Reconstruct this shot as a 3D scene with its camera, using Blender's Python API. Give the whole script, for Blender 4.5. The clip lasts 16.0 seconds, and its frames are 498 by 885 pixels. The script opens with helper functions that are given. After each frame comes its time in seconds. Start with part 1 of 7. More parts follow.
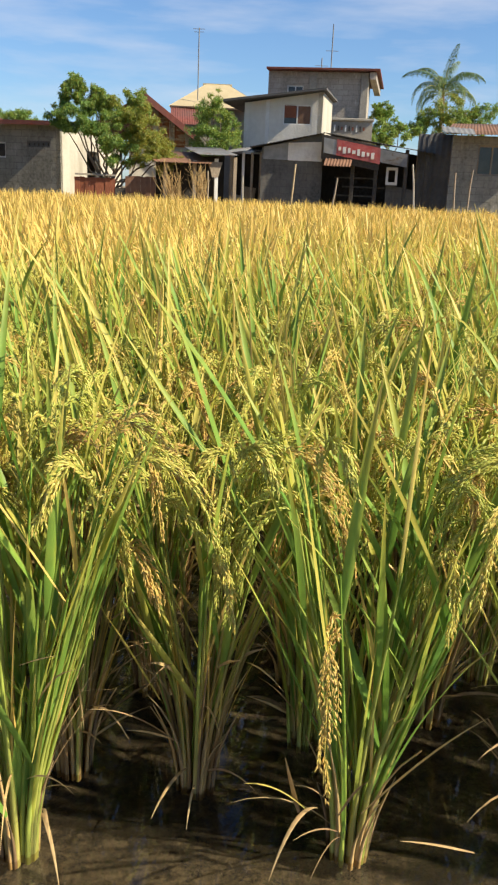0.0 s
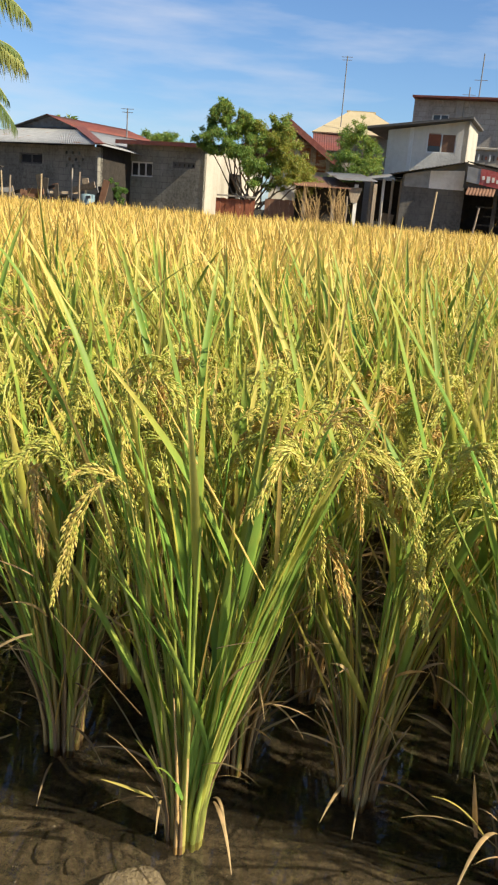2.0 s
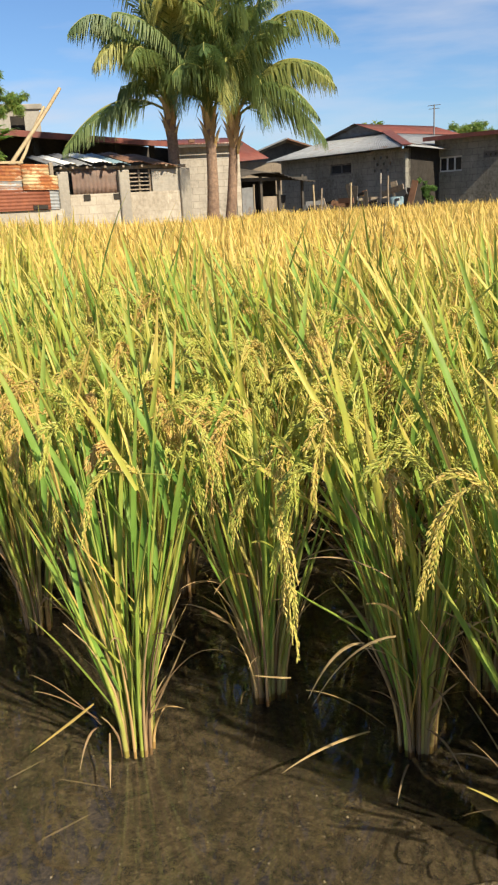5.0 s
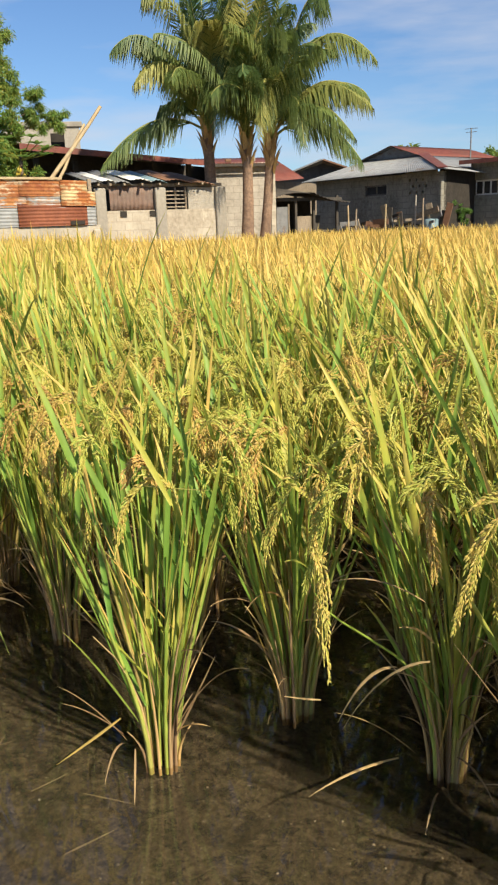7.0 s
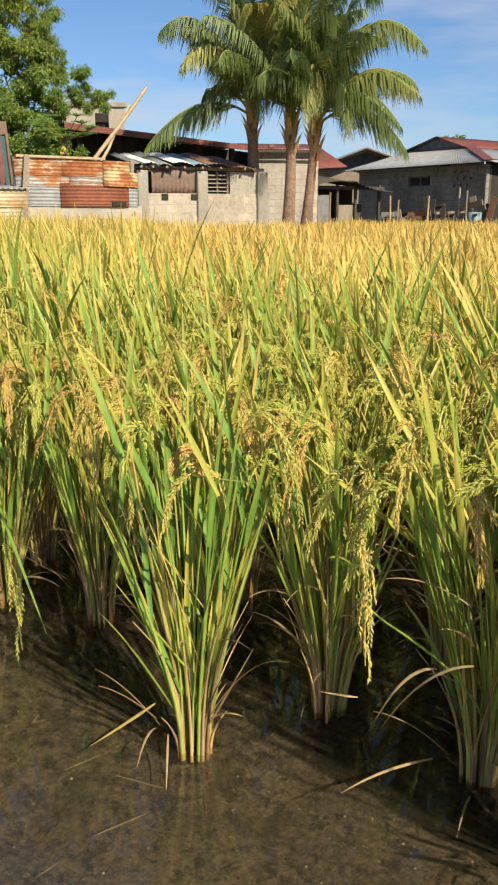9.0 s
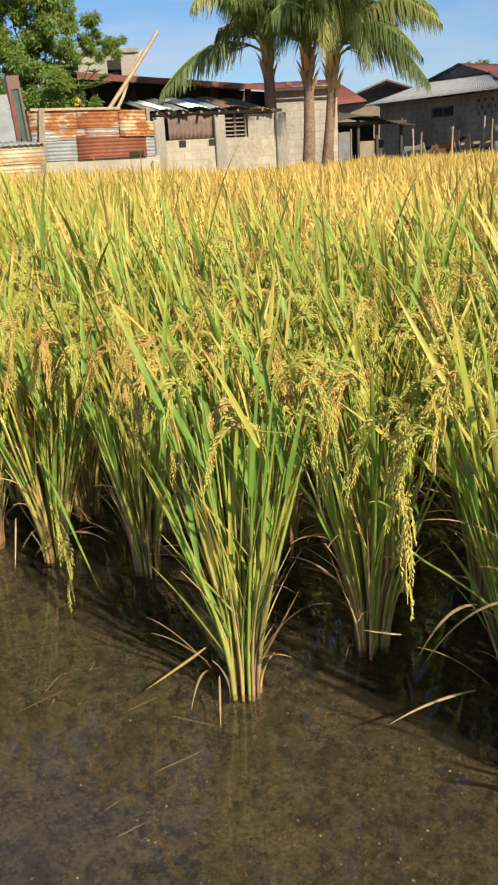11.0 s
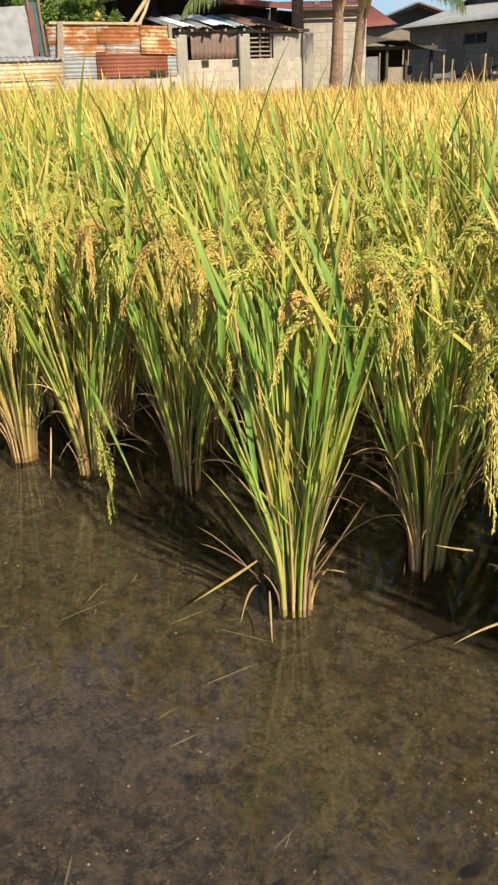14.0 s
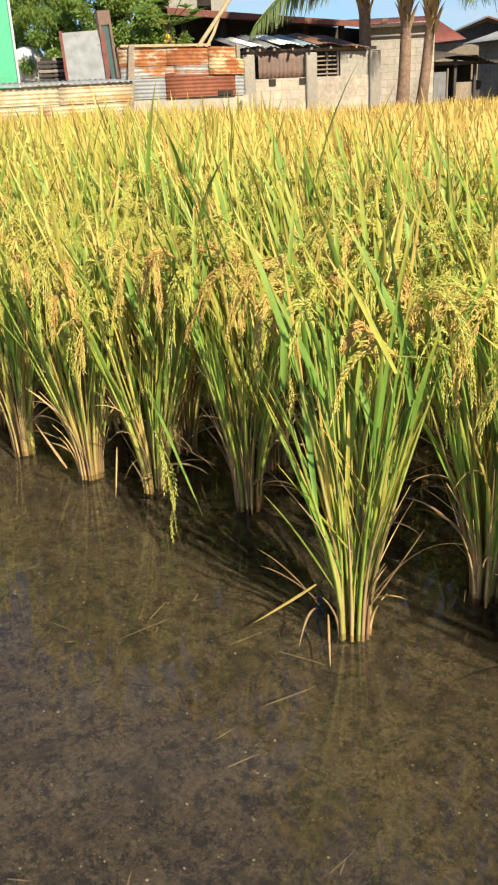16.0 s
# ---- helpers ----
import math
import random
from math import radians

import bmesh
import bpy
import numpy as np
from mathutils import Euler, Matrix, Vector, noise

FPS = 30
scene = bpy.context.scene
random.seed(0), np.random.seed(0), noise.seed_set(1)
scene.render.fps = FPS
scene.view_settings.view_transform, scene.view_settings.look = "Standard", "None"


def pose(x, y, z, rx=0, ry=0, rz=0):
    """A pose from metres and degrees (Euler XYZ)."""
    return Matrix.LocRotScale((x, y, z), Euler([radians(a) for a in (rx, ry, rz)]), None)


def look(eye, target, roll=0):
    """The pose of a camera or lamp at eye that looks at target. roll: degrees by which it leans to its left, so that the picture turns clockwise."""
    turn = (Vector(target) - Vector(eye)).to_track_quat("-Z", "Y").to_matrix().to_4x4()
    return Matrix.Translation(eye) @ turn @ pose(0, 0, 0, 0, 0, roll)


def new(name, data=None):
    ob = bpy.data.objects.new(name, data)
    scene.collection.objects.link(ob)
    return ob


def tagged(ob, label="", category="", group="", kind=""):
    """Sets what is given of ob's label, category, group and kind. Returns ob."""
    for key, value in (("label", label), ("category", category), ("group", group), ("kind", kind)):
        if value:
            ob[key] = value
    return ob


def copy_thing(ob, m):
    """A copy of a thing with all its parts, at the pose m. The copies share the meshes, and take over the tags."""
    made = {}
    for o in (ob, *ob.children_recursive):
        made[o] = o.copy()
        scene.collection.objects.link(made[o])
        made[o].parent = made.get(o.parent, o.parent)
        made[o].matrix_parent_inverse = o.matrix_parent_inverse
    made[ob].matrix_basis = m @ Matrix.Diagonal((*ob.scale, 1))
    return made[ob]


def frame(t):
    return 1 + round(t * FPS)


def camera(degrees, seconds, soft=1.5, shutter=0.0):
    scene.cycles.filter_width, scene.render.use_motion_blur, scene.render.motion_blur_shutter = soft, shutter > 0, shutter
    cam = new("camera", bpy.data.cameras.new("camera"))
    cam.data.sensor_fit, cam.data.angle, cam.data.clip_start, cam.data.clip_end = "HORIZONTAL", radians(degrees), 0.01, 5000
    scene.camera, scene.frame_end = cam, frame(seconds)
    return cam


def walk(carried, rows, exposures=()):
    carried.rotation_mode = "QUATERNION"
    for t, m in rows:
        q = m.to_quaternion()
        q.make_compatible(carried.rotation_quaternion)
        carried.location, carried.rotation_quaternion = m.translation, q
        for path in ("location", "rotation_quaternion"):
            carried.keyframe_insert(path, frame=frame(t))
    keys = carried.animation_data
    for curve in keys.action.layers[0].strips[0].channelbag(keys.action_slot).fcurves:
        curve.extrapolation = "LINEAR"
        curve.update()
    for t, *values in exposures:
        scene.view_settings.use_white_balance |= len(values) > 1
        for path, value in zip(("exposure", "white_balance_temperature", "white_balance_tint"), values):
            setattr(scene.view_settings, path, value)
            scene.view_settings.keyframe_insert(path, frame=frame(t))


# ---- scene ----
cam = camera(33.4, 16.0, 2.2)
PATH = [
    (0, (-0.1416, 0.1775, 1.0346), (-0.2402, 2.1263, 0.4434), 2.5),
    (0.5, (-0.1345, 0.1816, 1.0316), (-0.389, 2.1147, 0.4363), 1.8),
    (1, (-0.1732, 0.1836, 1.0265), (-0.4665, 2.1074, 0.421), 2.8),
    (1.5, (-0.1804, 0.1805, 1.0285), (-0.5195, 2.1032, 0.4434), 4.3),
    (2, (-0.2649, 0.1558, 0.9888), (-0.6478, 2.0804, 0.4363), 4.5),
    (2.5, (-0.2507, 0.1803, 0.9816), (-0.8527, 2.0524, 0.4434), 0.9),
    (3, (-0.2599, 0.1721, 0.9888), (-0.9932, 1.9929, 0.4373), -0.4),
    (3.5, (-0.2701, 0.1782, 0.9877), (-1.0482, 1.9693, 0.4037), -0.7),
    (4, (-0.2741, 0.1772, 0.9857), (-1.1306, 1.9233, 0.3721), -1.6),
    (4.5, (-0.3199, 0.1231, 1.004), (-1.325, 1.7974, 0.4189), -3.1),
    (4.7, (-0.3199, 0.1292, 0.9969), (-1.3769, 1.7779, 0.4281), -3.5),
    (6.8, (-0.3342, 0.1302, 0.9888), (-1.4605, 1.7481, 0.4699), -2.1),
    (7, (-0.3342, 0.1261, 0.9928), (-1.4767, 1.7348, 0.4791), -2.0),
    (7.5, (-0.3453, 0.1189, 0.9979), (-1.5215, 1.7092, 0.5056), -2.0),
    (8, (-0.3556, 0.123, 0.9918), (-1.5368, 1.7092, 0.4944), -1.5),
    (8.5, (-0.3627, 0.123, 0.9918), (-1.5439, 1.7, 0.4669), -0.2),
    (9, (-0.3627, 0.1138, 1.001), (-1.5591, 1.6725, 0.4577), -0.0),
    (9.2, (-0.3678, 0.1179, 0.9969), (-1.5724, 1.6704, 0.4536), -0.2),
    (11.3, (-0.3514, 0.0802, 1.0214), (-1.5894, 1.5531, 0.3476), -3.6),
    (11.5, (-0.3524, 0.0802, 1.0224), (-1.5935, 1.5501, 0.3486), -3.7),
    (12, (-0.3595, 0.0771, 1.0193), (-1.6159, 1.5408, 0.3588), -4.2),
    (12.5, (-0.3758, 0.073, 1.0142), (-1.6556, 1.5173, 0.3568), -4.1),
    (13, (-0.439, 0.0565, 1.001), (-1.7808, 1.4293, 0.3119), -3.3),
    (13.5, (-0.4706, 0.0738, 0.9561), (-1.7594, 1.4579, 0.1957), -2.6),
    (14, (-0.4665, 0.0728, 0.9368), (-1.6892, 1.4887, 0.1274), -1.9),
    (14.5, (-0.4777, 0.0717, 0.9327), (-1.7166, 1.46, 0.0989), -2.4),
    (15, (-0.4747, 0.0707, 0.9327), (-1.7441, 1.4263, 0.0917), -2.9),
    (15.5, (-0.4635, 0.0697, 0.948), (-1.7603, 1.4151, 0.1315), -2.6),
    (16, (-0.4543, 0.0626, 0.9633), (-1.798, 1.3875, 0.1927), -2.9),
]
walk(cam, [(t, look(eye, target, roll)) for t, eye, target, roll in PATH], [(0.0, 0.90), (4.5, 0.80), (7.0, 0.71), (9.0, 0.68), (11.5, 0.65), (13.5, 0.63), (14.5, 0.86), (16.0, 0.87)])

# ---- world, sun ----
SUN_AZ, SUN_EL = -16.0, 40.0   # degrees from +x towards +y; height over the horizon
world = bpy.data.worlds.new("sky")
bpy.context.scene.world = world
world.use_nodes = True
wn, wl = world.node_tree.nodes, world.node_tree.links
wn.clear()
w_out = wn.new("ShaderNodeOutputWorld")
w_bg = wn.new("ShaderNodeBackground")
w_sky = wn.new("ShaderNodeTexSky")
w_sky.sky_type = 'NISHITA'
w_sky.sun_disc = False
w_sky.sun_elevation = math.radians(SUN_EL)
w_sky.sun_rotation = math.radians(90.0 - SUN_AZ)
w_sky.air_density = 1.0
w_sky.dust_density = 0.4
w_sky.ozone_density = 3.0
w_bg.inputs["Strength"].default_value = 0.063
# thin clouds
w_tc = wn.new("ShaderNodeTexCoord")
w_map = wn.new("ShaderNodeMapping")
w_map.inputs["Scale"].default_value = (1.6, 1.6, 9.0)
w_map.inputs["Location"].default_value = (0.37, 1.1, 0.25)
w_noise = wn.new("ShaderNodeTexNoise")
w_noise.inputs["Scale"].default_value = 2.3
w_noise.inputs["Detail"].default_value = 7.0
w_noise.inputs["Roughness"].default_value = 0.52
w_ramp = wn.new("ShaderNodeValToRGB")
w_ramp.color_ramp.elements[0].position = 0.49
w_ramp.color_ramp.elements[0].color = (0, 0, 0, 1)
w_ramp.color_ramp.elements[1].position = 0.74
w_ramp.color_ramp.elements[1].color = (0.62, 0.62, 0.62, 1)
w_mix = wn.new("ShaderNodeMix")
w_mix.data_type = 'RGBA'
w_mix.inputs["B"].default_value = (6.4, 6.7, 7.6, 1)
wl.new(w_tc.outputs["Generated"], w_map.inputs["Vector"])
wl.new(w_map.outputs["Vector"], w_noise.inputs["Vector"])
wl.new(w_noise.outputs["Fac"], w_ramp.inputs["Fac"])
wl.new(w_ramp.outputs["Color"], w_mix.inputs["Factor"])
w_blue = wn.new("ShaderNodeMix")
w_blue.data_type = 'RGBA'
w_blue.blend_type = 'MULTIPLY'
w_blue.inputs["Factor"].default_value = 1.0
w_blue.inputs["B"].default_value = (0.82, 1.0, 1.22, 1)
wl.new(w_sky.outputs["Color"], w_blue.inputs["A"])
wl.new(w_blue.outputs["Result"], w_mix.inputs["A"])
wl.new(w_mix.outputs["Result"], w_bg.inputs["Color"])
wl.new(w_bg.outputs["Background"], w_out.inputs["Surface"])

sun = bpy.data.lights.new("sun", 'SUN')
sun.energy = 5.0
sun.angle = math.radians(1.0)
sun.color = (1.0, 0.90, 0.70)
a, e = math.radians(SUN_AZ), math.radians(SUN_EL)
to_sun = Vector((math.cos(e) * math.cos(a), math.cos(e) * math.sin(a), math.sin(e)))
sun_ob = new("sun", sun)
sun_ob.matrix_world = look(tuple(to_sun * 60), (0, 0, 0))

# ---- materials ----
def mat_base(name, rough=0.8, spec=0.3, metal=0.0):
    m = bpy.data.materials.new(name)
    m.use_nodes = True
    nt = m.node_tree
    b = nt.nodes["Principled BSDF"]
    b.inputs["Roughness"].default_value = rough
    b.inputs["Specular IOR Level"].default_value = spec
    b.inputs["Metallic"].default_value = metal
    return m, nt, b


def node(nt, kind, **kw):
    n = nt.nodes.new(kind)
    for k, v in kw.items():
        n.inputs[k].default_value = v
    return n


def mixc(nt, fac, ca, cb, mode='MIX'):
    n = nt.nodes.new("ShaderNodeMix")
    n.data_type = 'RGBA'
    n.blend_type = mode
    for s, v in (("Factor", fac), ("A", ca), ("B", cb)):
        if isinstance(v, (int, float)):
            n.inputs[s].default_value = v
        elif isinstance(v, tuple):
            n.inputs[s].default_value = v + (1,) if len(v) == 3 else v
        else:
            nt.links.new(v, n.inputs[s])
    return n.outputs["Result"]


def blotch(nt, scale, detail=4.0, rough=0.55, stretch=None, lo=0.35, hi=0.65):
    tc = nt.nodes.new("ShaderNodeTexCoord")
    src = tc.outputs["Object"]
    if stretch:
        mp = nt.nodes.new("ShaderNodeMapping")
        mp.inputs["Scale"].default_value = stretch
        nt.links.new(src, mp.inputs["Vector"])
        src = mp.outputs["Vector"]
    n = node(nt, "ShaderNodeTexNoise", Scale=scale, Detail=detail, Roughness=rough)
    nt.links.new(src, n.inputs["Vector"])
    r = nt.nodes.new("ShaderNodeMapRange")
    r.inputs["From Min"].default_value = lo
    r.inputs["From Max"].default_value = hi
    nt.links.new(n.outputs["Fac"], r.inputs["Value"])
    return r.outputs["Result"]


def bump(nt, b, height, strength=0.4, dist=0.01):
    n = nt.nodes.new("ShaderNodeBump")
    n.inputs["Strength"].default_value = strength
    n.inputs["Distance"].default_value = dist
    nt.links.new(height, n.inputs["Height"])
    nt.links.new(n.outputs["Normal"], b.inputs["Normal"])


def surf(name, c1, c2, c3=None, fine=14.0, coarse=1.3, rough=0.85, streak=False, bmp=0.4, metal=0.0, stain=0.7):
    """Two scales of variation: grain between c1 and c2, stains towards c3."""
    m, nt, b = mat_base(name, rough, 0.25, metal)
    col = mixc(nt, blotch(nt, fine, 5), c1, c2)
    if c3:
        st = blotch(nt, coarse, 6, 0.65, (1.0, 1.0, 0.22) if streak else None, 0.45, 0.72)
        mul = nt.nodes.new("ShaderNodeMath")
        mul.operation = 'MULTIPLY'
        mul.inputs[1].default_value = stain
        nt.links.new(st, mul.inputs[0])
        col = mixc(nt, mul.outputs[0], col, c3)
    nt.links.new(col, b.inputs["Base Color"])
    bump(nt, b, blotch(nt, fine * 2.2, 5), bmp, 0.01)
    return m


def blockwork(name, c1, c2, c3, joint):
    """Bare concrete blocks, laid in courses 0.2 m high, stained."""
    m, nt, b = mat_base(name, 0.92, 0.2)
    tc = nt.nodes.new("ShaderNodeTexCoord")
    sep = nt.nodes.new("ShaderNodeSeparateXYZ")
    com = nt.nodes.new("ShaderNodeCombineXYZ")
    nt.links.new(tc.outputs["Object"], sep.inputs[0])
    nt.links.new(sep.outputs["X"], com.inputs["X"])
    nt.links.new(sep.outputs["Z"], com.inputs["Y"])
    br = nt.nodes.new("ShaderNodeTexBrick")
    br.inputs["Scale"].default_value = 1.0
    br.inputs["Brick Width"].default_value = 0.4
    br.inputs["Row Height"].default_value = 0.2
    br.inputs["Mortar Size"].default_value = 0.012
    br.inputs["Color1"].default_value = c1 + (1,)
    br.inputs["Color2"].default_value = c2 + (1,)
    br.inputs["Mortar"].default_value = joint + (1,)
    nt.links.new(com.outputs[0], br.inputs["Vector"])
    col = mixc(nt, blotch(nt, 0.9, 8, 0.72, (1, 1, 0.5), 0.44, 0.60), br.outputs["Color"], c3)
    col = mixc(nt, blotch(nt, 2.4, 8, 0.75, (1, 1, 0.4), 0.56, 0.70), col, tuple(min(1.0, q * 1.5) for q in c2))
    col = mixc(nt, blotch(nt, 11, 5, 0.6), col, mixc(nt, 0.6, col, c2))
    nt.links.new(col, b.inputs["Base Color"])
    bump(nt, b, br.outputs["Fac"], -0.5, 0.008)
    return m


def sheet_metal(name, zinc, rust, rust2, amount, rough=0.55, metal=0.25):
    """Galvanised or painted sheet with rust coming through in patches and runs."""
    m, nt, b = mat_base(name, rough, 0.4, metal)
    base = mixc(nt, blotch(nt, 5, 5), zinc, tuple(c * 0.72 for c in zinc))
    r2 = mixc(nt, blotch(nt, 9, 6, 0.7), rust, rust2)
    lo = 0.74 - amount * 0.5
    big = blotch(nt, 1.7, 8, 0.72, (1.0, 1.0, 2.2), lo, lo + 0.09)
    col = mixc(nt, big, base, r2)
    nt.links.new(col, b.inputs["Base Color"])
    rr = nt.nodes.new("ShaderNodeMapRange")
    rr.inputs["To Min"].default_value = rough
    rr.inputs["To Max"].default_value = 0.95
    nt.links.new(big, rr.inputs["Value"])
    nt.links.new(rr.outputs["Result"], b.inputs["Roughness"])
    bump(nt, b, blotch(nt, 25, 4), 0.25, 0.004)
    return m


def plant(name, stops, tip, tip_amt, through_light=0.35, rough=0.5, spec=0.35, grain=60.0, fleck=0.35):
    """Leaf or grain: colour by its ripeness (0 green to 1 dry), lighter or drier towards the tip, light shining through."""
    m, nt, b = mat_base(name, rough, spec)
    rp = nt.nodes.new("ShaderNodeAttribute")
    rp.attribute_name = "ripe"
    al = nt.nodes.new("ShaderNodeAttribute")
    al.attribute_name = "along"
    geo = nt.nodes.new("ShaderNodeNewGeometry")
    inf = nt.nodes.new("ShaderNodeObjectInfo")
    add = nt.nodes.new("ShaderNodeMath")
    nt.links.new(geo.outputs["Random Per Island"], add.inputs[0])
    nt.links.new(inf.outputs["Random"], add.inputs[1])
    fr = nt.nodes.new("ShaderNodeMath")
    fr.operation = 'FRACT'
    nt.links.new(add.outputs[0], fr.inputs[0])
    jit = nt.nodes.new("ShaderNodeMath")
    jit.operation = 'MULTIPLY_ADD'
    jit.inputs[1].default_value = 0.22
    nt.links.new(fr.outputs[0], jit.inputs[0])
    nt.links.new(rp.outputs["Fac"], jit.inputs[2])
    ramp = nt.nodes.new("ShaderNodeValToRGB")
    el = ramp.color_ramp.elements
    while len(el) < len(stops):
        el.new(0.5)
    for k, (p, c) in enumerate(stops):
        el[k].position = p
        el[k].color = c + (1,)
    nt.links.new(jit.outputs[0], ramp.inputs["Fac"])
    pw = nt.nodes.new("ShaderNodeMath")
    pw.operation = 'POWER'
    pw.inputs[1].default_value = 3.0
    nt.links.new(al.outputs["Fac"], pw.inputs[0])
    mm = nt.nodes.new("ShaderNodeMath")
    mm.operation = 'MULTIPLY'
    mm.inputs[1].default_value = tip_amt
    nt.links.new(pw.outputs[0], mm.inputs[0])
    col = mixc(nt, mm.outputs[0], ramp.outputs["Color"], tip)
    col = mixc(nt, blotch(nt, grain, 3, 0.6, (1, 1, 0.15)), col, mixc(nt, fleck, col, (0.02, 0.035, 0.008)))
    nt.links.new(col, b.inputs["Base Color"])
    tr = nt.nodes.new("ShaderNodeBsdfTranslucent")
    nt.links.new(col, tr.inputs["Color"])
    ms = nt.nodes.new("ShaderNodeMixShader")
    ms.inputs[0].default_value = through_light
    nt.links.new(b.outputs[0], ms.inputs[1])
    nt.links.new(tr.outputs[0], ms.inputs[2])
    nt.links.new(ms.outputs[0], nt.nodes["Material Output"].inputs["Surface"])
    return m


def mud_mat():
    """Wet paddy mud: brown silt, dark rotted clods and specks, pale grit."""
    m, nt, b = mat_base("mud", 0.75, 0.3)
    col = mixc(nt, blotch(nt, 4, 6, 0.6, None, 0.3, 0.7), (0.140, 0.110, 0.068), (0.220, 0.175, 0.112))
    col = mixc(nt, blotch(nt, 8, 9, 0.76, None, 0.47, 0.60), col, (0.082, 0.064, 0.039))
    col = mixc(nt, blotch(nt, 26, 9, 0.86, None, 0.50, 0.56), col, (0.030, 0.024, 0.016))
    col = mixc(nt, 1.0, col, mixc(nt, blotch(nt, 85, 6, 0.75, None, 0.36, 0.64), (0.42, 0.41, 0.40), (1.55, 1.54, 1.51)), 'MULTIPLY')
    col = mixc(nt, blotch(nt, 130, 4, 0.6, None, 0.675, 0.70), col, (0.36, 0.31, 0.22))
    nt.links.new(col, b.inputs["Base Color"])
    bump(nt, b, blotch(nt, 42, 8, 0.8), 1.0, 0.035)
    return m


LEAF = plant("rice_leaf", [(0.0, (0.155, 0.32, 0.05)), (0.28, (0.26, 0.41, 0.07)), (0.50, (0.47, 0.46, 0.07)),
                           (0.76, (0.74, 0.61, 0.16)), (1.0, (0.82, 0.56, 0.16))], (0.62, 0.47, 0.11), 0.5, 0.36, 0.48, 0.3, 60.0, 0.25)
STEM = plant("rice_stem", [(0.0, (0.29, 0.46, 0.06)), (0.35, (0.56, 0.60, 0.12)), (0.7, (0.62, 0.46, 0.16)), (1.0, (0.38, 0.22, 0.09))],
             (0.22, 0.38, 0.05), 0.7, 0.28, 0.45, 0.5)
GRAIN = plant("rice_grain", [(0.0, (0.45, 0.52, 0.09)), (0.35, (0.63, 0.57, 0.125)), (0.7, (0.74, 0.53, 0.15)), (1.0, (0.58, 0.34, 0.11))],
              (0.72, 0.62, 0.22), 0.3, 0.32, 0.5, 0.35, 200.0, 0.1)
STRAW = plant("rice_straw", [(0.0, (0.60, 0.34, 0.12)), (0.45, (0.68, 0.47, 0.21)), (0.75, (0.46, 0.29, 0.15)), (1.0, (0.28, 0.17, 0.09))], (0.68, 0.50, 0.25), 0.5, 0.2, 0.75, 0.2)
TREE_LEAF = plant("tree_leaf", [(0.0, (0.105, 0.23, 0.05)), (0.4, (0.24, 0.39, 0.09)), (0.75, (0.38, 0.37, 0.055)), (1.0, (0.46, 0.32, 0.07))],
                  (0.16, 0.22, 0.04), 0.4, 0.48, 0.45, 0.4)
# palm colours run from shaded blue-green to sunlit yellow, light included
PALM_LEAF = plant("palm_leaf", [(0.0, (0.080, 0.155, 0.055)), (0.45, (0.22, 0.29, 0.08)), (1.0, (0.60, 0.55, 0.17))], (0.36, 0.40, 0.15), 0.5, 0.42, 0.5, 0.4)
BARK = surf("bark", (0.20, 0.15, 0.10), (0.11, 0.08, 0.055), (0.30, 0.25, 0.19), 18, 3)
PALM_BARK = surf("palm_bark", (0.30, 0.195, 0.13), (0.18, 0.115, 0.08), (0.11, 0.07, 0.05), 16, 2.5)
MUD = mud_mat()
EARTH = surf("earth", (0.17, 0.13, 0.085), (0.25, 0.20, 0.13), (0.12, 0.12, 0.06), 8, 0.6, 0.95)
STONE = surf("stone", (0.21, 0.178, 0.128), (0.33, 0.28, 0.205), (0.16, 0.135, 0.095), 70, 22, 0.8, bmp=0.6)
GRIT = surf("grit", (0.27, 0.22, 0.15), (0.05, 0.04, 0.028), (0.50, 0.45, 0.34), 60, 25, 0.4)
SODDEN = plant("sodden_straw", [(0.0, (0.20, 0.145, 0.085)), (0.5, (0.30, 0.235, 0.145)), (1.0, (0.13, 0.095, 0.06))], (0.34, 0.28, 0.19), 0.4, 0.15, 0.7, 0.2)
BLOCK = blockwork("grey_blockwork", (0.222, 0.207, 0.172), (0.29, 0.272, 0.228), (0.115, 0.106, 0.088), (0.15, 0.139, 0.117))
BLOCK_PALE = blockwork("pale_blockwork", (0.33, 0.29, 0.24), (0.43, 0.38, 0.315), (0.22, 0.19, 0.155), (0.23, 0.20, 0.165))
BLOCK_DARK = blockwork("sooty_blockwork", (0.12, 0.11, 0.10), (0.15, 0.14, 0.125), (0.06, 0.057, 0.054), (0.10, 0.095, 0.09))
BLOCK_CREAM = blockwork("cream_blockwork", (0.40, 0.345, 0.27), (0.47, 0.41, 0.325), (0.27, 0.225, 0.17), (0.31, 0.265, 0.205))
PLASTER = surf("bare_plaster", (0.38, 0.335, 0.265), (0.44, 0.39, 0.31), (0.25, 0.215, 0.17), 9, 0.9, 0.9, True)
WHITE = surf("old_white_paint", (0.46, 0.42, 0.345), (0.52, 0.475, 0.39), (0.25, 0.22, 0.17), 7, 1.1, 0.8, True)
PALE = surf("pale_cladding", (0.60, 0.56, 0.49), (0.65, 0.61, 0.54), (0.36, 0.33, 0.28), 6, 0.8, 0.75, True)
CONCRETE = surf("concrete", (0.30, 0.268, 0.222), (0.36, 0.325, 0.27), (0.19, 0.165, 0.135), 12, 0.9, 0.9, True)
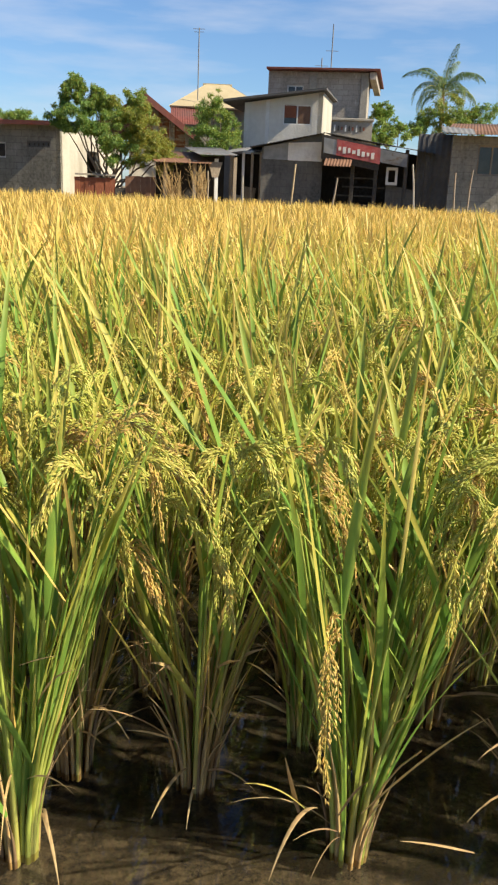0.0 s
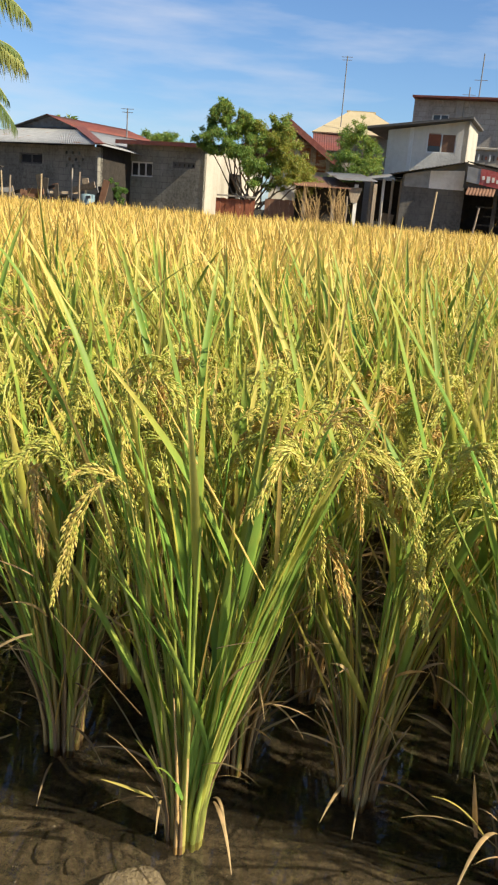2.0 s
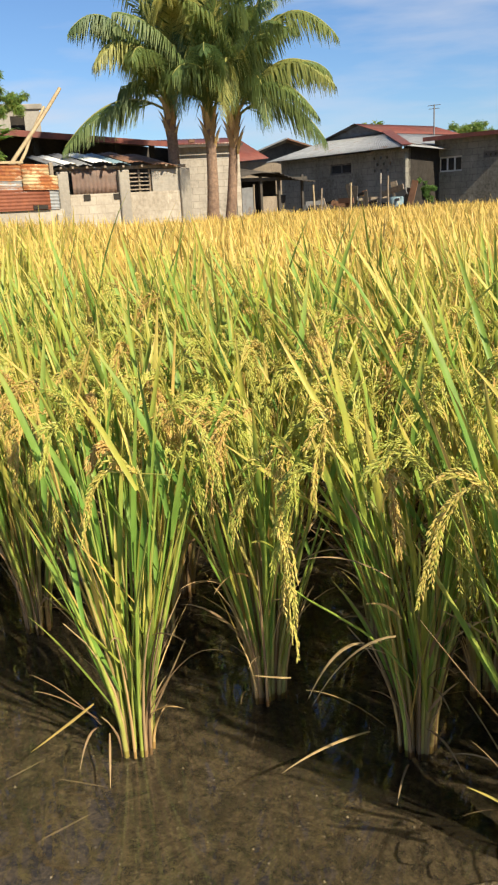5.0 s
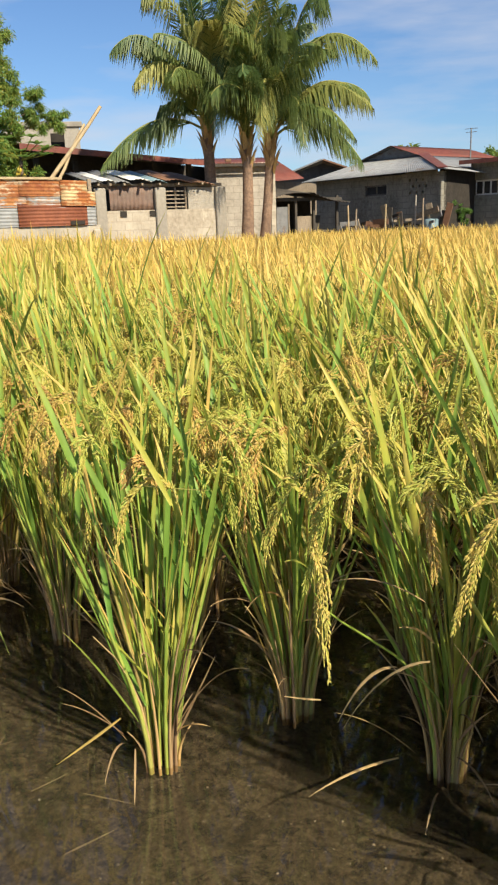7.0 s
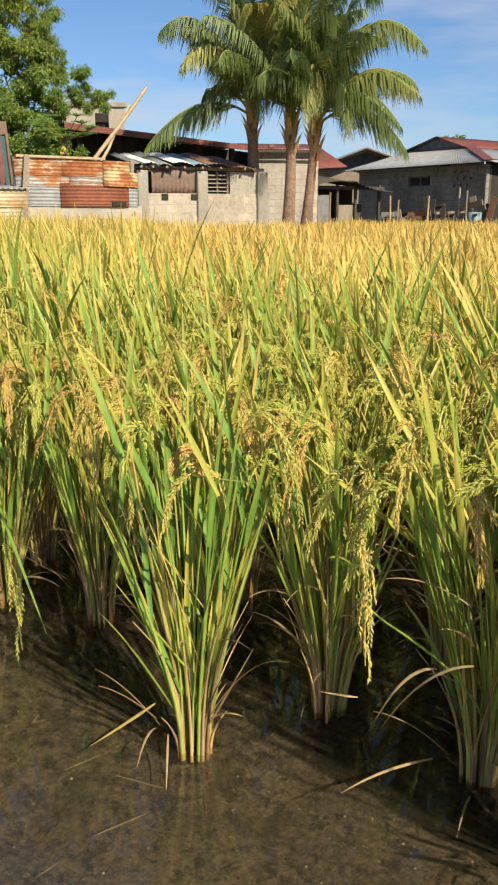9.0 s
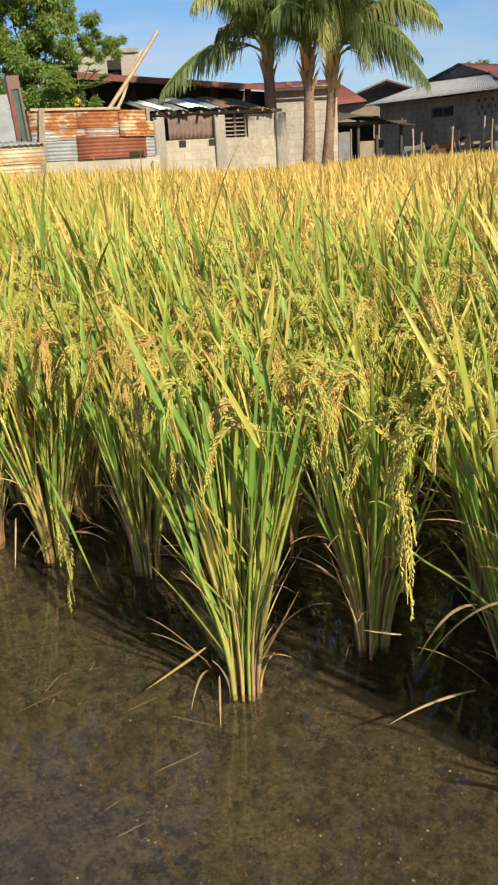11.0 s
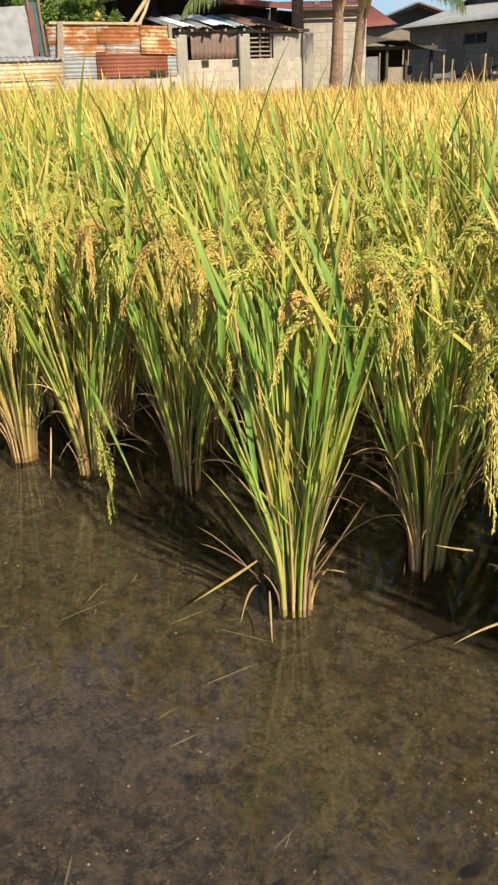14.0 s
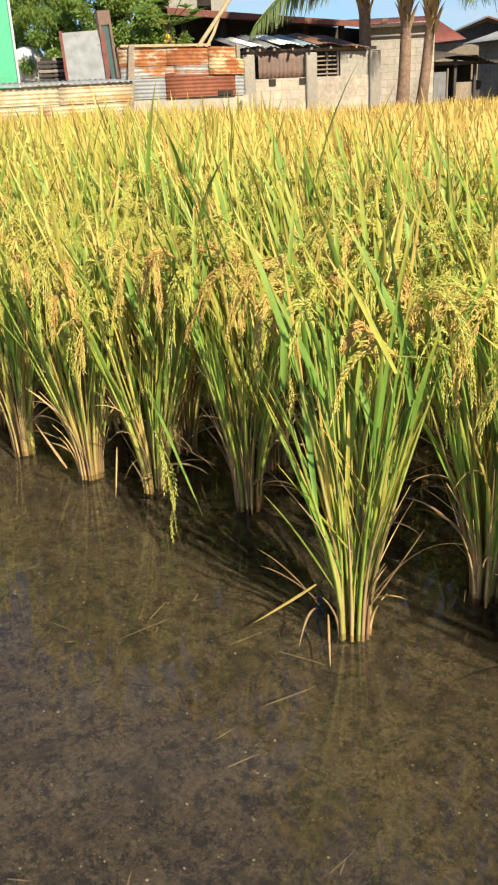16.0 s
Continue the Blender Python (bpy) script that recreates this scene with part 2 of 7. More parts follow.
CREAM = surf("cream_roof", (0.42, 0.34, 0.20), (0.47, 0.385, 0.235), (0.34, 0.27, 0.16), 4, 0.5, 0.6)
# near-black: the shade of interiors, gaps and recesses put into the colour
DARK = surf("near_black_shade", (0.030, 0.026, 0.022), (0.045, 0.038, 0.032), (0.02, 0.018, 0.016), 6, 1.0, 0.95)
WOOD = surf("grey_timber", (0.23, 0.18, 0.13), (0.32, 0.26, 0.19), (0.14, 0.11, 0.08), 20, 3, 0.85, True)
BAMBOO = surf("dry_bamboo", (0.40, 0.30, 0.17), (0.46, 0.36, 0.22), (0.26, 0.18, 0.10), 20, 4, 0.6)
ZINC = sheet_metal("zinc_sheet", (0.29, 0.295, 0.295), (0.27, 0.12, 0.05), (0.18, 0.08, 0.04), 0.30, 0.65, 0.0)
ZINC_DARK = sheet_metal("weathered_zinc", (0.20, 0.20, 0.20), (0.15, 0.09, 0.06), (0.10, 0.07, 0.05), 0.4, 0.7, 0.0)
RUSTY = sheet_metal("rusty_sheet", (0.38, 0.39, 0.385), (0.26, 0.085, 0.035), (0.50, 0.25, 0.09), 0.52, 0.6)
RUST_TAN = sheet_metal("tan_rust_sheet", (0.60, 0.50, 0.33), (0.36, 0.20, 0.09), (0.50, 0.34, 0.16), 0.46, 0.7)
RUST_RED = surf("red_brown_sheet", (0.20, 0.065, 0.035), (0.26, 0.09, 0.045), (0.14, 0.05, 0.03), 10, 2, 0.7)
ROOF_RED = surf("red_roof", (0.145, 0.045, 0.036), (0.20, 0.064, 0.046), (0.11, 0.07, 0.055), 6, 0.8, 0.65, stain=0.8)
ROOF_BROWN = surf("brown_rust_roof", (0.17, 0.085, 0.052), (0.23, 0.125, 0.075), (0.11, 0.07, 0.05), 7, 0.9, 0.75, stain=0.8)
BROWN_SHEET = surf("brown_sheet", (0.17, 0.105, 0.08), (0.22, 0.145, 0.11), (0.14, 0.115, 0.10), 9, 1.6, 0.75)
RUST_ORANGE = sheet_metal("orange_rust_sheet", (0.58, 0.44, 0.24), (0.42, 0.16, 0.05), (0.28, 0.095, 0.04), 0.62, 0.7)
RUST_DEEP = sheet_metal("deep_rust_sheet", (0.55, 0.46, 0.32), (0.24, 0.075, 0.035), (0.40, 0.17, 0.06), 0.68, 0.7)
# dark brown timber; in sheds the shade under roofs is put into it too
DARK_BROWN_SHADE = surf("dark_brown_shade", (0.060, 0.052, 0.044), (0.085, 0.073, 0.060), (0.035, 0.031, 0.028), 14, 2, 0.9)
ROOF_DARK = surf("sooty_roof", (0.085, 0.080, 0.076), (0.115, 0.108, 0.10), (0.05, 0.047, 0.045), 8, 1, 0.85)
FADED_RED = surf("faded_red_lettering", (0.40, 0.07, 0.065), (0.46, 0.12, 0.11), (0.24, 0.12, 0.11), 9, 3, 0.7)
GREEN_PAINT = surf("green_paint", (0.08, 0.42, 0.22), (0.10, 0.47, 0.25), (0.09, 0.32, 0.18), 5, 1, 0.5)
YELLOW = surf("papaya_skin", (0.62, 0.40, 0.05), (0.55, 0.42, 0.06), (0.35, 0.36, 0.06), 12, 6, 0.5)
TEAL = surf("teal_paint", (0.055, 0.11, 0.11), (0.075, 0.135, 0.13), (0.05, 0.08, 0.08), 8, 2, 0.6)
TARP = surf("white_tarp", (0.70, 0.68, 0.63), (0.76, 0.74, 0.69), (0.40, 0.37, 0.32), 5, 1.4, 0.55)
BLUE = surf("blue_plastic", (0.17, 0.25, 0.28), (0.22, 0.30, 0.33), (0.10, 0.16, 0.19), 5, 2, 0.5)
FRAME = surf("white_frame", (0.62, 0.60, 0.56), (0.68, 0.66, 0.62), (0.44, 0.42, 0.38), 10, 2, 0.6)


def glass_mat():
    m, nt, b = mat_base("window_glass", 0.06, 0.5)
    col = mixc(nt, blotch(nt, 3, 4), (0.025, 0.025, 0.028), (0.045, 0.043, 0.042))
    nt.links.new(col, b.inputs["Base Color"])
    return m


GLASS = glass_mat()


def water_mat():
    """Shallow water with a little silt in it: the mud shows through, the gloss grows at a flat angle."""
    m, nt, b = mat_base("water")
    nt.nodes.remove(b)
    tr = nt.nodes.new("ShaderNodeBsdfTransparent")
    tr.inputs["Color"].default_value = (0.86, 0.80, 0.69, 1)
    gl = nt.nodes.new("ShaderNodeBsdfGlossy")
    gl.inputs["Roughness"].default_value = 0.02
    fr = nt.nodes.new("ShaderNodeFresnel")
    fr.inputs["IOR"].default_value = 1.6
    bp = nt.nodes.new("ShaderNodeBump")
    bp.inputs["Strength"].default_value = 0.002
    bp.inputs["Distance"].default_value = 0.01
    nt.links.new(blotch(nt, 9, 3, 0.5), bp.inputs["Height"])
    nt.links.new(bp.outputs["Normal"], gl.inputs["Normal"])
    nt.links.new(bp.outputs["Normal"], fr.inputs["Normal"])
    silt = nt.nodes.new("ShaderNodeBsdfDiffuse")
    nt.links.new(mixc(nt, blotch(nt, 2.2, 5), (0.078, 0.062, 0.038), (0.100, 0.080, 0.050)), silt.inputs["Color"])
    body = nt.nodes.new("ShaderNodeMixShader")
    body.inputs[0].default_value = 0.15
    nt.links.new(tr.outputs[0], body.inputs[1])
    nt.links.new(silt.outputs[0], body.inputs[2])
    mx = nt.nodes.new("ShaderNodeMixShader")
    nt.links.new(fr.outputs[0], mx.inputs[0])
    nt.links.new(body.outputs[0], mx.inputs[1])
    nt.links.new(gl.outputs[0], mx.inputs[2])
    nt.links.new(mx.outputs[0], nt.nodes["Material Output"].inputs["Surface"])
    return m


WATER = water_mat()


# ---- mesh helpers ----
class Buf:
    """Collects vertices, faces and the two leaf attributes of one mesh."""

    def __init__(self):
        self.v, self.f, self.al, self.rp, self.n = [], [], [], [], 0

    def add(self, v, f, along=0.0, ripe=0.0):
        v = np.asarray(v, float).reshape(-1, 3)
        k = len(v)
        self.v.append(v)
        self.f.append(np.asarray(f, int).reshape(-1, 4) + self.n)
        self.al.append(np.broadcast_to(np.asarray(along, float), (k,)))
        self.rp.append(np.broadcast_to(np.asarray(ripe, float), (k,)))
        self.n += k

    def arrays(self):
        if not self.v:
            return np.zeros((0, 3)), np.zeros((0, 4), int), np.zeros(0), np.zeros(0)
        return np.concatenate(self.v), np.concatenate(self.f), np.concatenate(self.al), np.concatenate(self.rp)

    def mesh(self, name, material, smooth=True):
        return mesh_of(name, *self.arrays(), material, smooth)


def mesh_of(name, v, f, al, rp, material, smooth=True):
    """A mesh from quads; a face whose last two corners are the same is a triangle."""
    me = bpy.data.meshes.new(name)
    f = np.asarray(f, int)
    tri = f[:, 2] == f[:, 3] if len(f) else np.zeros(0, bool)
    cnt = np.where(tri, 3, 4)
    start = np.concatenate([[0], np.cumsum(cnt)[:-1]]) if len(f) else np.zeros(0, int)
    keep = np.ones(f.shape, bool)
    if len(f):
        keep[tri, 3] = False
    loops = f[keep]
    me.vertices.add(len(v))
    me.vertices.foreach_set("co", np.ascontiguousarray(v, np.float32).ravel())
    me.loops.add(len(loops))
    me.loops.foreach_set("vertex_index", loops.astype(np.int32))
    me.polygons.add(len(f))
    me.polygons.foreach_set("loop_start", start.astype(np.int32))
    me.polygons.foreach_set("loop_total", cnt.astype(np.int32))
    me.polygons.foreach_set("use_smooth", np.full(len(f), smooth))
    for nm, d in (("along", al), ("ripe", rp)):
        if d is not None:
            at = me.attributes.new(nm, 'FLOAT', 'POINT')
            at.data.foreach_set("value", np.ascontiguousarray(d, np.float32))
    me.update(calc_edges=True)
    me.validate()
    me.materials.append(material)
    return me


def part(name, me, parent, label="", at=None):
    """One mesh object under a thing or a part."""
    ob = new(name, me)
    ob.parent = parent
    if at is not None:
        ob.matrix_local = at
    if label:
        tagged(ob, label)
    return ob


def blade(p, az, lean, bend, length, w, seg, twist=0.0, three=True, power=1.6):
    """A leaf ribbon from p: it leans out by lean and bends over by bend (radians) along its length."""
    s = np.linspace(0, 1, seg + 1)
    th = lean + bend * s ** power
    ds = length / seg
    mid = (th[:-1] + th[1:]) / 2
    r = np.concatenate([[0], np.cumsum(np.sin(mid)) * ds])
    z = np.concatenate([[0], np.cumsum(np.cos(mid)) * ds])
    ca, sa = math.cos(az), math.sin(az)
    c = np.stack([p[0] + ca * r, p[1] + sa * r, p[2] + z], 1)
    nrm = np.stack([-np.cos(th) * ca, -np.cos(th) * sa, np.sin(th)], 1)
    side = np.array([-sa, ca, 0.0])
    tw = twist * (0.35 + 0.65 * s)[:, None]
    sd = side * np.cos(tw) + nrm * np.sin(tw)
    up = nrm * np.cos(tw) - side * np.sin(tw)
    wd = (w / 2 * np.minimum(1, 0.5 + 2.0 * s) * (1 - s ** 2.6) + w * 0.02)[:, None]
    if three:
        v = np.stack([c - sd * wd + up * wd * 0.45, c, c + sd * wd + up * wd * 0.45], 1).reshape(-1, 3)
        i = np.arange(seg)[:, None] * 3
        f = np.concatenate([i + [0, 1, 4, 3], i + [1, 2, 5, 4]])
        return v, f, np.repeat(s, 3)
    v = np.stack([c - sd * wd, c + sd * wd], 1).reshape(-1, 3)
    i = np.arange(seg)[:, None] * 2
    return v, i + [0, 1, 3, 2], np.repeat(s, 2)


def frames_of(c):
    t = np.gradient(c, axis=0)
    t /= np.linalg.norm(t, axis=1)[:, None] + 1e-9
    ref = np.where(np.abs(t[:, 2:3]) > 0.9, np.array([[1.0, 0, 0]]), np.array([[0, 0, 1.0]]))
    a1 = np.cross(t, ref)
    a1 /= np.linalg.norm(a1, axis=1)[:, None] + 1e-9
    return t, a1, np.cross(t, a1)


def tube(c, rad, sides=4):
    """A tapered tube along the points c."""
    c = np.asarray(c, float)
    k = len(c)
    rad = np.broadcast_to(np.asarray(rad, float), (k,))
    _, a1, a2 = frames_of(c)
    an = np.arange(sides) * 2 * math.pi / sides
    v = c[:, None, :] + rad[:, None, None] * (a1[:, None, :] * np.cos(an)[None, :, None] + a2[:, None, :] * np.sin(an)[None, :, None])
    f = []
    for i in range(k - 1):
        for j in range(sides):
            j2 = (j + 1) % sides
            f.append((i * sides + j, i * sides + j2, (i + 1) * sides + j2, (i + 1) * sides + j))
    return v.reshape(-1, 3), np.array(f), np.repeat(np.linspace(0, 1, k), sides)


def bezier(p0, p1, p2, p3, k):
    s = np.linspace(0, 1, k)[:, None]
    return (1 - s) ** 3 * p0 + 3 * (1 - s) ** 2 * s * p1 + 3 * (1 - s) * s ** 2 * p2 + s ** 3 * p3


OCT_F = np.array([(0, 1, 2, 2), (0, 2, 3, 3), (0, 3, 4, 4), (0, 4, 1, 1), (5, 2, 1, 1), (5, 3, 2, 2), (5, 4, 3, 3), (5, 1, 4, 4)])


def grains(buf, pts, dirs, rng, size, ripe, lod):
    """Grains at pts, lying along dirs: plump spindles, or flat lozenges far off."""
    n = len(pts)
    d = dirs + rng.normal(0, 0.15, (n, 3))
    d /= np.linalg.norm(d, axis=1)[:, None]
    ref = rng.normal(0, 1, (n, 3))
    a1 = np.cross(d, ref)
    a1 /= np.linalg.norm(a1, axis=1)[:, None]
    a2 = np.cross(d, a1)
    L = size * rng.uniform(0.85, 1.15, (n, 1))
    W = L * (0.33, 0.28, 0.22, 0.2)[lod]
    rp = np.clip(ripe + rng.normal(0, 0.12, n), 0, 1)
    if lod < 2:
        m = pts + d * L * 0.45
        v = np.stack([pts, m + a1 * W / 2, m + a2 * W * 0.4, m - a1 * W / 2, m - a2 * W * 0.4, pts + d * L], 1)
        f = (np.arange(n)[:, None, None] * 6 + OCT_F[None]).reshape(-1, 4)
        buf.add(v, f, np.tile([0, 0.4, 0.4, 0.4, 0.4, 1.0], n), np.repeat(rp, 6))
    else:
        m = pts + d * L * 0.45
        v = np.stack([pts, m + a1 * W * 0.6, pts + d * L, m - a1 * W * 0.6], 1)
        f = np.arange(n)[:, None] * 4 + np.array([0, 1, 2, 3])
        buf.add(v, f, np.tile([0, 0.4, 1.0, 0.4], n), np.repeat(rp, 4))


def panicle(buf, c, rng, ripe, lod):
    """A drooping ear of rice along the curve c, which ends at its tip."""
    k = len(c)
    t, a1, a2 = frames_of(c)
    L = np.linalg.norm(np.diff(c, axis=0), axis=1).sum()
    if lod < 2:
        v, f, s = tube(c, np.linspace(0.0012, 0.0006, k), 3)
        buf.add(v, f, s * 0.3, np.full(len(s), ripe * 0.8))
    nb = {0: 11, 1: 9, 2: 7, 3: 4}[lod]
    per = {0: 17, 1: 11, 2: 3, 3: 2}[lod]
    size = {0: 0.0108, 1: 0.0145, 2: 0.032, 3: 0.052}[lod]
    for b in range(nb + 1):
        q = 0.14 + 0.82 * b / nb
        i = min(k - 1, int(q * (k - 1)))
        an = rng.uniform(0, 2 * math.pi)
        out = a1[i] * math.cos(an) + a2[i] * math.sin(an)
        bl = L * (0.43 - 0.25 * q) * rng.uniform(0.8, 1.15)
        p0 = c[i]
        p3 = p0 + t[i] * bl * 0.75 + out * bl * 0.15 + np.array([0, 0, -bl * 0.42])
        p1 = p0 + t[i] * bl * 0.4 + out * bl * 0.16
        p2 = (p1 + p3) / 2 + np.array([0, 0, 0.004])
        bc = bezier(p0, p1, p2, p3, per + 1)
        if lod == 0:
            v, f, s = tube(bc[::2], 0.0005, 3)
            buf.add(v, f, 0.1, ripe * 0.8)
        d = np.gradient(bc, axis=0)
        d /= np.linalg.norm(d, axis=1)[:, None] + 1e-9
        side = np.cross(d, rng.normal(0, 1, 3))
        side /= np.linalg.norm(side, axis=1)[:, None] + 1e-9
        sg = np.where(np.arange(per + 1) % 2 == 0, 1, -1)[:, None]
        grains(buf, bc + side * sg * 0.0014, d + side * sg * 0.30, rng, size, ripe, lod)


def droop_curve(top, az, length, rng, k=12):
    """From the top of a stem over and down: the way an ear hangs."""
    o = np.array([math.cos(az), math.sin(az), 0.0])
    up = rng.uniform(0.25, 0.5) * length
    out = rng.uniform(0.30, 0.62) * length
    p1 = top + o * out * 0.25 + np.array([0, 0, up])
    p2 = top + o * out * 0.95 + np.array([0, 0, up * 0.8])
    p3 = top + o * out * 1.15 + np.array([0, 0, -length * rng.uniform(0.12, 0.75)])
    return bezier(top, p1, p2, p3, k)


def leaf_ripe(rng, ripe):
    """How far a leaf has dried: most are green, some turn yellow, a few are straw or orange."""
    q = rng.random()
    if q < 0.66 - 0.6 * ripe:
        return max(0.0, rng.normal(0.03 + 0.35 * ripe, 0.05))
    if q < 0.90 - 0.25 * ripe:
        return rng.uniform(0.16, 0.40) + 0.35 * ripe
    return min(1.0, rng.uniform(0.5, 0.95) + 0.2 * ripe)


def rice_hill(rng, lod, ripe, tall=1.0, tillers=None, foot=0.030, few=30):
    """One hill of rice at the origin: lists of stems, leaves, ears and dead leaves (vertices, faces, along, ripe)."""
    n = tillers or {0: 28, 1: 20, 2: 19, 3: 14}[lod]
    stems, leaves, ears, straws = [], [], [], []
    seg = {0: 9, 1: 6, 2: 4, 3: 2}[lod]
    low = {0: 0.0, 1: 0.0, 2: 0.22, 3: 0.38}[lod]
    wf = {0: 1.05, 1: 1.05, 2: 1.2, 3: 1.75}[lod]
    for i in range(n):
        az = rng.uniform(0, 2 * math.pi)
        rad = foot * math.sqrt(rng.uniform(0, 1))
        h = tall * rng.uniform(0.46, 0.60)
        lean = 0.015 + rad * 0.216 / foot + abs(rng.normal(0, 0.04))
        o = np.array([math.cos(az), math.sin(az), 0.0])
        b0 = o * rad
        top = b0 + o * math.sin(lean) * h + np.array([0, 0, math.cos(lean) * h])
        knee = b0 + o * math.sin(lean) * h * 0.42 + np.array([0, 0, h * 0.5])
        srp = np.clip(rng.normal(0.20 + 1.8 * max(0.0, ripe - 0.18), 0.24), 0, 1)
        k = 7 if lod == 0 else 5
        c = bezier(b0 + np.array([0, 0, -0.015]), b0 * 1.05 + np.array([0, 0, h * 0.25]), knee, top, k)
        if lod < 2:
            rr = np.linspace(0.0052 if lod == 0 else 0.0048, 0.0017, k) * rng.uniform(0.8, 1.2)
            v, f, s = tube(c, rr, 5 if lod == 0 else 3)
            stems.append((v, f, s, np.clip(srp + (1 - s) ** 3 * 0.25 + (1 - s) * max(0.0, ripe - 0.18) * 3.0, 0, 1)))
        for q in range({0: 3, 1: 3, 2: 2, 3: 2}[lod]):
            u = [rng.uniform(0.80, 1.0), rng.uniform(0.42, 0.72), rng.uniform(0.10, 0.38)][q]
            p = np.array([np.interp(u, np.linspace(0, 1, k), c[:, j]) for j in range(3)])
            if p[2] < low:
                p = p * np.array([1, 1, 0]) + np.array([0, 0, low])
            la = az + rng.normal(0, 0.7)
            blown = q < 2 and rng.random() < 0.42
            if blown:
                la = math.pi + rng.normal(0, 0.6)
            ln = tall * ([rng.uniform(*((0.20, 0.38), (0.26, 0.40), (0.24, 0.38), (0.22, 0.35))[lod]), rng.uniform(0.24, 0.38), rng.uniform(0.28, 0.40)][q])
            lw = [rng.uniform(0.011, 0.0165), rng.uniform(0.009, 0.0145), rng.uniform(0.007, 0.0115)][q] * wf
            rp = leaf_ripe(rng, ripe)
            if q == 2 and rng.random() < 1.6 * ripe:
                rp = rng.uniform(0.75, 1.0)
            if rp > 0.5 and lod < 2:
                lw *= 0.55
            out = [abs(rng.normal(0.05, 0.12)), abs(rng.normal(0.03, 0.07)), abs(rng.normal(0.0, 0.05))][q]
            bend = abs(rng.normal(0.05, 0.14)) + (rng.uniform(0.3, 0.9) if q == 0 and rng.random() < 0.06 else 0)
            v, f, s = blade(p, la, lean * 0.85 + out + (rng.uniform(0.05, 0.30) if blown else 0.0), bend, ln, lw, seg, rng.normal(0, 0.75), lod < 2)
            dry = rp + s ** 3 * rng.uniform(0.0, 0.3) + s ** 8 * 0.4
            if lod < 2:
                # margins dry first; pale and dark stretches along the blade
                ring = np.repeat(rng.normal(0, 0.035, seg + 1), 3)
                dry = dry + ring + np.tile([rng.uniform(-0.02, 0.10), -0.02, rng.uniform(-0.02, 0.10)], seg + 1)
            leaves.append((v, f, s, np.clip(dry, 0, 1)))
        if rng.random() < {0: 0.85, 1: 0.85, 2: 0.45, 3: 0.22}[lod]:
            rp = np.clip(rng.normal(0.06 + ripe * 0.38, 0.11), 0, 0.6) if rng.random() < 0.86 else rng.uniform(0.5, 0.85)
            eb = Buf()
            tp = c[-1] + np.array([0, 0, (rng.uniform(0.02, 0.10) if lod == 0 else rng.uniform(-0.06, 0.05)) * tall])
            cv = droop_curve(tp, az + rng.normal(0, 0.7), tall * rng.uniform(0.18, 0.26), rng, 12 if lod < 2 else 6)
            if lod == 0 and cv[-1, 1] < (-0.08 if few < 20 else -0.22):
                continue
            panicle(eb, cv, rng, rp, lod)
            ears.append(eb.arrays())
    if lod < 2:
        if lod == 0:
            # old sheaths round the foot
            for i in range(12):
                az = rng.uniform(0, 2 * math.pi)
                o = np.array([math.cos(az), math.sin(az), 0.0])
                hz, rad = rng.uniform(0.08, 0.34), foot * rng.uniform(0.8, 1.12)
                c = bezier(o * rad - np.array([0, 0, 0.015]), o * rad * 1.05 + np.array([0, 0, hz * 0.4]), o * (rad * 1.3 + hz * 0.08) + np.array([0, 0, hz * 0.7]),
                           o * (rad * 1.4 + hz * rng.uniform(0.12, 0.34)) + np.array([0, 0, hz]), 6)
                v, f, s = tube(c, np.linspace(0.0042, 0.0010, 6), 4)
                straws.append((v, f, s, np.full(len(s), rng.random())))
        for i in range(few if lod == 0 else 24):
            az = rng.uniform(0, 2 * math.pi)
            hz = rng.uniform(0.03, 0.32)
            p = np.array([math.cos(az) * (0.02 + hz * 0.16), math.sin(az) * (0.02 + hz * 0.16), hz])
            v, f, s = blade(p, az, rng.uniform(0.2, 1.1), rng.uniform(0.0, 1.3), rng.uniform(0.08, 0.24), rng.uniform(0.002, 0.0045 if few < 20 else 0.007) if lod == 0 else rng.uniform(0.004, 0.011),
                            7, rng.normal(0, 1.4), False, 1.3)
            v[:, 2] = np.maximum(v[:, 2], 0.004)
            straws.append((v, f, s, np.full(len(s), rng.random())))
    return stems, leaves, ears, straws


def joined(items):
    b = Buf()
    for v, f, s, r in items:
        b.add(v, f, s, r)
    return b.arrays()


# ---- ground, mud, water ----
def ripple(x, y, seed, octaves=5, base=3.0):
    """Smooth uneven relief, about -1 to 1."""
    rs = np.random.RandomState(seed)
    h = np.zeros_like(x)
    amp, fr = 1.0, base
    for o in range(octaves):
        for k in range(5):
            an = rs.uniform(0, 2 * math.pi)
            h += amp / 5 * np.sin((x * math.cos(an) + y * math.sin(an)) * fr * rs.uniform(0.7, 1.4) + rs.uniform(0, 6.3)
                                  + 1.3 * np.sin((y * math.cos(an) - x * math.sin(an)) * fr * 0.6 + o))
        amp *= 0.55
        fr *= 2.1
    return h


def sheet(x0, x1, y0, y1, step, height):
    nx, ny = int(round((x1 - x0) / step)) + 1, int(round((y1 - y0) / step)) + 1
    gx, gy = np.meshgrid(np.linspace(x0, x1, nx), np.linspace(y0, y1, ny), indexing='ij')
    v = np.stack([gx, gy, height(gx, gy)], 2).reshape(-1, 3)
    i, j = np.meshgrid(np.arange(nx - 1), np.arange(ny - 1), indexing='ij')
    k = (i * ny + j).reshape(-1, 1)
    return v, k + np.array([0, ny, ny + 1, 1])


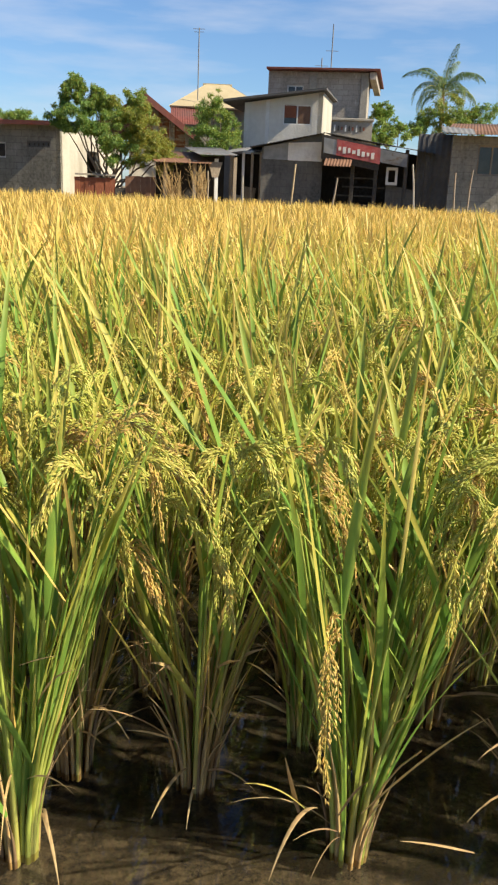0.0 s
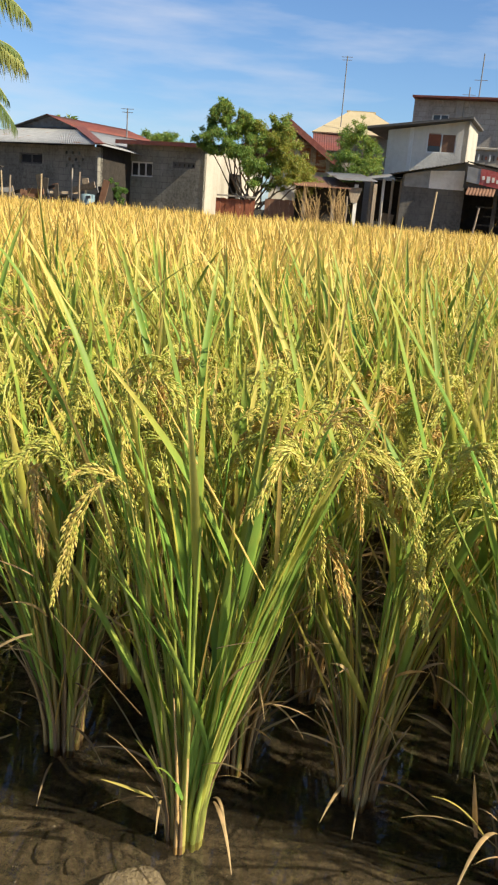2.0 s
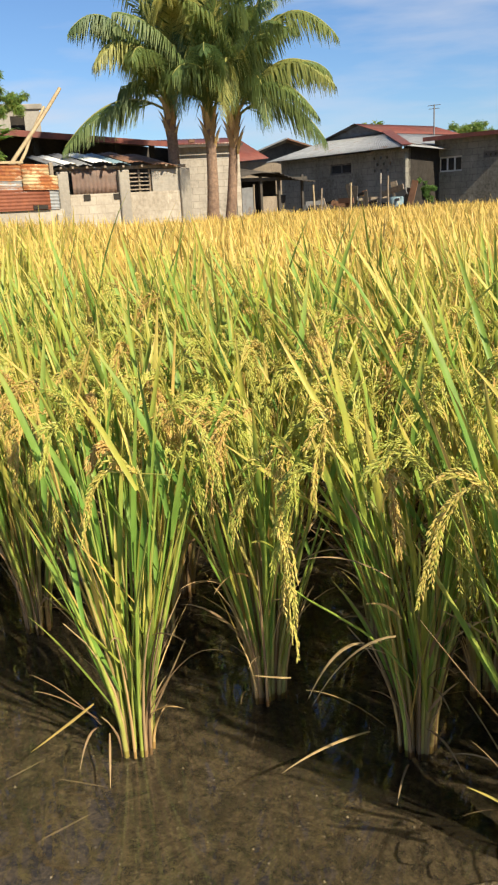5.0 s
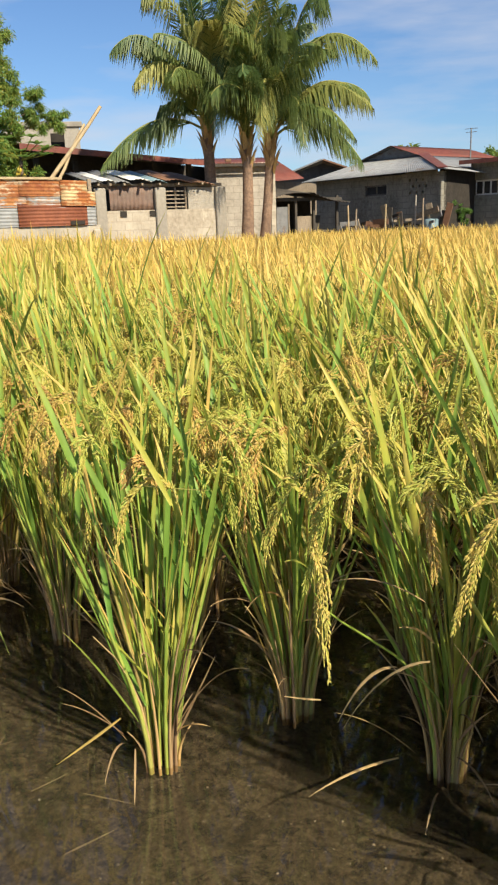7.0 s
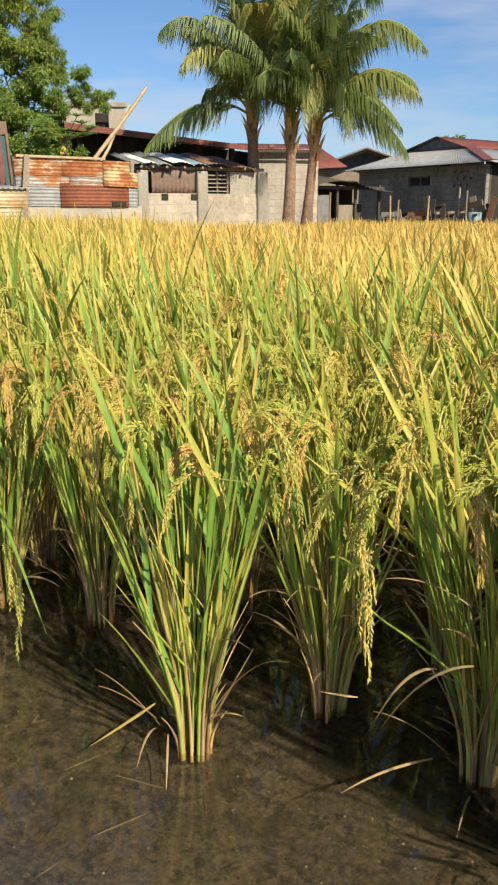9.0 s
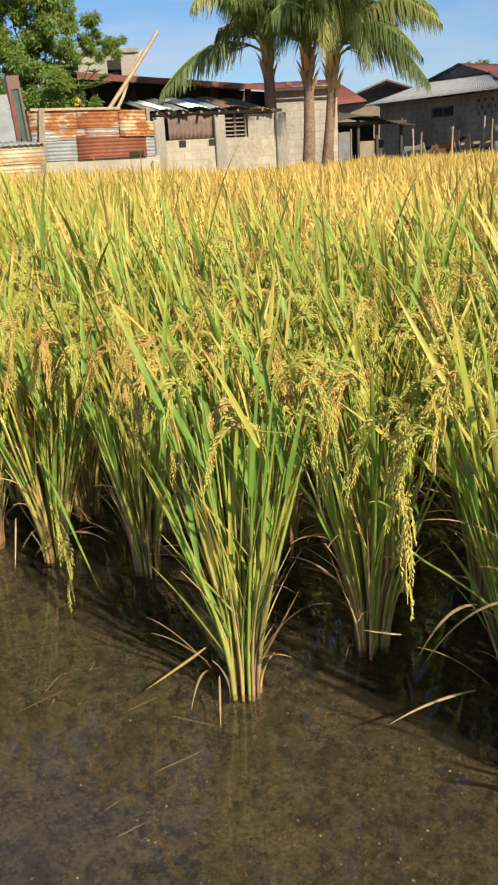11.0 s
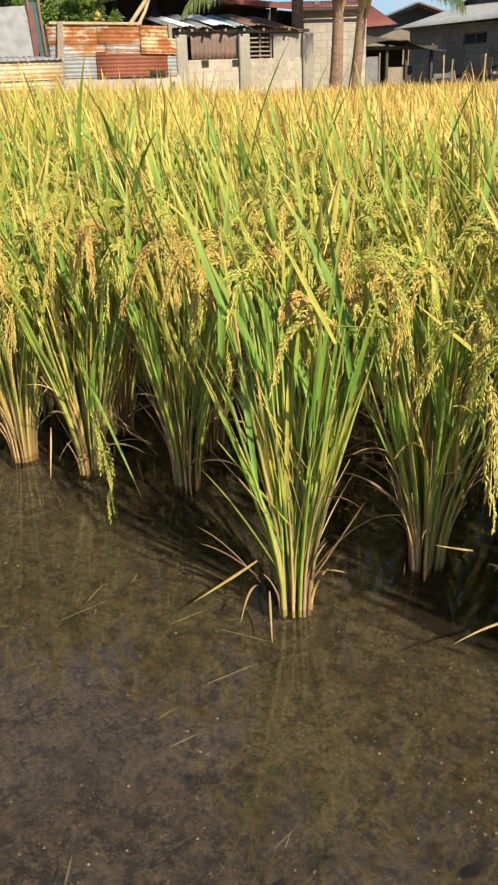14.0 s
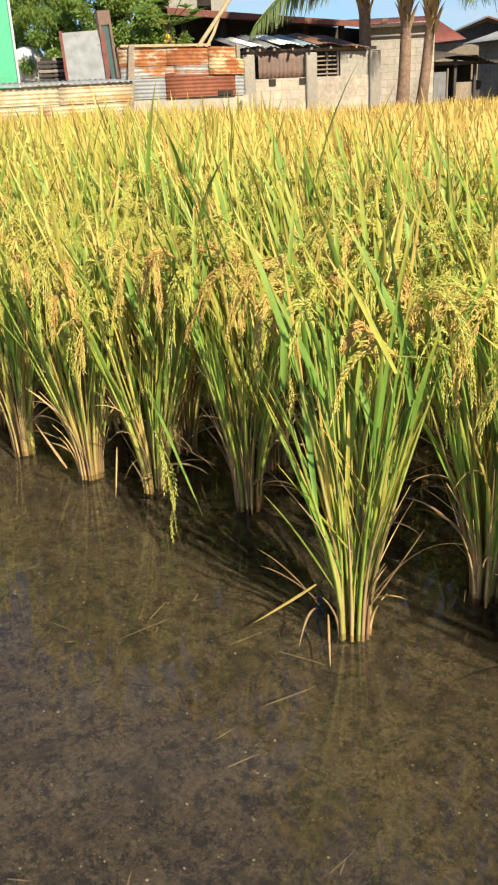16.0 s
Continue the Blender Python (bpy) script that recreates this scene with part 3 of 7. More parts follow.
def reach_of(b):
    """How far the field goes at the bearing b before the yards begin."""
    return np.interp(b, [-75, -56, -46, -38, -33.5, -31, -20, -10, 0, 20, 40], [18.2, 18.4, 19.4, 20.2, 21.4, 26.3, 26.0, 23.6, 24.2, 24.6, 24.6])


pit_rng = np.random.RandomState(17)
PITS = [(pit_rng.uniform(-3.0, 0.5), pit_rng.uniform(0.25, 1.25), pit_rng.uniform(0.012, 0.045), pit_rng.normal(0.0, 0.011)) for q in range(300)]
# hollows and clods of old footprints
PITS += [(-1.242, 0.649, 0.034, -0.022), (-1.242, 0.649, 0.017, 0.024), (-0.985, 0.678, 0.02, -0.024), (-1.246, 0.539, 0.03, -0.018), (-1.188, 0.721, 0.022, -0.016),
         (-1.175, 0.735, 0.012, 0.020), (-1.142, 0.661, 0.022, -0.018), (-1.130, 0.675, 0.013, 0.021), (-1.128, 0.783, 0.03, -0.012), (-1.165, 0.605, 0.025, -0.016), (-1.073, 0.73, 0.02, -0.014)]


def mud_height(x, y):
    fine = np.exp(-((x + 1.1) / 2.6) ** 4 - ((y - 0.7) / 1.5) ** 4)
    h = -0.042 + 0.008 * ripple(x, y, 3, 4, 4.0) + 0.0048 * ripple(x, y, 8, 4, 30.0) * fine
    for px, py, pr, pz in PITS:
        h = h + pz * np.exp(-((x - px) ** 2 + (y - py) ** 2) / pr ** 2)
    d = np.hypot(x + 0.3, y - 0.1) - reach_of(np.degrees(np.arctan2(x + 0.3, y - 0.1)))
    rise = np.maximum(np.clip((d - 0.1) / 0.5, 0, 1), np.clip((-0.3 - y) / 0.5, 0, 1))
    return h + rise * (0.24 + 0.02 * ripple(x, y, 5, 3, 0.6))


def spread(lo, hi, step, growth=1.22, far=1200.0):
    """Even steps between lo and hi, growing steps beyond, out to the horizon."""
    a = list(np.arange(lo, hi + step / 2, step))
    up, q, st = [], a[-1], step
    while q < far:
        st = min(st * growth, 0.45 if abs(q) < 30 else 250)
        q += st
        up.append(q)
    dn, q, st = [], a[0], step
    while q > -far:
        st = min(st * growth, 0.45 if abs(q) < 30 else 250)
        q -= st
        dn.append(q)
    return np.array(dn[::-1] + a + up)


xs, ys = spread(-2.6, 0.4, 0.0125), spread(0.3, 1.3, 0.0125)
gx, gy = np.meshgrid(xs, ys, indexing='ij')
v = np.stack([gx, gy, mud_height(gx, gy)], 2).reshape(-1, 3)
i, j = np.meshgrid(np.arange(len(xs) - 1), np.arange(len(ys) - 1), indexing='ij')
f = (i * len(ys) + j).reshape(-1, 1) + np.array([0, len(ys), len(ys) + 1, 1])
me = mesh_of("ground", v, f, None, None, MUD)
me.materials.append(EARTH)
me.polygons.foreach_set("material_index", (v[f[:, 0], 2] > 0.03).astype(np.int32))
ground = new("ground", me)
tagged(ground, "flooded brown mud of the paddy and bare earth round it", "ground", kind="structure")

v, f = sheet(-30.0, 20.0, -0.9, 26.0, 0.5, lambda x, y: 0 * x)
water = new("water", mesh_of("water", v, f, None, None, WATER))
water.visible_shadow = False
tagged(water, "still shallow clear water of the flooded paddy", "water", kind="structure")

# ---- rice ----
FRONT = [(-0.53, 1.21), (-0.265, 1.40), (0.005, 1.27), (-0.495, 1.42), (-0.81, 1.37), (-1.155, 1.39), (-1.29, 1.12), (-1.83, 1.377),
         (-2.107, 1.295), (-2.33, 1.236), (-2.65, 1.21), (-2.92, 1.26), (-1.50, 1.46), (0.19, 1.66), (0.33, 1.30), (-0.10, 1.76),
         (-0.76, 1.62), (-1.03, 1.70), (-1.32, 1.68), (-1.62, 1.70), (-1.95, 1.60), (-2.25, 1.53), (-0.40, 1.70), (0.60, 1.38), (-2.55, 1.50)]
FRONT = [(x - 0.012, y + 0.044) for x, y in FRONT]
TALL = {0: 1.08, 2: 1.08, 6: 0.98}
TILLERS = {0: 36, 1: 29, 2: 34, 6: 27}
FOOT = {0: 0.029, 2: 0.031, 6: 0.033}


def plant_empty(x, y, rot, name="rice_plant"):
    ob = new(name)
    ob.empty_display_size = 0.05
    ob.matrix_world = pose(x, y, 0, 0, 0, rot)
    return ob


def hero_plant(k, x, y):
    """A rice plant of the front rows: every leaf and ear is a mesh of its own."""
    rng = np.random.RandomState(100 + k)
    ripe = 0.08 + 0.06 * rng.random() + (0.0 if k in (0, 2, 6) else 0.16)
    st, lv, er, sw = rice_hill(rng, 0, ripe, TALL.get(k, rng.uniform(0.92, 1.04)), TILLERS.get(k, 27), FOOT.get(k, 0.031), 14 if k in (0, 2, 6) else 30)
    ob = plant_empty(x, y, 0)
    for q in st:
        part("stem", mesh_of("stem", *q, STEM), ob, "green stem, straw brown at the water line")
    for q in lv:
        part("leaf", mesh_of("leaf", *q, LEAF), ob)
    for q in er:
        part("ear", mesh_of("ear", *q, GRAIN, False), ob, "drooping ear of ripening grains")
    for q in sw:
        part("dead_leaf", mesh_of("dead_leaf", *q, STRAW), ob, "dry straw-coloured leaf")
    tagged(ob, "green rice plant with ripening yellow ears, standing in water", "rice plant", "rice plants of the front rows")
    return ob


HEROES = [hero_plant(k, x, y) for k, (x, y) in enumerate(FRONT)]


def hero_ear(k, apex, tip, ripe, seed):
    """A long ear of plant k that arches over at apex and hangs down to tip."""
    rng = np.random.RandomState(seed)
    o = np.array([FRONT[k][0], FRONT[k][1], -0.025])
    a, p3 = np.array(apex, float) - o, np.array(tip, float) - o
    p0 = a + (a - p3) * np.array([0.6, 0.6, 0]) - np.array([0, 0, 0.06])
    cc = 2 * a - 0.5 * (p0 + p3)
    c = bezier(p0, p0 + (cc - p0) * 2 / 3, p3 + (cc - p3) * 2 / 3, p3, 15)
    root = np.array([rng.uniform(-0.02, 0.02), rng.uniform(-0.02, 0.02), 0.0])
    sc = bezier(root, root + np.array([0, 0, p0[2] * 0.55]), p0 - (c[1] - c[0]) * 3.0, p0, 9)
    b = Buf()
    panicle(b, c, rng, ripe, 0)
    ear = part("ear", b.mesh("ear", GRAIN, False), HEROES[k], "long drooping ear heavy with grains")
    v, f, s = tube(sc, np.linspace(0.0028, 0.0013, 9), 4)
    b = Buf()
    b.add(v, f, s, 0.15)
    part("ear_stalk", b.mesh("ear_stalk", STEM), ear)


hero_ear(5, (-1.044, 1.25, 0.543), (-1.091, 1.22, 0.429), 0.2, 1)
hero_ear(5, (-0.992, 1.25, 0.571), (-0.999, 1.22, 0.449), 0.5, 2)
hero_ear(4, (-0.888, 1.2, 0.653), (-0.904, 1.18, 0.517), 0.45, 3)
hero_ear(4, (-0.905, 1.09, 0.499), (-0.884, 1.07, 0.342), 0.4, 4)
hero_ear(0, (-0.627, 1.08, 0.625), (-0.69, 1.06, 0.47), 0.38, 5)
hero_ear(4, (-0.795, 1.22, 0.567), (-0.769, 1.2, 0.461), 0.65, 6)
hero_ear(0, (-0.724, 1.14, 0.636), (-0.783, 1.12, 0.611), 0.12, 7)
hero_ear(0, (-0.397, 1.1, 0.69), (-0.436, 1.08, 0.615), 0.25, 8)
hero_ear(0, (-0.585, 1.15, 0.747), (-0.531, 1.12, 0.694), 0.15, 9)
hero_ear(6, (-1.16, 1.03, 0.601), (-1.225, 1.0, 0.496), 0.35, 10)
hero_ear(6, (-1.312, 1.06, 0.634), (-1.334, 1.03, 0.568), 0.12, 11)
hero_ear(6, (-1.201, 1.06, 0.614), (-1.214, 1.03, 0.597), 0.75, 12)
hero_ear(9, (-2.145, 1.18, 0.45), (-2.147, 1.15, 0.274), 0.55, 13)
hero_ear(8, (-2.036, 1.25, 0.632), (-2.057, 1.22, 0.494), 0.5, 14)
hero_ear(8, (-1.93, 1.25, 0.616), (-1.893, 1.22, 0.514), 0.7, 15)
hero_ear(7, (-1.77, 1.3, 0.598), (-1.858, 1.27, 0.457), 0.8, 16)
hero_ear(7, (-1.67, 1.28, 0.576), (-1.673, 1.25, 0.482), 0.55, 17)
hero_ear(8, (-1.901, 1.2, 0.197), (-1.829, 1.16, 0.013), 0.12, 19)
hero_ear(2, (-0.076, 1.13, 0.453), (-0.07, 1.11, 0.255), 0.6, 20)
hero_ear(14, (0.084, 1.2, 0.556), (0.087, 1.17, 0.455), 0.25, 21)
hero_ear(1, (-0.364, 1.3, 0.493), (-0.318, 1.28, 0.413), 0.68, 22)
hero_ear(1, (-0.31, 1.3, 0.574), (-0.257, 1.28, 0.524), 0.2, 23)
hero_ear(2, (-0.19, 1.15, 0.706), (-0.153, 1.12, 0.675), 0.15, 25)
hero_ear(1, (-0.234, 1.3, 0.653), (-0.275, 1.28, 0.593), 0.2, 26)
hero_ear(14, (0.118, 1.3, 0.633), (0.124, 1.27, 0.585), 0.65, 27)
hero_ear(2, (-0.087, 1.15, 0.72), (-0.061, 1.12, 0.681), 0.15, 28)


def hero_leaf(k, start, tip, w, ripe, sag, material=None, name="leaf", label=""):
    """A leaf of plant k from start over to tip."""
    x, y = FRONT[k]
    o = np.array([x, y, 0])
    p0, p3 = np.array(start, float) - o, np.array(tip, float) - o
    c = bezier(p0, p0 + (p3 - p0) * 0.35 + np.array([0, 0, sag]), p0 + (p3 - p0) * 0.7 + np.array([0, 0, sag]), p3, 11)
    t, a1, a2 = frames_of(c)
    s = np.linspace(0, 1, 11)
    wd = (w / 2 * np.minimum(1, 0.5 + 2 * s) * (1 - s ** 2.4) + 0.0003)[:, None]
    v = np.stack([c - a1 * wd + a2 * wd * 0.4, c, c + a1 * wd + a2 * wd * 0.4], 1).reshape(-1, 3)
    i = np.arange(10)[:, None] * 3
    b = Buf()
    b.add(v, np.concatenate([i + [0, 1, 4, 3], i + [1, 2, 5, 4]]), np.repeat(s, 3), ripe)
    part(name, b.mesh(name, material or LEAF), HEROES[k], label)


# leaves that stand out of the front rows
hero_leaf(6, (-1.362, 1.13, 0.039), (-1.417, 1.02, 0.193), 0.007, 0.75, 0.02, STRAW, "dead_leaf")
hero_leaf(6, (-1.344, 1.1, 0.109), (-1.42, 1.0, 0.038), 0.01, 0.85, 0.0, label="yellowed leaf bent out of the plant")
hero_leaf(6, (-1.359, 1.12, 0.059), (-1.422, 1.03, 0.151), 0.006, 0.9, 0.015, STRAW, "dead_leaf")
hero_leaf(6, (-1.311, 1.14, 0.125), (-1.435, 1.06, 0.496), 0.013, 0.12, 0.01)
hero_leaf(6, (-1.311, 1.12, 0.097), (-1.399, 1.02, 0.315), 0.011, 0.22, 0.02)
hero_leaf(6, (-1.274, 1.12, 0.197), (-1.392, 1.05, 0.369), 0.011, 0.4, 0.0)
hero_leaf(6, (-1.26, 1.16, 0.067), (-1.11, 1.1, 0.305), 0.006, 0.6, 0.0, STRAW, "dead_leaf")
hero_leaf(6, (-1.262, 1.16, 0.079), (-1.026, 1.08, 0.317), 0.005, 0.7, 0.05, STRAW, "dead_leaf")
hero_leaf(6, (-1.331, 1.12, 0.036), (-1.253, 1.03, 0.004), 0.004, 0.5, 0.0, STRAW, "dead_leaf")
hero_leaf(6, (-1.361, 1.12, 0.038), (-1.337, 1.04, 0.004), 0.005, 0.8, 0.03, STRAW, "dead_leaf")
hero_leaf(6, (-1.206, 1.05, 0.602), (-1.043, 1.02, 0.627), 0.006, 0.5, 0.0)
hero_leaf(6, (-1.114, 1.02, 0.593), (-1.22, 1.02, 0.739), 0.013, 0.42, 0.01)
hero_leaf(0, (-0.578, 1.19, 0.112), (-0.63, 1.1, 0.198), 0.014, 0.62, 0.005, label="yellowed leaf bent out of the plant")
hero_leaf(0, (-0.579, 1.2, 0.132), (-0.631, 1.12, 0.26), 0.007, 0.7, 0.01, STRAW, "dead_leaf")
hero_leaf(0, (-0.598, 1.18, 0.258), (-0.69, 1.06, 0.47), 0.009, 0.8, 0.0, STRAW, "dead_leaf")
hero_leaf(0, (-0.489, 1.22, 0.108), (-0.446, 1.12, 0.138), 0.005, 0.6, 0.03, STRAW, "dead_leaf")
hero_leaf(0, (-0.567, 1.2, 0.1), (-0.549, 1.12, 0.109), 0.004, 0.3, 0.02, STRAW, "dead_leaf")
hero_leaf(0, (-0.564, 1.2, 0.141), (-0.595, 1.15, 0.236), 0.012, 0.16, 0.005)
hero_leaf(0, (-0.521, 1.16, 0.145), (-0.554, 1.12, 0.22), 0.014, 0.1, 0.02)
hero_leaf(0, (-0.458, 1.17, 0.375), (-0.334, 1.1, 0.727), 0.014, 0.35, 0.0)
hero_leaf(0, (-0.487, 1.18, 0.226), (-0.431, 1.14, 0.427), 0.01, 0.52, 0.01)
hero_leaf(0, (-0.479, 1.12, 0.424), (-0.421, 1.1, 0.455), 0.003, 0.7, 0.003, STRAW, "dead_leaf")
hero_leaf(4, (-0.857, 1.34, 0.074), (-0.916, 1.16, 0.232), 0.006, 0.4, 0.02, STRAW, "dead_leaf")
hero_leaf(4, (-0.734, 1.1, 0.407), (-0.85, 1.06, 0.28), 0.009, 0.5, 0.04, STRAW, "dead_leaf")
hero_leaf(4, (-0.87, 1.3, 0.083), (-0.946, 1.12, 0.088), 0.007, 0.5, 0.015, STRAW, "dead_leaf")
hero_leaf(4, (-0.804, 1.32, 0.025), (-0.784, 1.22, 0.018), 0.004, 0.9, 0.02, STRAW, "dead_leaf")
hero_leaf(4, (-0.778, 1.34, 0.094), (-0.68, 1.24, 0.108), 0.005, 0.9, 0.02, STRAW, "dead_leaf")
hero_leaf(4, (-0.788, 1.22, 0.43), (-0.93, 1.16, 0.453), 0.005, 0.5, 0.03, STRAW, "dead_leaf")
hero_leaf(4, (-0.79, 1.14, 0.535), (-0.811, 1.1, 0.606), 0.008, 0.9, 0.0, STRAW, "dead_leaf")
hero_leaf(5, (-0.944, 1.16, 0.247), (-0.991, 1.12, 0.259), 0.006, 0.5, 0.0, STRAW, "dead_leaf")
hero_leaf(5, (-1.183, 1.38, 0.02), (-1.119, 1.26, 0.083), 0.004, 0.9, 0.02, STRAW, "dead_leaf")
hero_leaf(5, (-0.953, 1.14, 0.484), (-0.969, 1.1, 0.503), 0.012, 0.3, 0.01)
hero_leaf(2, (-0.081, 1.24, 0.128), (-0.176, 1.12, 0.266), 0.009, 0.62, 0.02, label="yellowed leaf bent out of the plant")
hero_leaf(2, (-0.068, 1.22, 0.152), (-0.135, 1.08, 0.144), 0.007, 0.55, 0.05, STRAW, "dead_leaf")
hero_leaf(2, (0.001, 1.24, 0.131), (0.158, 1.18, 0.359), 0.009, 0.55, 0.02, STRAW, "dead_leaf")
hero_leaf(2, (0.155, 1.16, 0.147), (0.037, 1.1, 0.21), 0.006, 0.5, 0.005, STRAW, "dead_leaf")
hero_leaf(2, (-0.077, 1.1, 0.48), (-0.126, 1.06, 0.748), 0.017, 0.48, 0.01)
hero_leaf(2, (-0.093, 1.24, 0.122), (-0.122, 1.16, 0.283), 0.008, 0.7, 0.0, STRAW, "dead_leaf")
hero_leaf(2, (-0.037, 1.2, 0.157), (-0.004, 1.12, 0.285), 0.006, 0.7, 0.02, STRAW, "dead_leaf")
hero_leaf(1, (-0.284, 1.36, 0.093), (-0.323, 1.24, 0.089), 0.006, 0.55, 0.02, STRAW, "dead_leaf")
hero_leaf(1, (-0.332, 1.38, 0.208), (-0.416, 1.28, 0.439), 0.01, 0.62, 0.01, label="yellowed leaf bent out of the plant")
hero_leaf(1, (-0.294, 1.36, 0.137), (-0.431, 1.26, 0.263), 0.006, 0.7, 0.03, STRAW, "dead_leaf")
hero_leaf(1, (-0.269, 1.36, 0.06), (-0.272, 1.28, 0.037), 0.004, 0.5, 0.02, STRAW, "dead_leaf")
hero_leaf(0, (-0.483, 1.2, 0.119), (-0.429, 1.1, 0.087), 0.006, 0.55, 0.03, STRAW, "dead_leaf")
hero_leaf(8, (-1.96, 1.22, 0.346), (-1.68, 1.12, 0.134), 0.007, 0.12, 0.0)
hero_leaf(8, (-2.203, 1.28, 0.112), (-2.119, 1.2, 0.016), 0.004, 0.3, 0.0, STRAW, "dead_leaf")
hero_leaf(7, (-1.877, 1.36, 0.087), (-1.925, 1.22, 0.256), 0.006, 0.6, 0.02, STRAW, "dead_leaf")
hero_leaf(7, (-1.917, 1.38, 0.1), (-1.873, 1.2, 0.246), 0.01, 0.6, 0.0, STRAW, "dead_leaf")
hero_leaf(9, (-2.34, 1.2, 0.039), (-2.369, 1.14, 0.184), 0.007, 0.6, 0.0, STRAW, "dead_leaf")
hero_leaf(5, (-1.121, 1.36, 0.126), (-1.055, 1.2, 0.21), 0.004, 0.5, 0.02, STRAW, "dead_leaf")
hero_leaf(5, (-1.197, 1.34, 0.279), (-1.213, 1.22, 0.319), 0.005, 0.6, 0.02, STRAW, "dead_leaf")
hero_leaf(4, (-0.829, 1.2, 0.321), (-0.891, 1.12, 0.244), 0.008, 0.5, 0.04, STRAW, "dead_leaf")


# the rows behind: the same few plants, turned and scaled
def wedge(x, y):
    b = math.degrees(math.atan2(x + 0.3, y - 0.1))
    return -68 < b < 27


def reach(x, y):
    """How far the field goes in this direction before the yards begin."""
    return float(reach_of(math.degrees(math.atan2(x + 0.3, y - 0.1))))


def ripeness(x, y, rng):
    d = math.hypot(x + 0.3, y - 0.1)
    b = math.degrees(math.atan2(x + 0.3, y - 0.1))
    late = 0.27 * min(1.0, max(0.0, (-42 - b) / 9)) + 0.26 * min(1.0, max(0.0, (b + 3) / 6)) * max(0.0, 1 - d / 12)
    return float(np.clip(-late + np.interp(d, [1.2, 2.5, 4.0, 6.0, 9.0, 20.0], [0.23, 0.35, 0.48, 0.58, 0.66, 0.68]) + rng.normal(0, 0.05), 0, 1))


spots = []
grid_rng = np.random.RandomState(7)
y = 1.62
row = 0
while y < 26.0:
    x = -27.0 + 0.14 * (row % 2)
    step = 0.28 if y < 9 else 0.33
    while x < 16.0:
        px, py = x + grid_rng.normal(0, 0.035), y + grid_rng.normal(0, 0.035)
        if math.hypot(px + 0.3, py - 0.1) < reach(px, py) and all((px - a) ** 2 + (py - b) ** 2 > 0.042 for a, b in FRONT):
            spots.append((px, py))
        x += step
    y += step * 0.96
    row += 1
for px in [0.90, 1.2, 1.5, 1.8, -3.2, -3.5, -3.8, -4.1, -4.4, -4.7, -5.0, -5.3, -5.6, -5.9, -6.2, -6.5, -6.8, -7.1]:
    for py in (1.22, 1.45):
        spots.append((px + grid_rng.normal(0, 0.04), py + grid_rng.normal(0, 0.04)))

near = sorted((p for p in spots if wedge(*p) and math.hypot(p[0] + 0.3, p[1] - 0.1) < 3.9), key=lambda p: math.hypot(p[0] + 0.3, p[1] - 0.1))
near_set = set(near)
sources = []
for k in range(8):
    rng = np.random.RandomState(300 + k)
    rp = 0.16 + 0.036 * k
    st, lv, er, sw = rice_hill(rng, 1, rp, rng.uniform(0.98, 1.08))
    ob = plant_empty(near[k][0], near[k][1], 0)
    tagged(part("tuft", mesh_of("tuft", *joined(st), STEM), ob), kind="stuff")
    tagged(part("foliage", mesh_of("foliage", *joined(lv), LEAF), ob), kind="stuff")
    for q in er:
        part("ear", mesh_of("ear", *q, GRAIN, False), ob, "drooping yellow-green ear")
    tagged(part("dead_foliage", mesh_of("dead_foliage", *joined(sw), STRAW), ob), kind="stuff")
    tagged(ob, "ripening rice plant among the dense rows", "rice plant", "rice plants behind the front rows")
    sources.append(ob)
pick = np.random.RandomState(11)
for px, py in near[8:]:
    d = math.hypot(px + 0.3, py - 0.1)
    k = int(np.clip(np.interp(d, [1.5, 3.9], [1, 6]) - (2.0 if px < -2.6 else 3.0 if px > -0.35 else 0.0) + pick.normal(0, 1.2), 0, 7))
    sc = pick.uniform(0.88, 1.12)
    copy_thing(sources[k], pose(px, py, 0, 0, 0, pick.uniform(-55, 55)) @ Matrix.Diagonal((sc, sc, sc, 1)))


def field(name, pts, lod, variants, seed, label):
    """Many plants as one mesh a kind of part: leaves and ears."""
    rng = np.random.RandomState(seed)
    src = []
    for k in range(variants):
        st, lv, er, sw = rice_hill(np.random.RandomState(seed + 50 + k), lod, 0.0, 1.0)
        src.append((joined(lv), joined(er)))
    out = [Buf(), Buf()]
    for px, py in pts:
        k = rng.randint(variants)
        an, sc = rng.uniform(-0.9, 0.9), rng.uniform(0.88, 1.13)
        ca, sa = math.cos(an) * sc, math.sin(an) * sc
        rp = ripeness(px, py, rng)
        rise = 1.0 + 0.15 * float(np.clip((-40 - math.degrees(math.atan2(px + 0.3, py - 0.1))) / 8, 0, 1))
        for q in (0, 1):
            v, f, s, r = src[k][q]
            w = np.stack([v[:, 0] * ca - v[:, 1] * sa + px, v[:, 0] * sa + v[:, 1] * ca + py, v[:, 2] * sc * rise], 1)
            out[q].add(w, f, s, np.clip(r + rp * (1.0 if q == 0 else 0.5), 0, 1))
    top = plant_empty(0, 0, 0, name)
    part("foliage", out[0].mesh("foliage", LEAF, lod < 3), top)
    part("ears", out[1].mesh("ears", GRAIN, False), top)
    for c in top.children:
        tagged(c, kind="stuff")
    tagged(top, label, "rice field", kind="stuff")
    return top


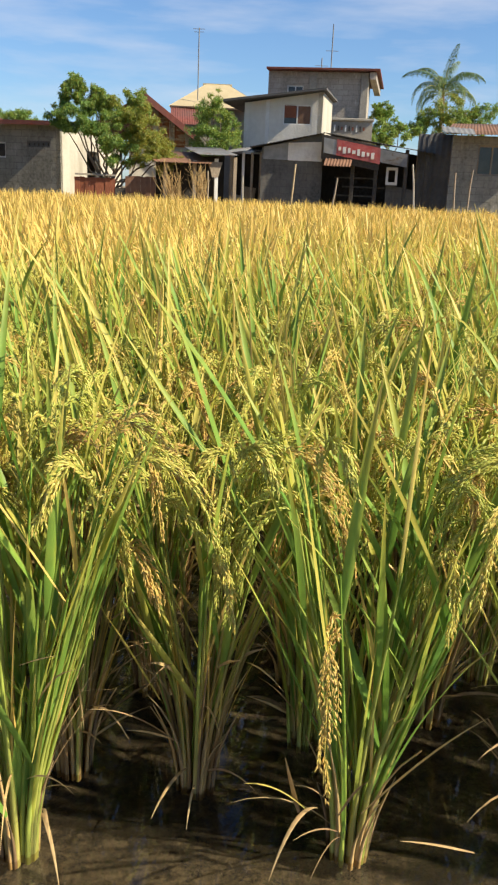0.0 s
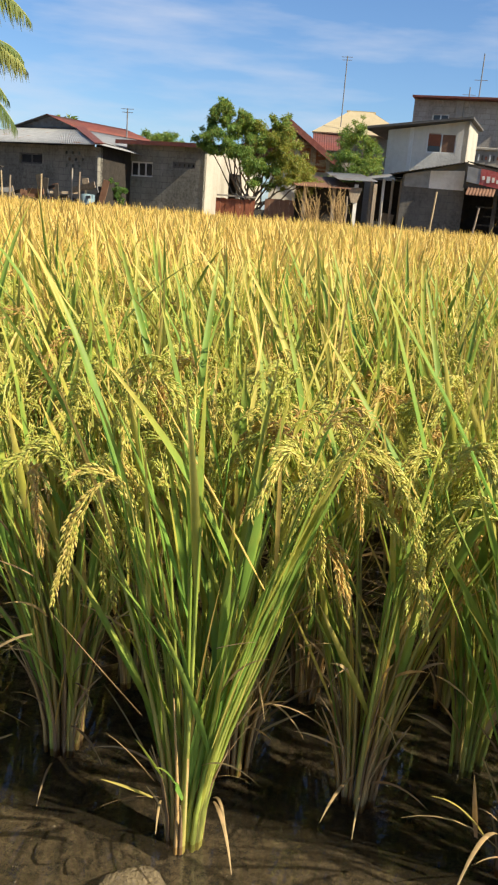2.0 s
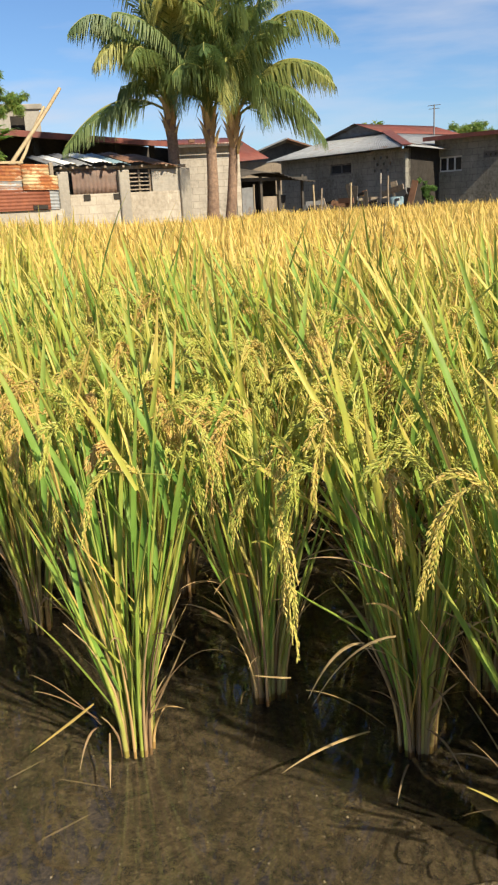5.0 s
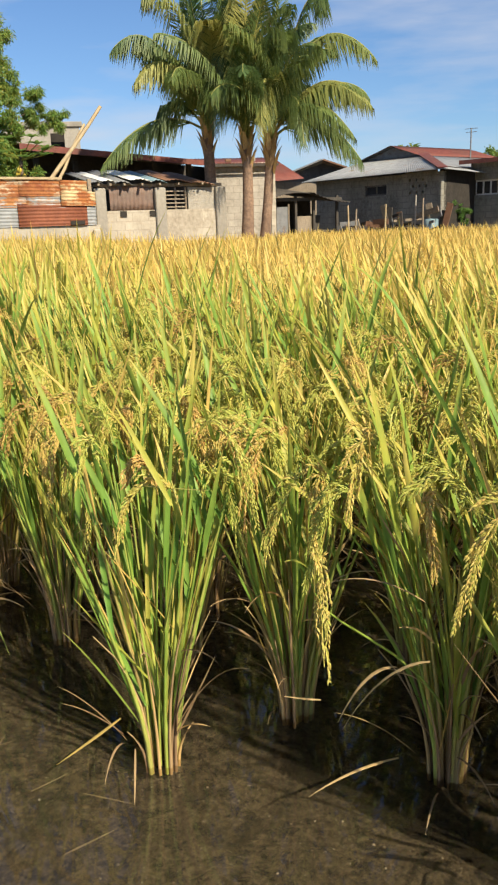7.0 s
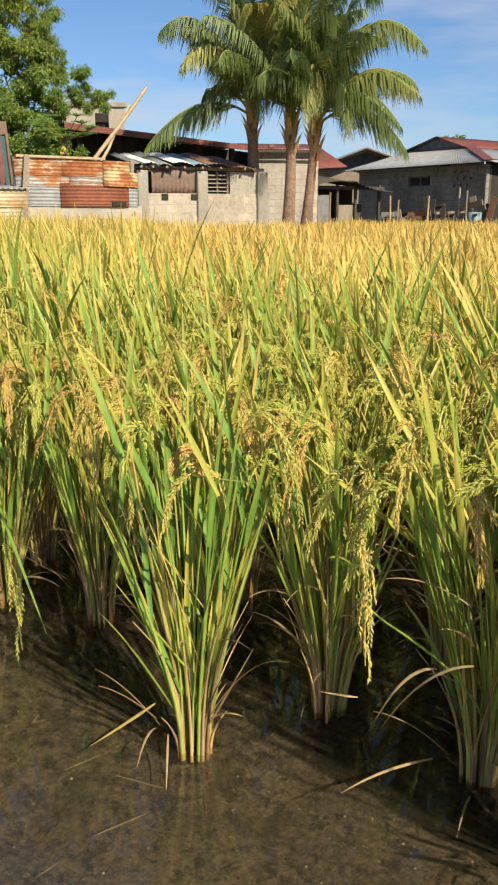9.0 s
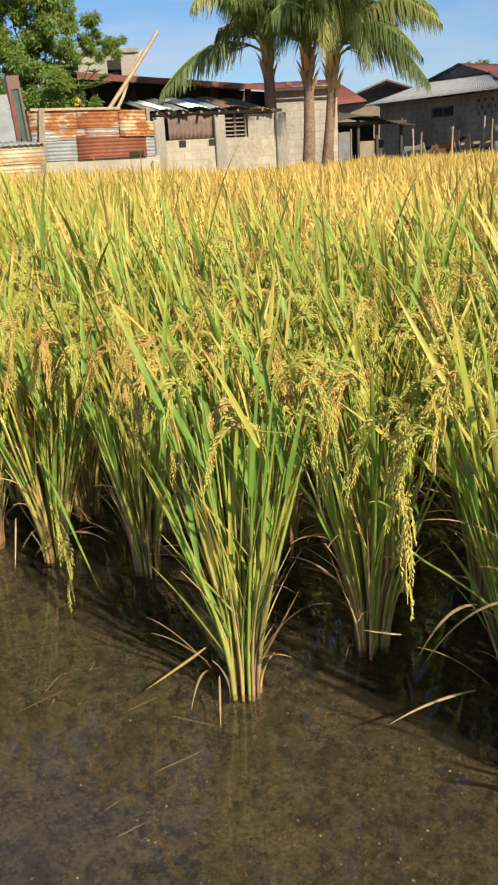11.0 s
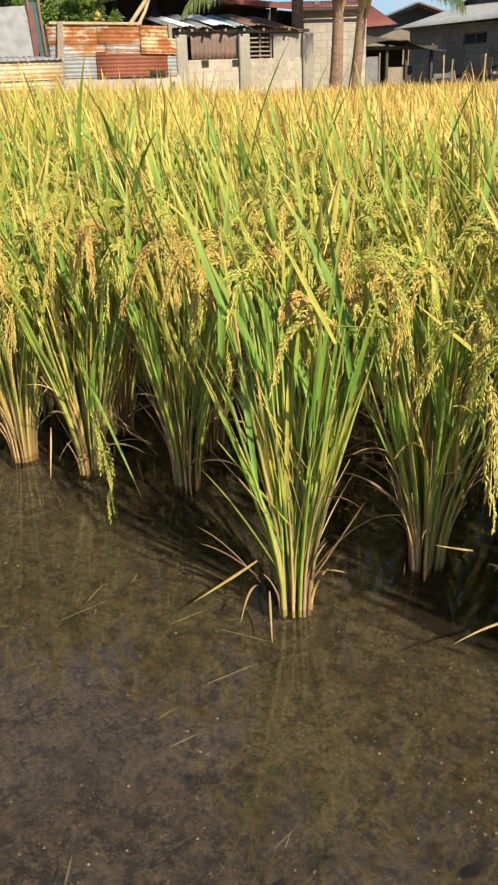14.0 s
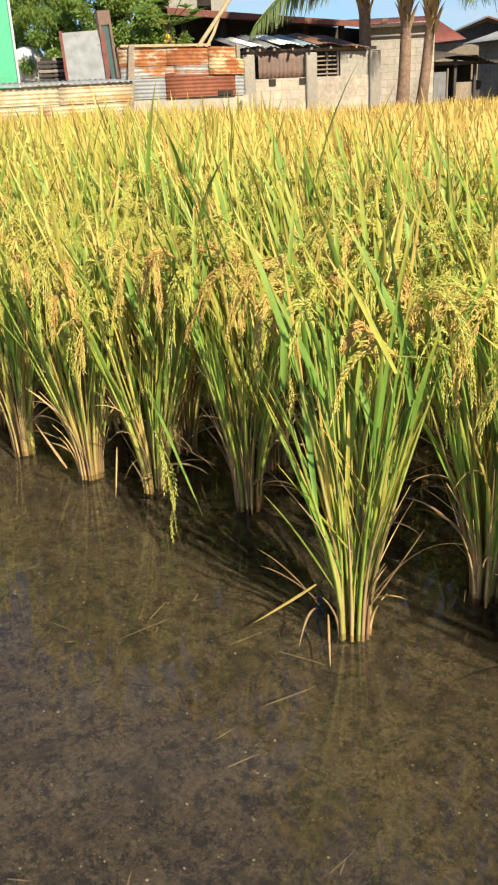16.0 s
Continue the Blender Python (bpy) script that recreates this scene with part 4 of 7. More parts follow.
rest = [p for p in spots if p not in near_set]
dist = lambda p: math.hypot(p[0] + 0.3, p[1] - 0.1)
field("rice_stand", [p for p in rest if wedge(*p) and dist(p) < 9.0], 2, 10, 400, "dense stand of ripening rice, green leaves turning gold")
field("rice_field", [p for p in rest if not (wedge(*p) and dist(p) < 9.0)], 3, 10, 500, "golden ripe rice field stretching to the houses")


# ---- houses, walls and yards beyond the field ----
STATION = (-0.3, 0.12, 1.05)   # survey point: bearings from +y towards +x, rises in degrees, ranges in metres
YARD = 0.2                   # height of the yards over the water


def spot(b, r, rise=None):
    """The place at bearing b and range r; its height from the rise, or none."""
    q = math.radians(b)
    p = (STATION[0] + r * math.sin(q), STATION[1] + r * math.cos(q))
    return p if rise is None else p + (STATION[2] + r * math.tan(math.radians(rise)),)


class Face:
    """A wall line from bearing b0 to b1: local x along it, y away from the field, z up from the yard."""

    def __init__(self, b0, r0, b1, r1, z=YARD):
        self.p0, self.p1, self.z = Vector(spot(b0, r0)), Vector(spot(b1, r1)), z
        d = self.p1 - self.p0
        self.len = d.length
        self.u = d / self.len
        self.m = Matrix.Translation((self.p0.x, self.p0.y, z)) @ Matrix.Rotation(math.atan2(d.y, d.x), 4, 'Z')

    def x(self, b, y=0.0):
        """Along the wall at the bearing b, on the line y behind it."""
        q = math.radians(b)
        d = Vector((math.sin(q), math.cos(q)))
        o = self.p0 + Vector((-self.u.y, self.u.x)) * y - Vector(STATION[:2])
        return (o.x * d.y - o.y * d.x) / (d.x * self.u.y - d.y * self.u.x)

    def h(self, b, rise, y=0.0):
        q = self.p0 + Vector((-self.u.y, self.u.x)) * y + self.u * self.x(b, y) - Vector(STATION[:2])
        return STATION[2] + q.length * math.tan(math.radians(rise)) - self.z


def thing(name, m, label, category, group="", kind=""):
    ob = new(name)
    ob.empty_display_size = 0.3
    ob.matrix_world = m
    return tagged(ob, label, category, group, kind)


def wall_mesh(name, L, H, t, material, holes=(), H1=None):
    """A wall L long and t thick, H high at its start and H1 at its end, with holes (x0, z0, x1, z1) right through it."""
    H1 = H if H1 is None else H1
    xs = sorted({0.0, L, *[h[0] for h in holes], *[h[2] for h in holes]})
    zs = sorted({0.0, *[h[1] for h in holes], *[h[3] for h in holes]}) + [None]
    top = lambda x: H + (H1 - H) * x / L
    vid, V, F = {}, [], []

    def vert(i, k, s):
        key = (i, k, s)
        if key not in vid:
            vid[key] = len(V)
            V.append((xs[i], s * t, top(xs[i]) if zs[k] is None else zs[k]))
        return vid[key]

    def solid(i, k):
        if not (0 <= i < len(xs) - 1 and 0 <= k < len(zs) - 1):
            return False
        cx = (xs[i] + xs[i + 1]) / 2
        z1 = zs[k + 1] if zs[k + 1] is not None else zs[k] + 0.01
        cz = (zs[k] + z1) / 2
        return not any(h[0] < cx < h[2] and h[1] < cz < h[3] for h in holes)

    for i in range(len(xs) - 1):
        for k in range(len(zs) - 1):
            if not solid(i, k):
                continue
            F.append((vert(i, k, 0), vert(i + 1, k, 0), vert(i + 1, k + 1, 0), vert(i, k + 1, 0)))
            F.append((vert(i + 1, k, 1), vert(i, k, 1), vert(i, k + 1, 1), vert(i + 1, k + 1, 1)))
            if not solid(i - 1, k):
                F.append((vert(i, k, 1), vert(i, k, 0), vert(i, k + 1, 0), vert(i, k + 1, 1)))
            if not solid(i + 1, k):
                F.append((vert(i + 1, k, 0), vert(i + 1, k, 1), vert(i + 1, k + 1, 1), vert(i + 1, k + 1, 0)))
            if not solid(i, k - 1):
                F.append((vert(i, k, 1), vert(i + 1, k, 1), vert(i + 1, k, 0), vert(i, k, 0)))
            if not solid(i, k + 1):
                F.append((vert(i, k + 1, 0), vert(i + 1, k + 1, 0), vert(i + 1, k + 1, 1), vert(i, k + 1, 1)))
    return mesh_of(name, np.array(V, float), np.array(F), None, None, material, False)


def box_mesh(name, size, material, bevel=0.0, seed=0):
    bm = bmesh.new()
    bmesh.ops.create_cube(bm, size=1.0)
    bmesh.ops.scale(bm, vec=size, verts=bm.verts)
    if bevel:
        bmesh.ops.bevel(bm, geom=bm.edges, offset=bevel, segments=1, affect='EDGES')
    if seed:
        rs = random.Random(seed)
        for q in bm.verts:
            q.co += Vector((rs.uniform(-1, 1), rs.uniform(-1, 1), rs.uniform(-1, 1))) * min(size) * 0.06
    me = bpy.data.meshes.new(name)
    bm.to_mesh(me)
    bm.free()
    me.materials.append(material)
    return me


def slab_mesh(name, a, b, c, d, t, material):
    """A flat slab with the corners a, b, c, d and the thickness t upwards along its normal."""
    P = [Vector(q) for q in (a, b, c, d)]
    n = (P[1] - P[0]).cross(P[3] - P[0]).normalized() * t
    if n.z < 0:
        n = -n
    V = [tuple(q) for q in P] + [tuple(q + n) for q in P]
    F = [(3, 2, 1, 0), (4, 5, 6, 7)] + [(i, (i + 1) % 4, 4 + (i + 1) % 4, 4 + i) for i in range(4)]
    return mesh_of(name, np.array(V), np.array(F), None, None, material, False)


def corrugated(name, a, b, c, d, material, pitch=0.10, amp=0.011, across=True, sag=0.0, seed=0):
    """A corrugated sheet with corners a b (one edge) and d c (the other): the waves follow one another from a to b."""
    A, B, C, D = [np.array(q, float) for q in (a, b, c, d)]
    n = np.cross(B - A, D - A)
    n /= np.linalg.norm(n)
    if n[2] < -0.2:
        n = -n
    k = max(6, int(np.linalg.norm(B - A) / pitch * 4))
    u = np.linspace(0, 1, k + 1)[:, None, None]
    w = np.linspace(0, 1, 4)[None, :, None]
    p = (A * (1 - u) + B * u) * (1 - w) + (D * (1 - u) + C * u) * w
    rs = np.random.RandomState(seed + 1)
    ph = np.linspace(0, 1, k + 1) * k / 4 * 2 * math.pi
    wav = amp * np.sin(ph)[:, None] + rs.normal(0, amp * 0.12, (k + 1, 4)) + sag * np.sin(np.linspace(0, math.pi, k + 1))[:, None]
    top = p + n * wav[:, :, None]
    low = top - n * 0.004
    v = np.concatenate([top.reshape(-1, 3), low.reshape(-1, 3)])
    i, j = np.meshgrid(np.arange(k), np.arange(3), indexing='ij')
    q = (i * 4 + j).reshape(-1, 1)
    o = (k + 1) * 4
    f = np.concatenate([q + [0, 4, 5, 1], q + o + np.array([1, 5, 4, 0])])
    e = np.arange(k)[:, None] * 4
    f = np.concatenate([f, np.concatenate([e, e + o, e + 4 + o, e + 4], 1), np.concatenate([e + 3, e + 7, e + 7 + o, e + 3 + o], 1)])
    return mesh_of(name, v, f, None, None, material, True)


def window(house, x0, z0, x1, z1, bars=2, frame_mat=None, glass=None, depth=0.08):
    """A window in a wall of the house: frame, mullions and a pane each between them."""
    fm = frame_mat or FRAME
    w, h = x1 - x0, z1 - z0
    t = 0.05
    ob = part("window", wall_mesh("window", w, h, 0.06, fm, [(t + (w - t) * i / (bars + 1), t, (w - t) * (i + 1) / (bars + 1), h - t) for i in range(bars + 1)]),
              house, at=Matrix.Translation((x0, depth - 0.02, z0)))
    for i in range(bars + 1):
        a, b = t + (w - t) * i / (bars + 1), (w - t) * (i + 1) / (bars + 1)
        part("pane", box_mesh("pane", (b - a, 0.012, h - 2 * t), glass or GLASS), ob, at=Matrix.Translation(((a + b) / 2, 0.03, h / 2)))
    return ob


def post_between(name, a, b, r, material, label, category, group=""):
    bu = Buf()
    v, f, s = tube(np.linspace(a, b, 5) + np.random.RandomState(int(abs(a[0]) * 100)).normal(0, r * 0.25, (5, 3)), np.linspace(r, r * 0.85, 5), 7)
    bu.add(v, f, s, 0)
    me = bu.mesh(name, material)
    ob = new(name, me)
    return tagged(ob, label, category, group)


# grey block house with a flat red-edged roof
F = Face(-20.55, 30.0, -15.5, 28.6)
ht = F.h(-20.55, 3.22)
hb = thing("block_house", F.m, "grey bare concrete block house with a low rusty roof", "house")
gx0, gx1 = F.x(-20.3), F.x(-18.85)
gz0, gz1 = F.h(-19.6, 1.32), F.h(-19.6, 2.25)
vx0, vx1, vz0, vz1 = F.x(-17.55), F.x(-16.1), F.h(-16.8, 2.05), F.h(-16.8, 2.42)
part("front_wall", wall_mesh("front_wall", F.len, ht + 0.06, 0.15, BLOCK, [(gx0, gz0, gx1, gz1), (vx0, vz0, vx1, vz1)], ht + 0.13), hb)
window(hb, gx0, gz0, gx1, gz1, 2)
for i in range(5):
    w = (vx1 - vx0) / 5
    part("vent_block", wall_mesh("vent_block", w, vz1 - vz0, 0.12, BLOCK_DARK, [(0.06, 0.05, w - 0.06, vz1 - vz0 - 0.05)]), hb,
         at=Matrix.Translation((vx0 + i * w, 0.02, vz0)))
part("side_wall", wall_mesh("side_wall", 5.0, ht + 0.05, 0.15, WHITE, [(2.0, 0.9, 3.0, 1.9)]), hb, "side wall in worn white paint",
     at=Matrix.Translation((F.len, 0.0, 0)) @ Matrix.Rotation(math.radians(90), 4, 'Z'))
part("side_wall", wall_mesh("side_wall", 5.0, ht, 0.15, BLOCK), hb, at=Matrix.Translation((0.15, 0.15, 0)) @ Matrix.Rotation(math.radians(90), 4, 'Z'))
part("back_wall", wall_mesh("back_wall", F.len, ht + 0.5, 0.15, BLOCK), hb, at=Matrix.Translation((0, 5.0, 0)))
part("roof", corrugated("roof", (-0.25, -0.35, ht + 0.02), (F.len + 0.35, -0.35, ht + 0.10), (F.len + 0.35, 5.3, ht + 0.55), (-0.25, 5.3, ht + 0.45), ROOF_RED), hb,
     "rusty red corrugated roof")
part("fascia", box_mesh("fascia", (F.len + 0.55, 0.03, 0.13), ROOF_RED), hb, at=Matrix.Translation((F.len / 2 + 0.05, -0.37, ht + 0.06)))

# hipped house: grey zinc skirt roof under a red gable
F = Face(-30.4, 32.6, -22.25, 28.6)
ht = 2.30
hh = thing("hipped_house", F.m, "grey block house with zinc and red hipped roof", "house")
wx0, wx1 = F.x(-27.25), F.x(-25.85)
wz0, wz1 = F.h(-26.5, 1.55), F.h(-26.5, 2.2)
bx0, bz0 = F.x(-24.4), F.h(-24.0, 1.55)
holes = [(wx0, wz0, wx1, wz1)] + [(bx0 + 0.27 * i + (0.13 if j % 2 else 0), bz0 + 0.2 * j, bx0 + 0.27 * i + (0.13 if j % 2 else 0) + 0.11, bz0 + 0.2 * j + 0.09)
                                  for i in range(3) for j in range(3)]
part("front_wall", wall_mesh("front_wall", F.len, ht, 0.15, BLOCK, holes), hh)
window(hh, wx0, wz0, wx1, wz1, 1, BLOCK_DARK)
part("backing", box_mesh("backing", (1.3, 0.05, 0.9), BLOCK), hh, at=Matrix.Translation((bx0 + 0.45, 0.10, bz0 + 0.3)))
# coloured near-black for the shade in the narrow gap beside the next house
part("side_wall", wall_mesh("side_wall", 5.5, ht + 0.16, 0.15, DARK, (), ht - 0.12), hh, "near-black side wall with shade in its colour", at=Matrix.Translation((F.len, 0, 0)) @ Matrix.Rotation(math.radians(90), 4, 'Z'))
part("side_wall", wall_mesh("side_wall", 5.5, ht, 0.15, BLOCK), hh, at=Matrix.Translation((0.15, 0.15, 0)) @ Matrix.Rotation(math.radians(90), 4, 'Z'))
part("corner_post", box_mesh("corner_post", (0.12, 0.16, ht), BLOCK, 0.02), hh, at=Matrix.Translation((F.len - 0.05, -0.02, ht / 2)))
part("back_wall", wall_mesh("back_wall", F.len, ht + 0.3, 0.15, BLOCK), hh, at=Matrix.Translation((0, 5.5, 0)))
gy = 2.3
ax, az = F.x(-25.35, gy), F.h(-25.35, 4.5, gy)
e0, e1 = -0.35, F.len + 0.4
t0, t1 = F.x(-27.25, gy), F.x(-23.7, gy)
zs0 = F.h(-25.35, 3.82, gy)
part("roof_skirt", corrugated("roof_skirt", (e0, -0.45, ht), (e1, -0.45, ht + 0.04), (t1 + 0.05, gy, zs0), (t0, gy, zs0), ZINC), hh, "grey zinc skirt roof")
part("roof_skirt", corrugated("roof_skirt", (e1, -0.45, ht + 0.04), (e1 + 0.1, 7.0, ht - 0.36), (t1, 6.6, zs0), (t1 + 0.05, gy, zs0), ZINC), hh, "grey zinc skirt roof")
part("roof_skirt", corrugated("roof_skirt", (e0, 7.0, ht), (e0, -0.45, ht), (t0, gy, zs0), (t0, 6.6, zs0), ZINC), hh, "grey zinc skirt roof")
part("hip_cap", slab_mesh("hip_cap", (e1 - 0.25, -0.47, ht + 0.07), (e1 + 0.04, -0.35, ht + 0.07), (t1 + 0.3, gy, zs0 + 0.05), (t1 - 0.05, gy - 0.1, zs0 + 0.03), 0.03, ROOF_RED), hh, "red hip cap")
gv = np.array([(t0, gy, zs0), (t1, gy, zs0), (ax, gy, az), (t0, gy + 0.15, zs0), (t1, gy + 0.15, zs0), (ax, gy + 0.15, az)])
part("gable", mesh_of("gable", gv, np.array([(0, 1, 2, 2), (4, 3, 5, 5), (1, 4, 5, 2), (3, 0, 2, 5), (0, 3, 4, 1)]), None, None, ZINC_DARK, False), hh, "grey sheet gable")
part("upper_roof", corrugated("upper_roof", (ax, gy - 0.25, az + 0.04), (ax, 6.8, az + 0.04), (t1 + 0.2, 6.8, zs0 - 0.02), (t1 + 0.2, gy - 0.25, zs0 - 0.02), ROOF_RED), hh, "faded red roof slope")
part("upper_roof", corrugated("upper_roof", (ax, gy - 0.25, az + 0.04), (ax, 6.8, az + 0.04), (t0 - 0.2, 6.8, zs0 - 0.02), (t0 - 0.2, gy - 0.25, zs0 - 0.02), ZINC_DARK), hh)

# dark gabled house further back
F = Face(-34.2, 37.0, -28.5, 37.0)
hg = thing("gabled_house", F.m, "dark timber house with a brown gable roof", "house")
mx, mz = F.x(-30.0), F.h(-30.0, 3.85)
ez = F.h(-32.1, 2.8)
part("front_wall", wall_mesh("front_wall", F.len, ez - 0.1, 0.15, WOOD), hg)
gv = np.array([(mx - 2.2, 0, ez - 0.1), (mx + 2.2, 0, ez - 0.1), (mx, 0, mz - 0.08), (mx - 2.2, 0.15, ez - 0.1), (mx + 2.2, 0.15, ez - 0.1), (mx, 0.15, mz - 0.08)])
part("gable", mesh_of("gable", gv, np.array([(0, 1, 2, 2), (4, 3, 5, 5), (1, 4, 5, 2), (3, 0, 2, 5)]), None, None, BLOCK_DARK, False), hg)
part("roof", slab_mesh("roof", (mx, -0.7, mz), (mx, 6, mz), (mx - 2.5, 6, ez - 0.2), (mx - 2.5, -0.7, ez - 0.2), 0.06, ZINC_DARK), hg)
part("roof", slab_mesh("roof", (mx, -0.7, mz), (mx, 6, mz), (mx + 2.5, 6, ez - 0.2), (mx + 2.5, -0.7, ez - 0.2), 0.06, ROOF_BROWN), hg)

# dark shack between the houses
F = Face(-33.4, 27.5, -29.0, 29.0)
sh = thing("shack", F.m, "dark patched shack with a sagging sheet roof", "shack")
rz = F.h(-31, 1.72)
# near-black panel stands for the shade inside the shack
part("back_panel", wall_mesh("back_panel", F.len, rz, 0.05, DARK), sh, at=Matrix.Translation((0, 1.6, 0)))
part("roof", corrugated("roof", (-0.2, -0.4, rz - 0.08), (F.len * 0.55, -0.4, rz + 0.02), (F.len * 0.5, 1.9, rz + 0.3), (-0.2, 1.9, rz + 0.35), DARK_BROWN_SHADE, sag=0.10, seed=5), sh)
part("roof", corrugated("roof", (F.len * 0.48, -0.55, rz + 0.06), (F.len + 0.3, -0.35, rz - 0.25), (F.len + 0.2, 1.9, rz + 0.12), (F.len * 0.5, 1.9, rz + 0.22), DARK, 0.16, 0.02, sag=-0.08, seed=6), sh)
for q, w, z in ((0.12, 0.5, 0.9), (0.55, 0.6, 0.7), (0.72, 0.4, 1.1), (0.88, 0.45, 0.6)):
    part("scrap_board", box_mesh("scrap_board", (w, 0.05, z), DARK_BROWN_SHADE), sh, at=Matrix.Translation((F.len * q, 0.4, z / 2)) @ Matrix.Rotation(0.15, 4, 'Y'))
for q in (0.05, 0.35, 0.62, 0.98):
    part("post", box_mesh("post", (0.09, 0.09, rz), DARK_BROWN_SHADE, 0.01), sh, at=Matrix.Translation((F.len * q, 0, rz / 2)))
part("panel", wall_mesh("panel", 0.7, rz * 0.62, 0.03, WOOD), sh, at=Matrix.Translation((F.len * 0.37, 0.05, 0)))
part("panel", wall_mesh("panel", 0.55, rz * 0.8, 0.03, ZINC_DARK), sh, at=Matrix.Translation((F.len * 0.04, 0.05, 0)))
part("rafter", box_mesh("rafter", (F.len * 1.05, 0.07, 0.1), DARK_BROWN_SHADE), sh, at=Matrix.Translation((F.len / 2, -0.1, rz - 0.12)))

# pale wall house behind the palms, red roof
F = Face(-37.6, 26.3, -33.1, 26.7)
hp = thing("plaster_house", F.m, "cream plastered house wall under a red roof", "house")
ht = F.h(-35, 3.92)
part("front_wall", wall_mesh("front_wall", F.len, ht, 0.15, BLOCK_PALE), hp)
part("side_wall", wall_mesh("side_wall", 5.0, ht, 0.15, BLOCK_CREAM), hp, at=Matrix.Translation((F.len, 0, 0)) @ Matrix.Rotation(math.radians(100), 4, 'Z'))
rx, rz, px, pz = F.x(-33.7, 3.6), F.h(-33.7, 4.2, 3.6), F.x(-31.2, 2.0), F.h(-31.2, 2.8, 2.0)
part("roof", corrugated("roof", (-0.1, -0.3, ht - 0.03), (F.len + 0.05, -0.25, ht - 0.05), (rx, 3.6, rz), (-0.1, 3.6, rz), ROOF_RED), hp, "rust-red corrugated roof")
part("roof", corrugated("roof", (F.x(-34.6, 1.3), 1.3, F.h(-34.6, 2.62, 1.3)), (px, 2.0, pz), (rx + 0.25, 3.7, rz), (rx - 0.4, 3.6, rz), ROOF_RED), hp, "rust-red corrugated roof")
part("eave_board", box_mesh("eave_board", (F.len + 0.1, 0.03, 0.07), DARK_BROWN_SHADE), hp, at=Matrix.Translation((F.len / 2, -0.30, ht - 0.09)))
part("loose_brick", box_mesh("loose_brick", (0.18, 0.1, 0.09), ROOF_BROWN, 0.01), hp, at=Matrix.Translation((F.x(-36.2), -0.1, ht + 0.06)))
part("loose_brick", box_mesh("loose_brick", (0.16, 0.1, 0.12), CONCRETE, 0.01), hp, at=Matrix.Translation((F.x(-34.6), -0.1, ht + 0.08)))

# low plastered wall with posts, sheet infill and a grille
F = Face(-44.75, 20.6, -36.6, 21.6)
lw = thing("yard_wall", F.m, "low cream plastered yard wall with concrete posts", "wall")
wt = F.h(-41, 1.10)
pt = F.h(-41, 2.5)
part("wall_base", wall_mesh("wall_base", F.len, wt, 0.15, BLOCK_CREAM), lw)
for b in (-44.65, -40.75, -36.8):
    part("post", box_mesh("post", (0.26, 0.22, pt), CONCRETE, 0.02), lw, at=Matrix.Translation((F.x(b), 0.03, pt / 2)))
x0, x1 = F.x(-44.4), F.x(-41.0)
part("infill_sheet", corrugated("infill_sheet", (x0 + 0.15, 0.05, wt), (x0 + 1.0, 0.05, wt), (x0 + 1.0, 0.05, pt + 0.05), (x0 + 0.15, 0.05, pt + 0.05), BROWN_SHEET), lw)
part("infill_sheet", corrugated("infill_sheet", (x0 + 0.95, 0.07, wt), (x1 - 0.05, 0.07, wt), (x1 - 0.05, 0.07, pt + 0.04), (x0 + 0.95, 0.07, pt + 0.05), BROWN_SHEET, 0.12), lw, "brown rusted sheet")
gx0, gx1 = F.x(-40.35), F.x(-39.0)
for i in range(5):
    part("grille_bar", box_mesh("grille_bar", (gx1 - gx0, 0.03, 0.03), WOOD), lw, at=Matrix.Translation(((gx0 + gx1) / 2, 0.05, wt + 0.06 + i * (pt - wt - 0.1) / 4.5)))
for i in range(3):
    part("grille_bar", box_mesh("grille_bar", (0.04, 0.03, pt - wt), WOOD), lw, at=Matrix.Translation((gx0 + (gx1 - gx0) * i / 2, 0.075, (pt + wt) / 2)))
part("panel", wall_mesh("panel", F.x(-37.0) - gx1 - 0.1, pt - wt, 0.05, CONCRETE), lw, "grey cement board", at=Matrix.Translation((gx1 + 0.05, 0.03, wt)))
# dark plates on the wall paint the shade of small openings
part("vent_gap", box_mesh("vent_gap", (0.16, 0.02, 0.14), DARK), lw, at=Matrix.Translation((x0 + 0.45, -0.012, wt - 0.08)))
part("vent_gap", box_mesh("vent_gap", (0.2, 0.02, 0.13), DARK), lw, at=Matrix.Translation((x0 + 1.2, -0.012, wt - 0.08)))
shd = thing("lean_to", F.m @ Matrix.Translation((0, 0.3, 0)), "open lean-to behind the yard wall under patched sheets", "shed")
# dark panel paints the shade at the back of the lean-to
part("back_panel", wall_mesh("back_panel", F.len, pt + 0.3, 0.05, DARK_BROWN_SHADE), shd, at=Matrix.Translation((0, 2.2, 0)))
for q in (0.03, 0.5, 0.97):
    part("post", box_mesh("post", (0.1, 0.1, pt + 0.1), DARK_BROWN_SHADE, 0.01), shd, at=Matrix.Translation((F.len * q, 0.6, pt / 2)))
part("beam", box_mesh("beam", (F.len, 0.07, 0.07), WOOD), shd, at=Matrix.Translation((F.len / 2, -0.2, pt + 0.06)))
cuts = [(-45.2, -44.4, ZINC_DARK, 0.00, 0.30), (-44.5, -43.6, TARP, 0.03, 0.30), (-43.7, -42.6, ZINC_DARK, 0.00, 0.34), (-42.7, -41.3, TARP, 0.05, 0.34), (-41.4, -40.3, BLUE, 0.02, 0.32),
        (-40.4, -38.9, ROOF_BROWN, 0.03, 0.34), (-39.0, -37.2, ROOF_BROWN, -0.04, 0.28)]
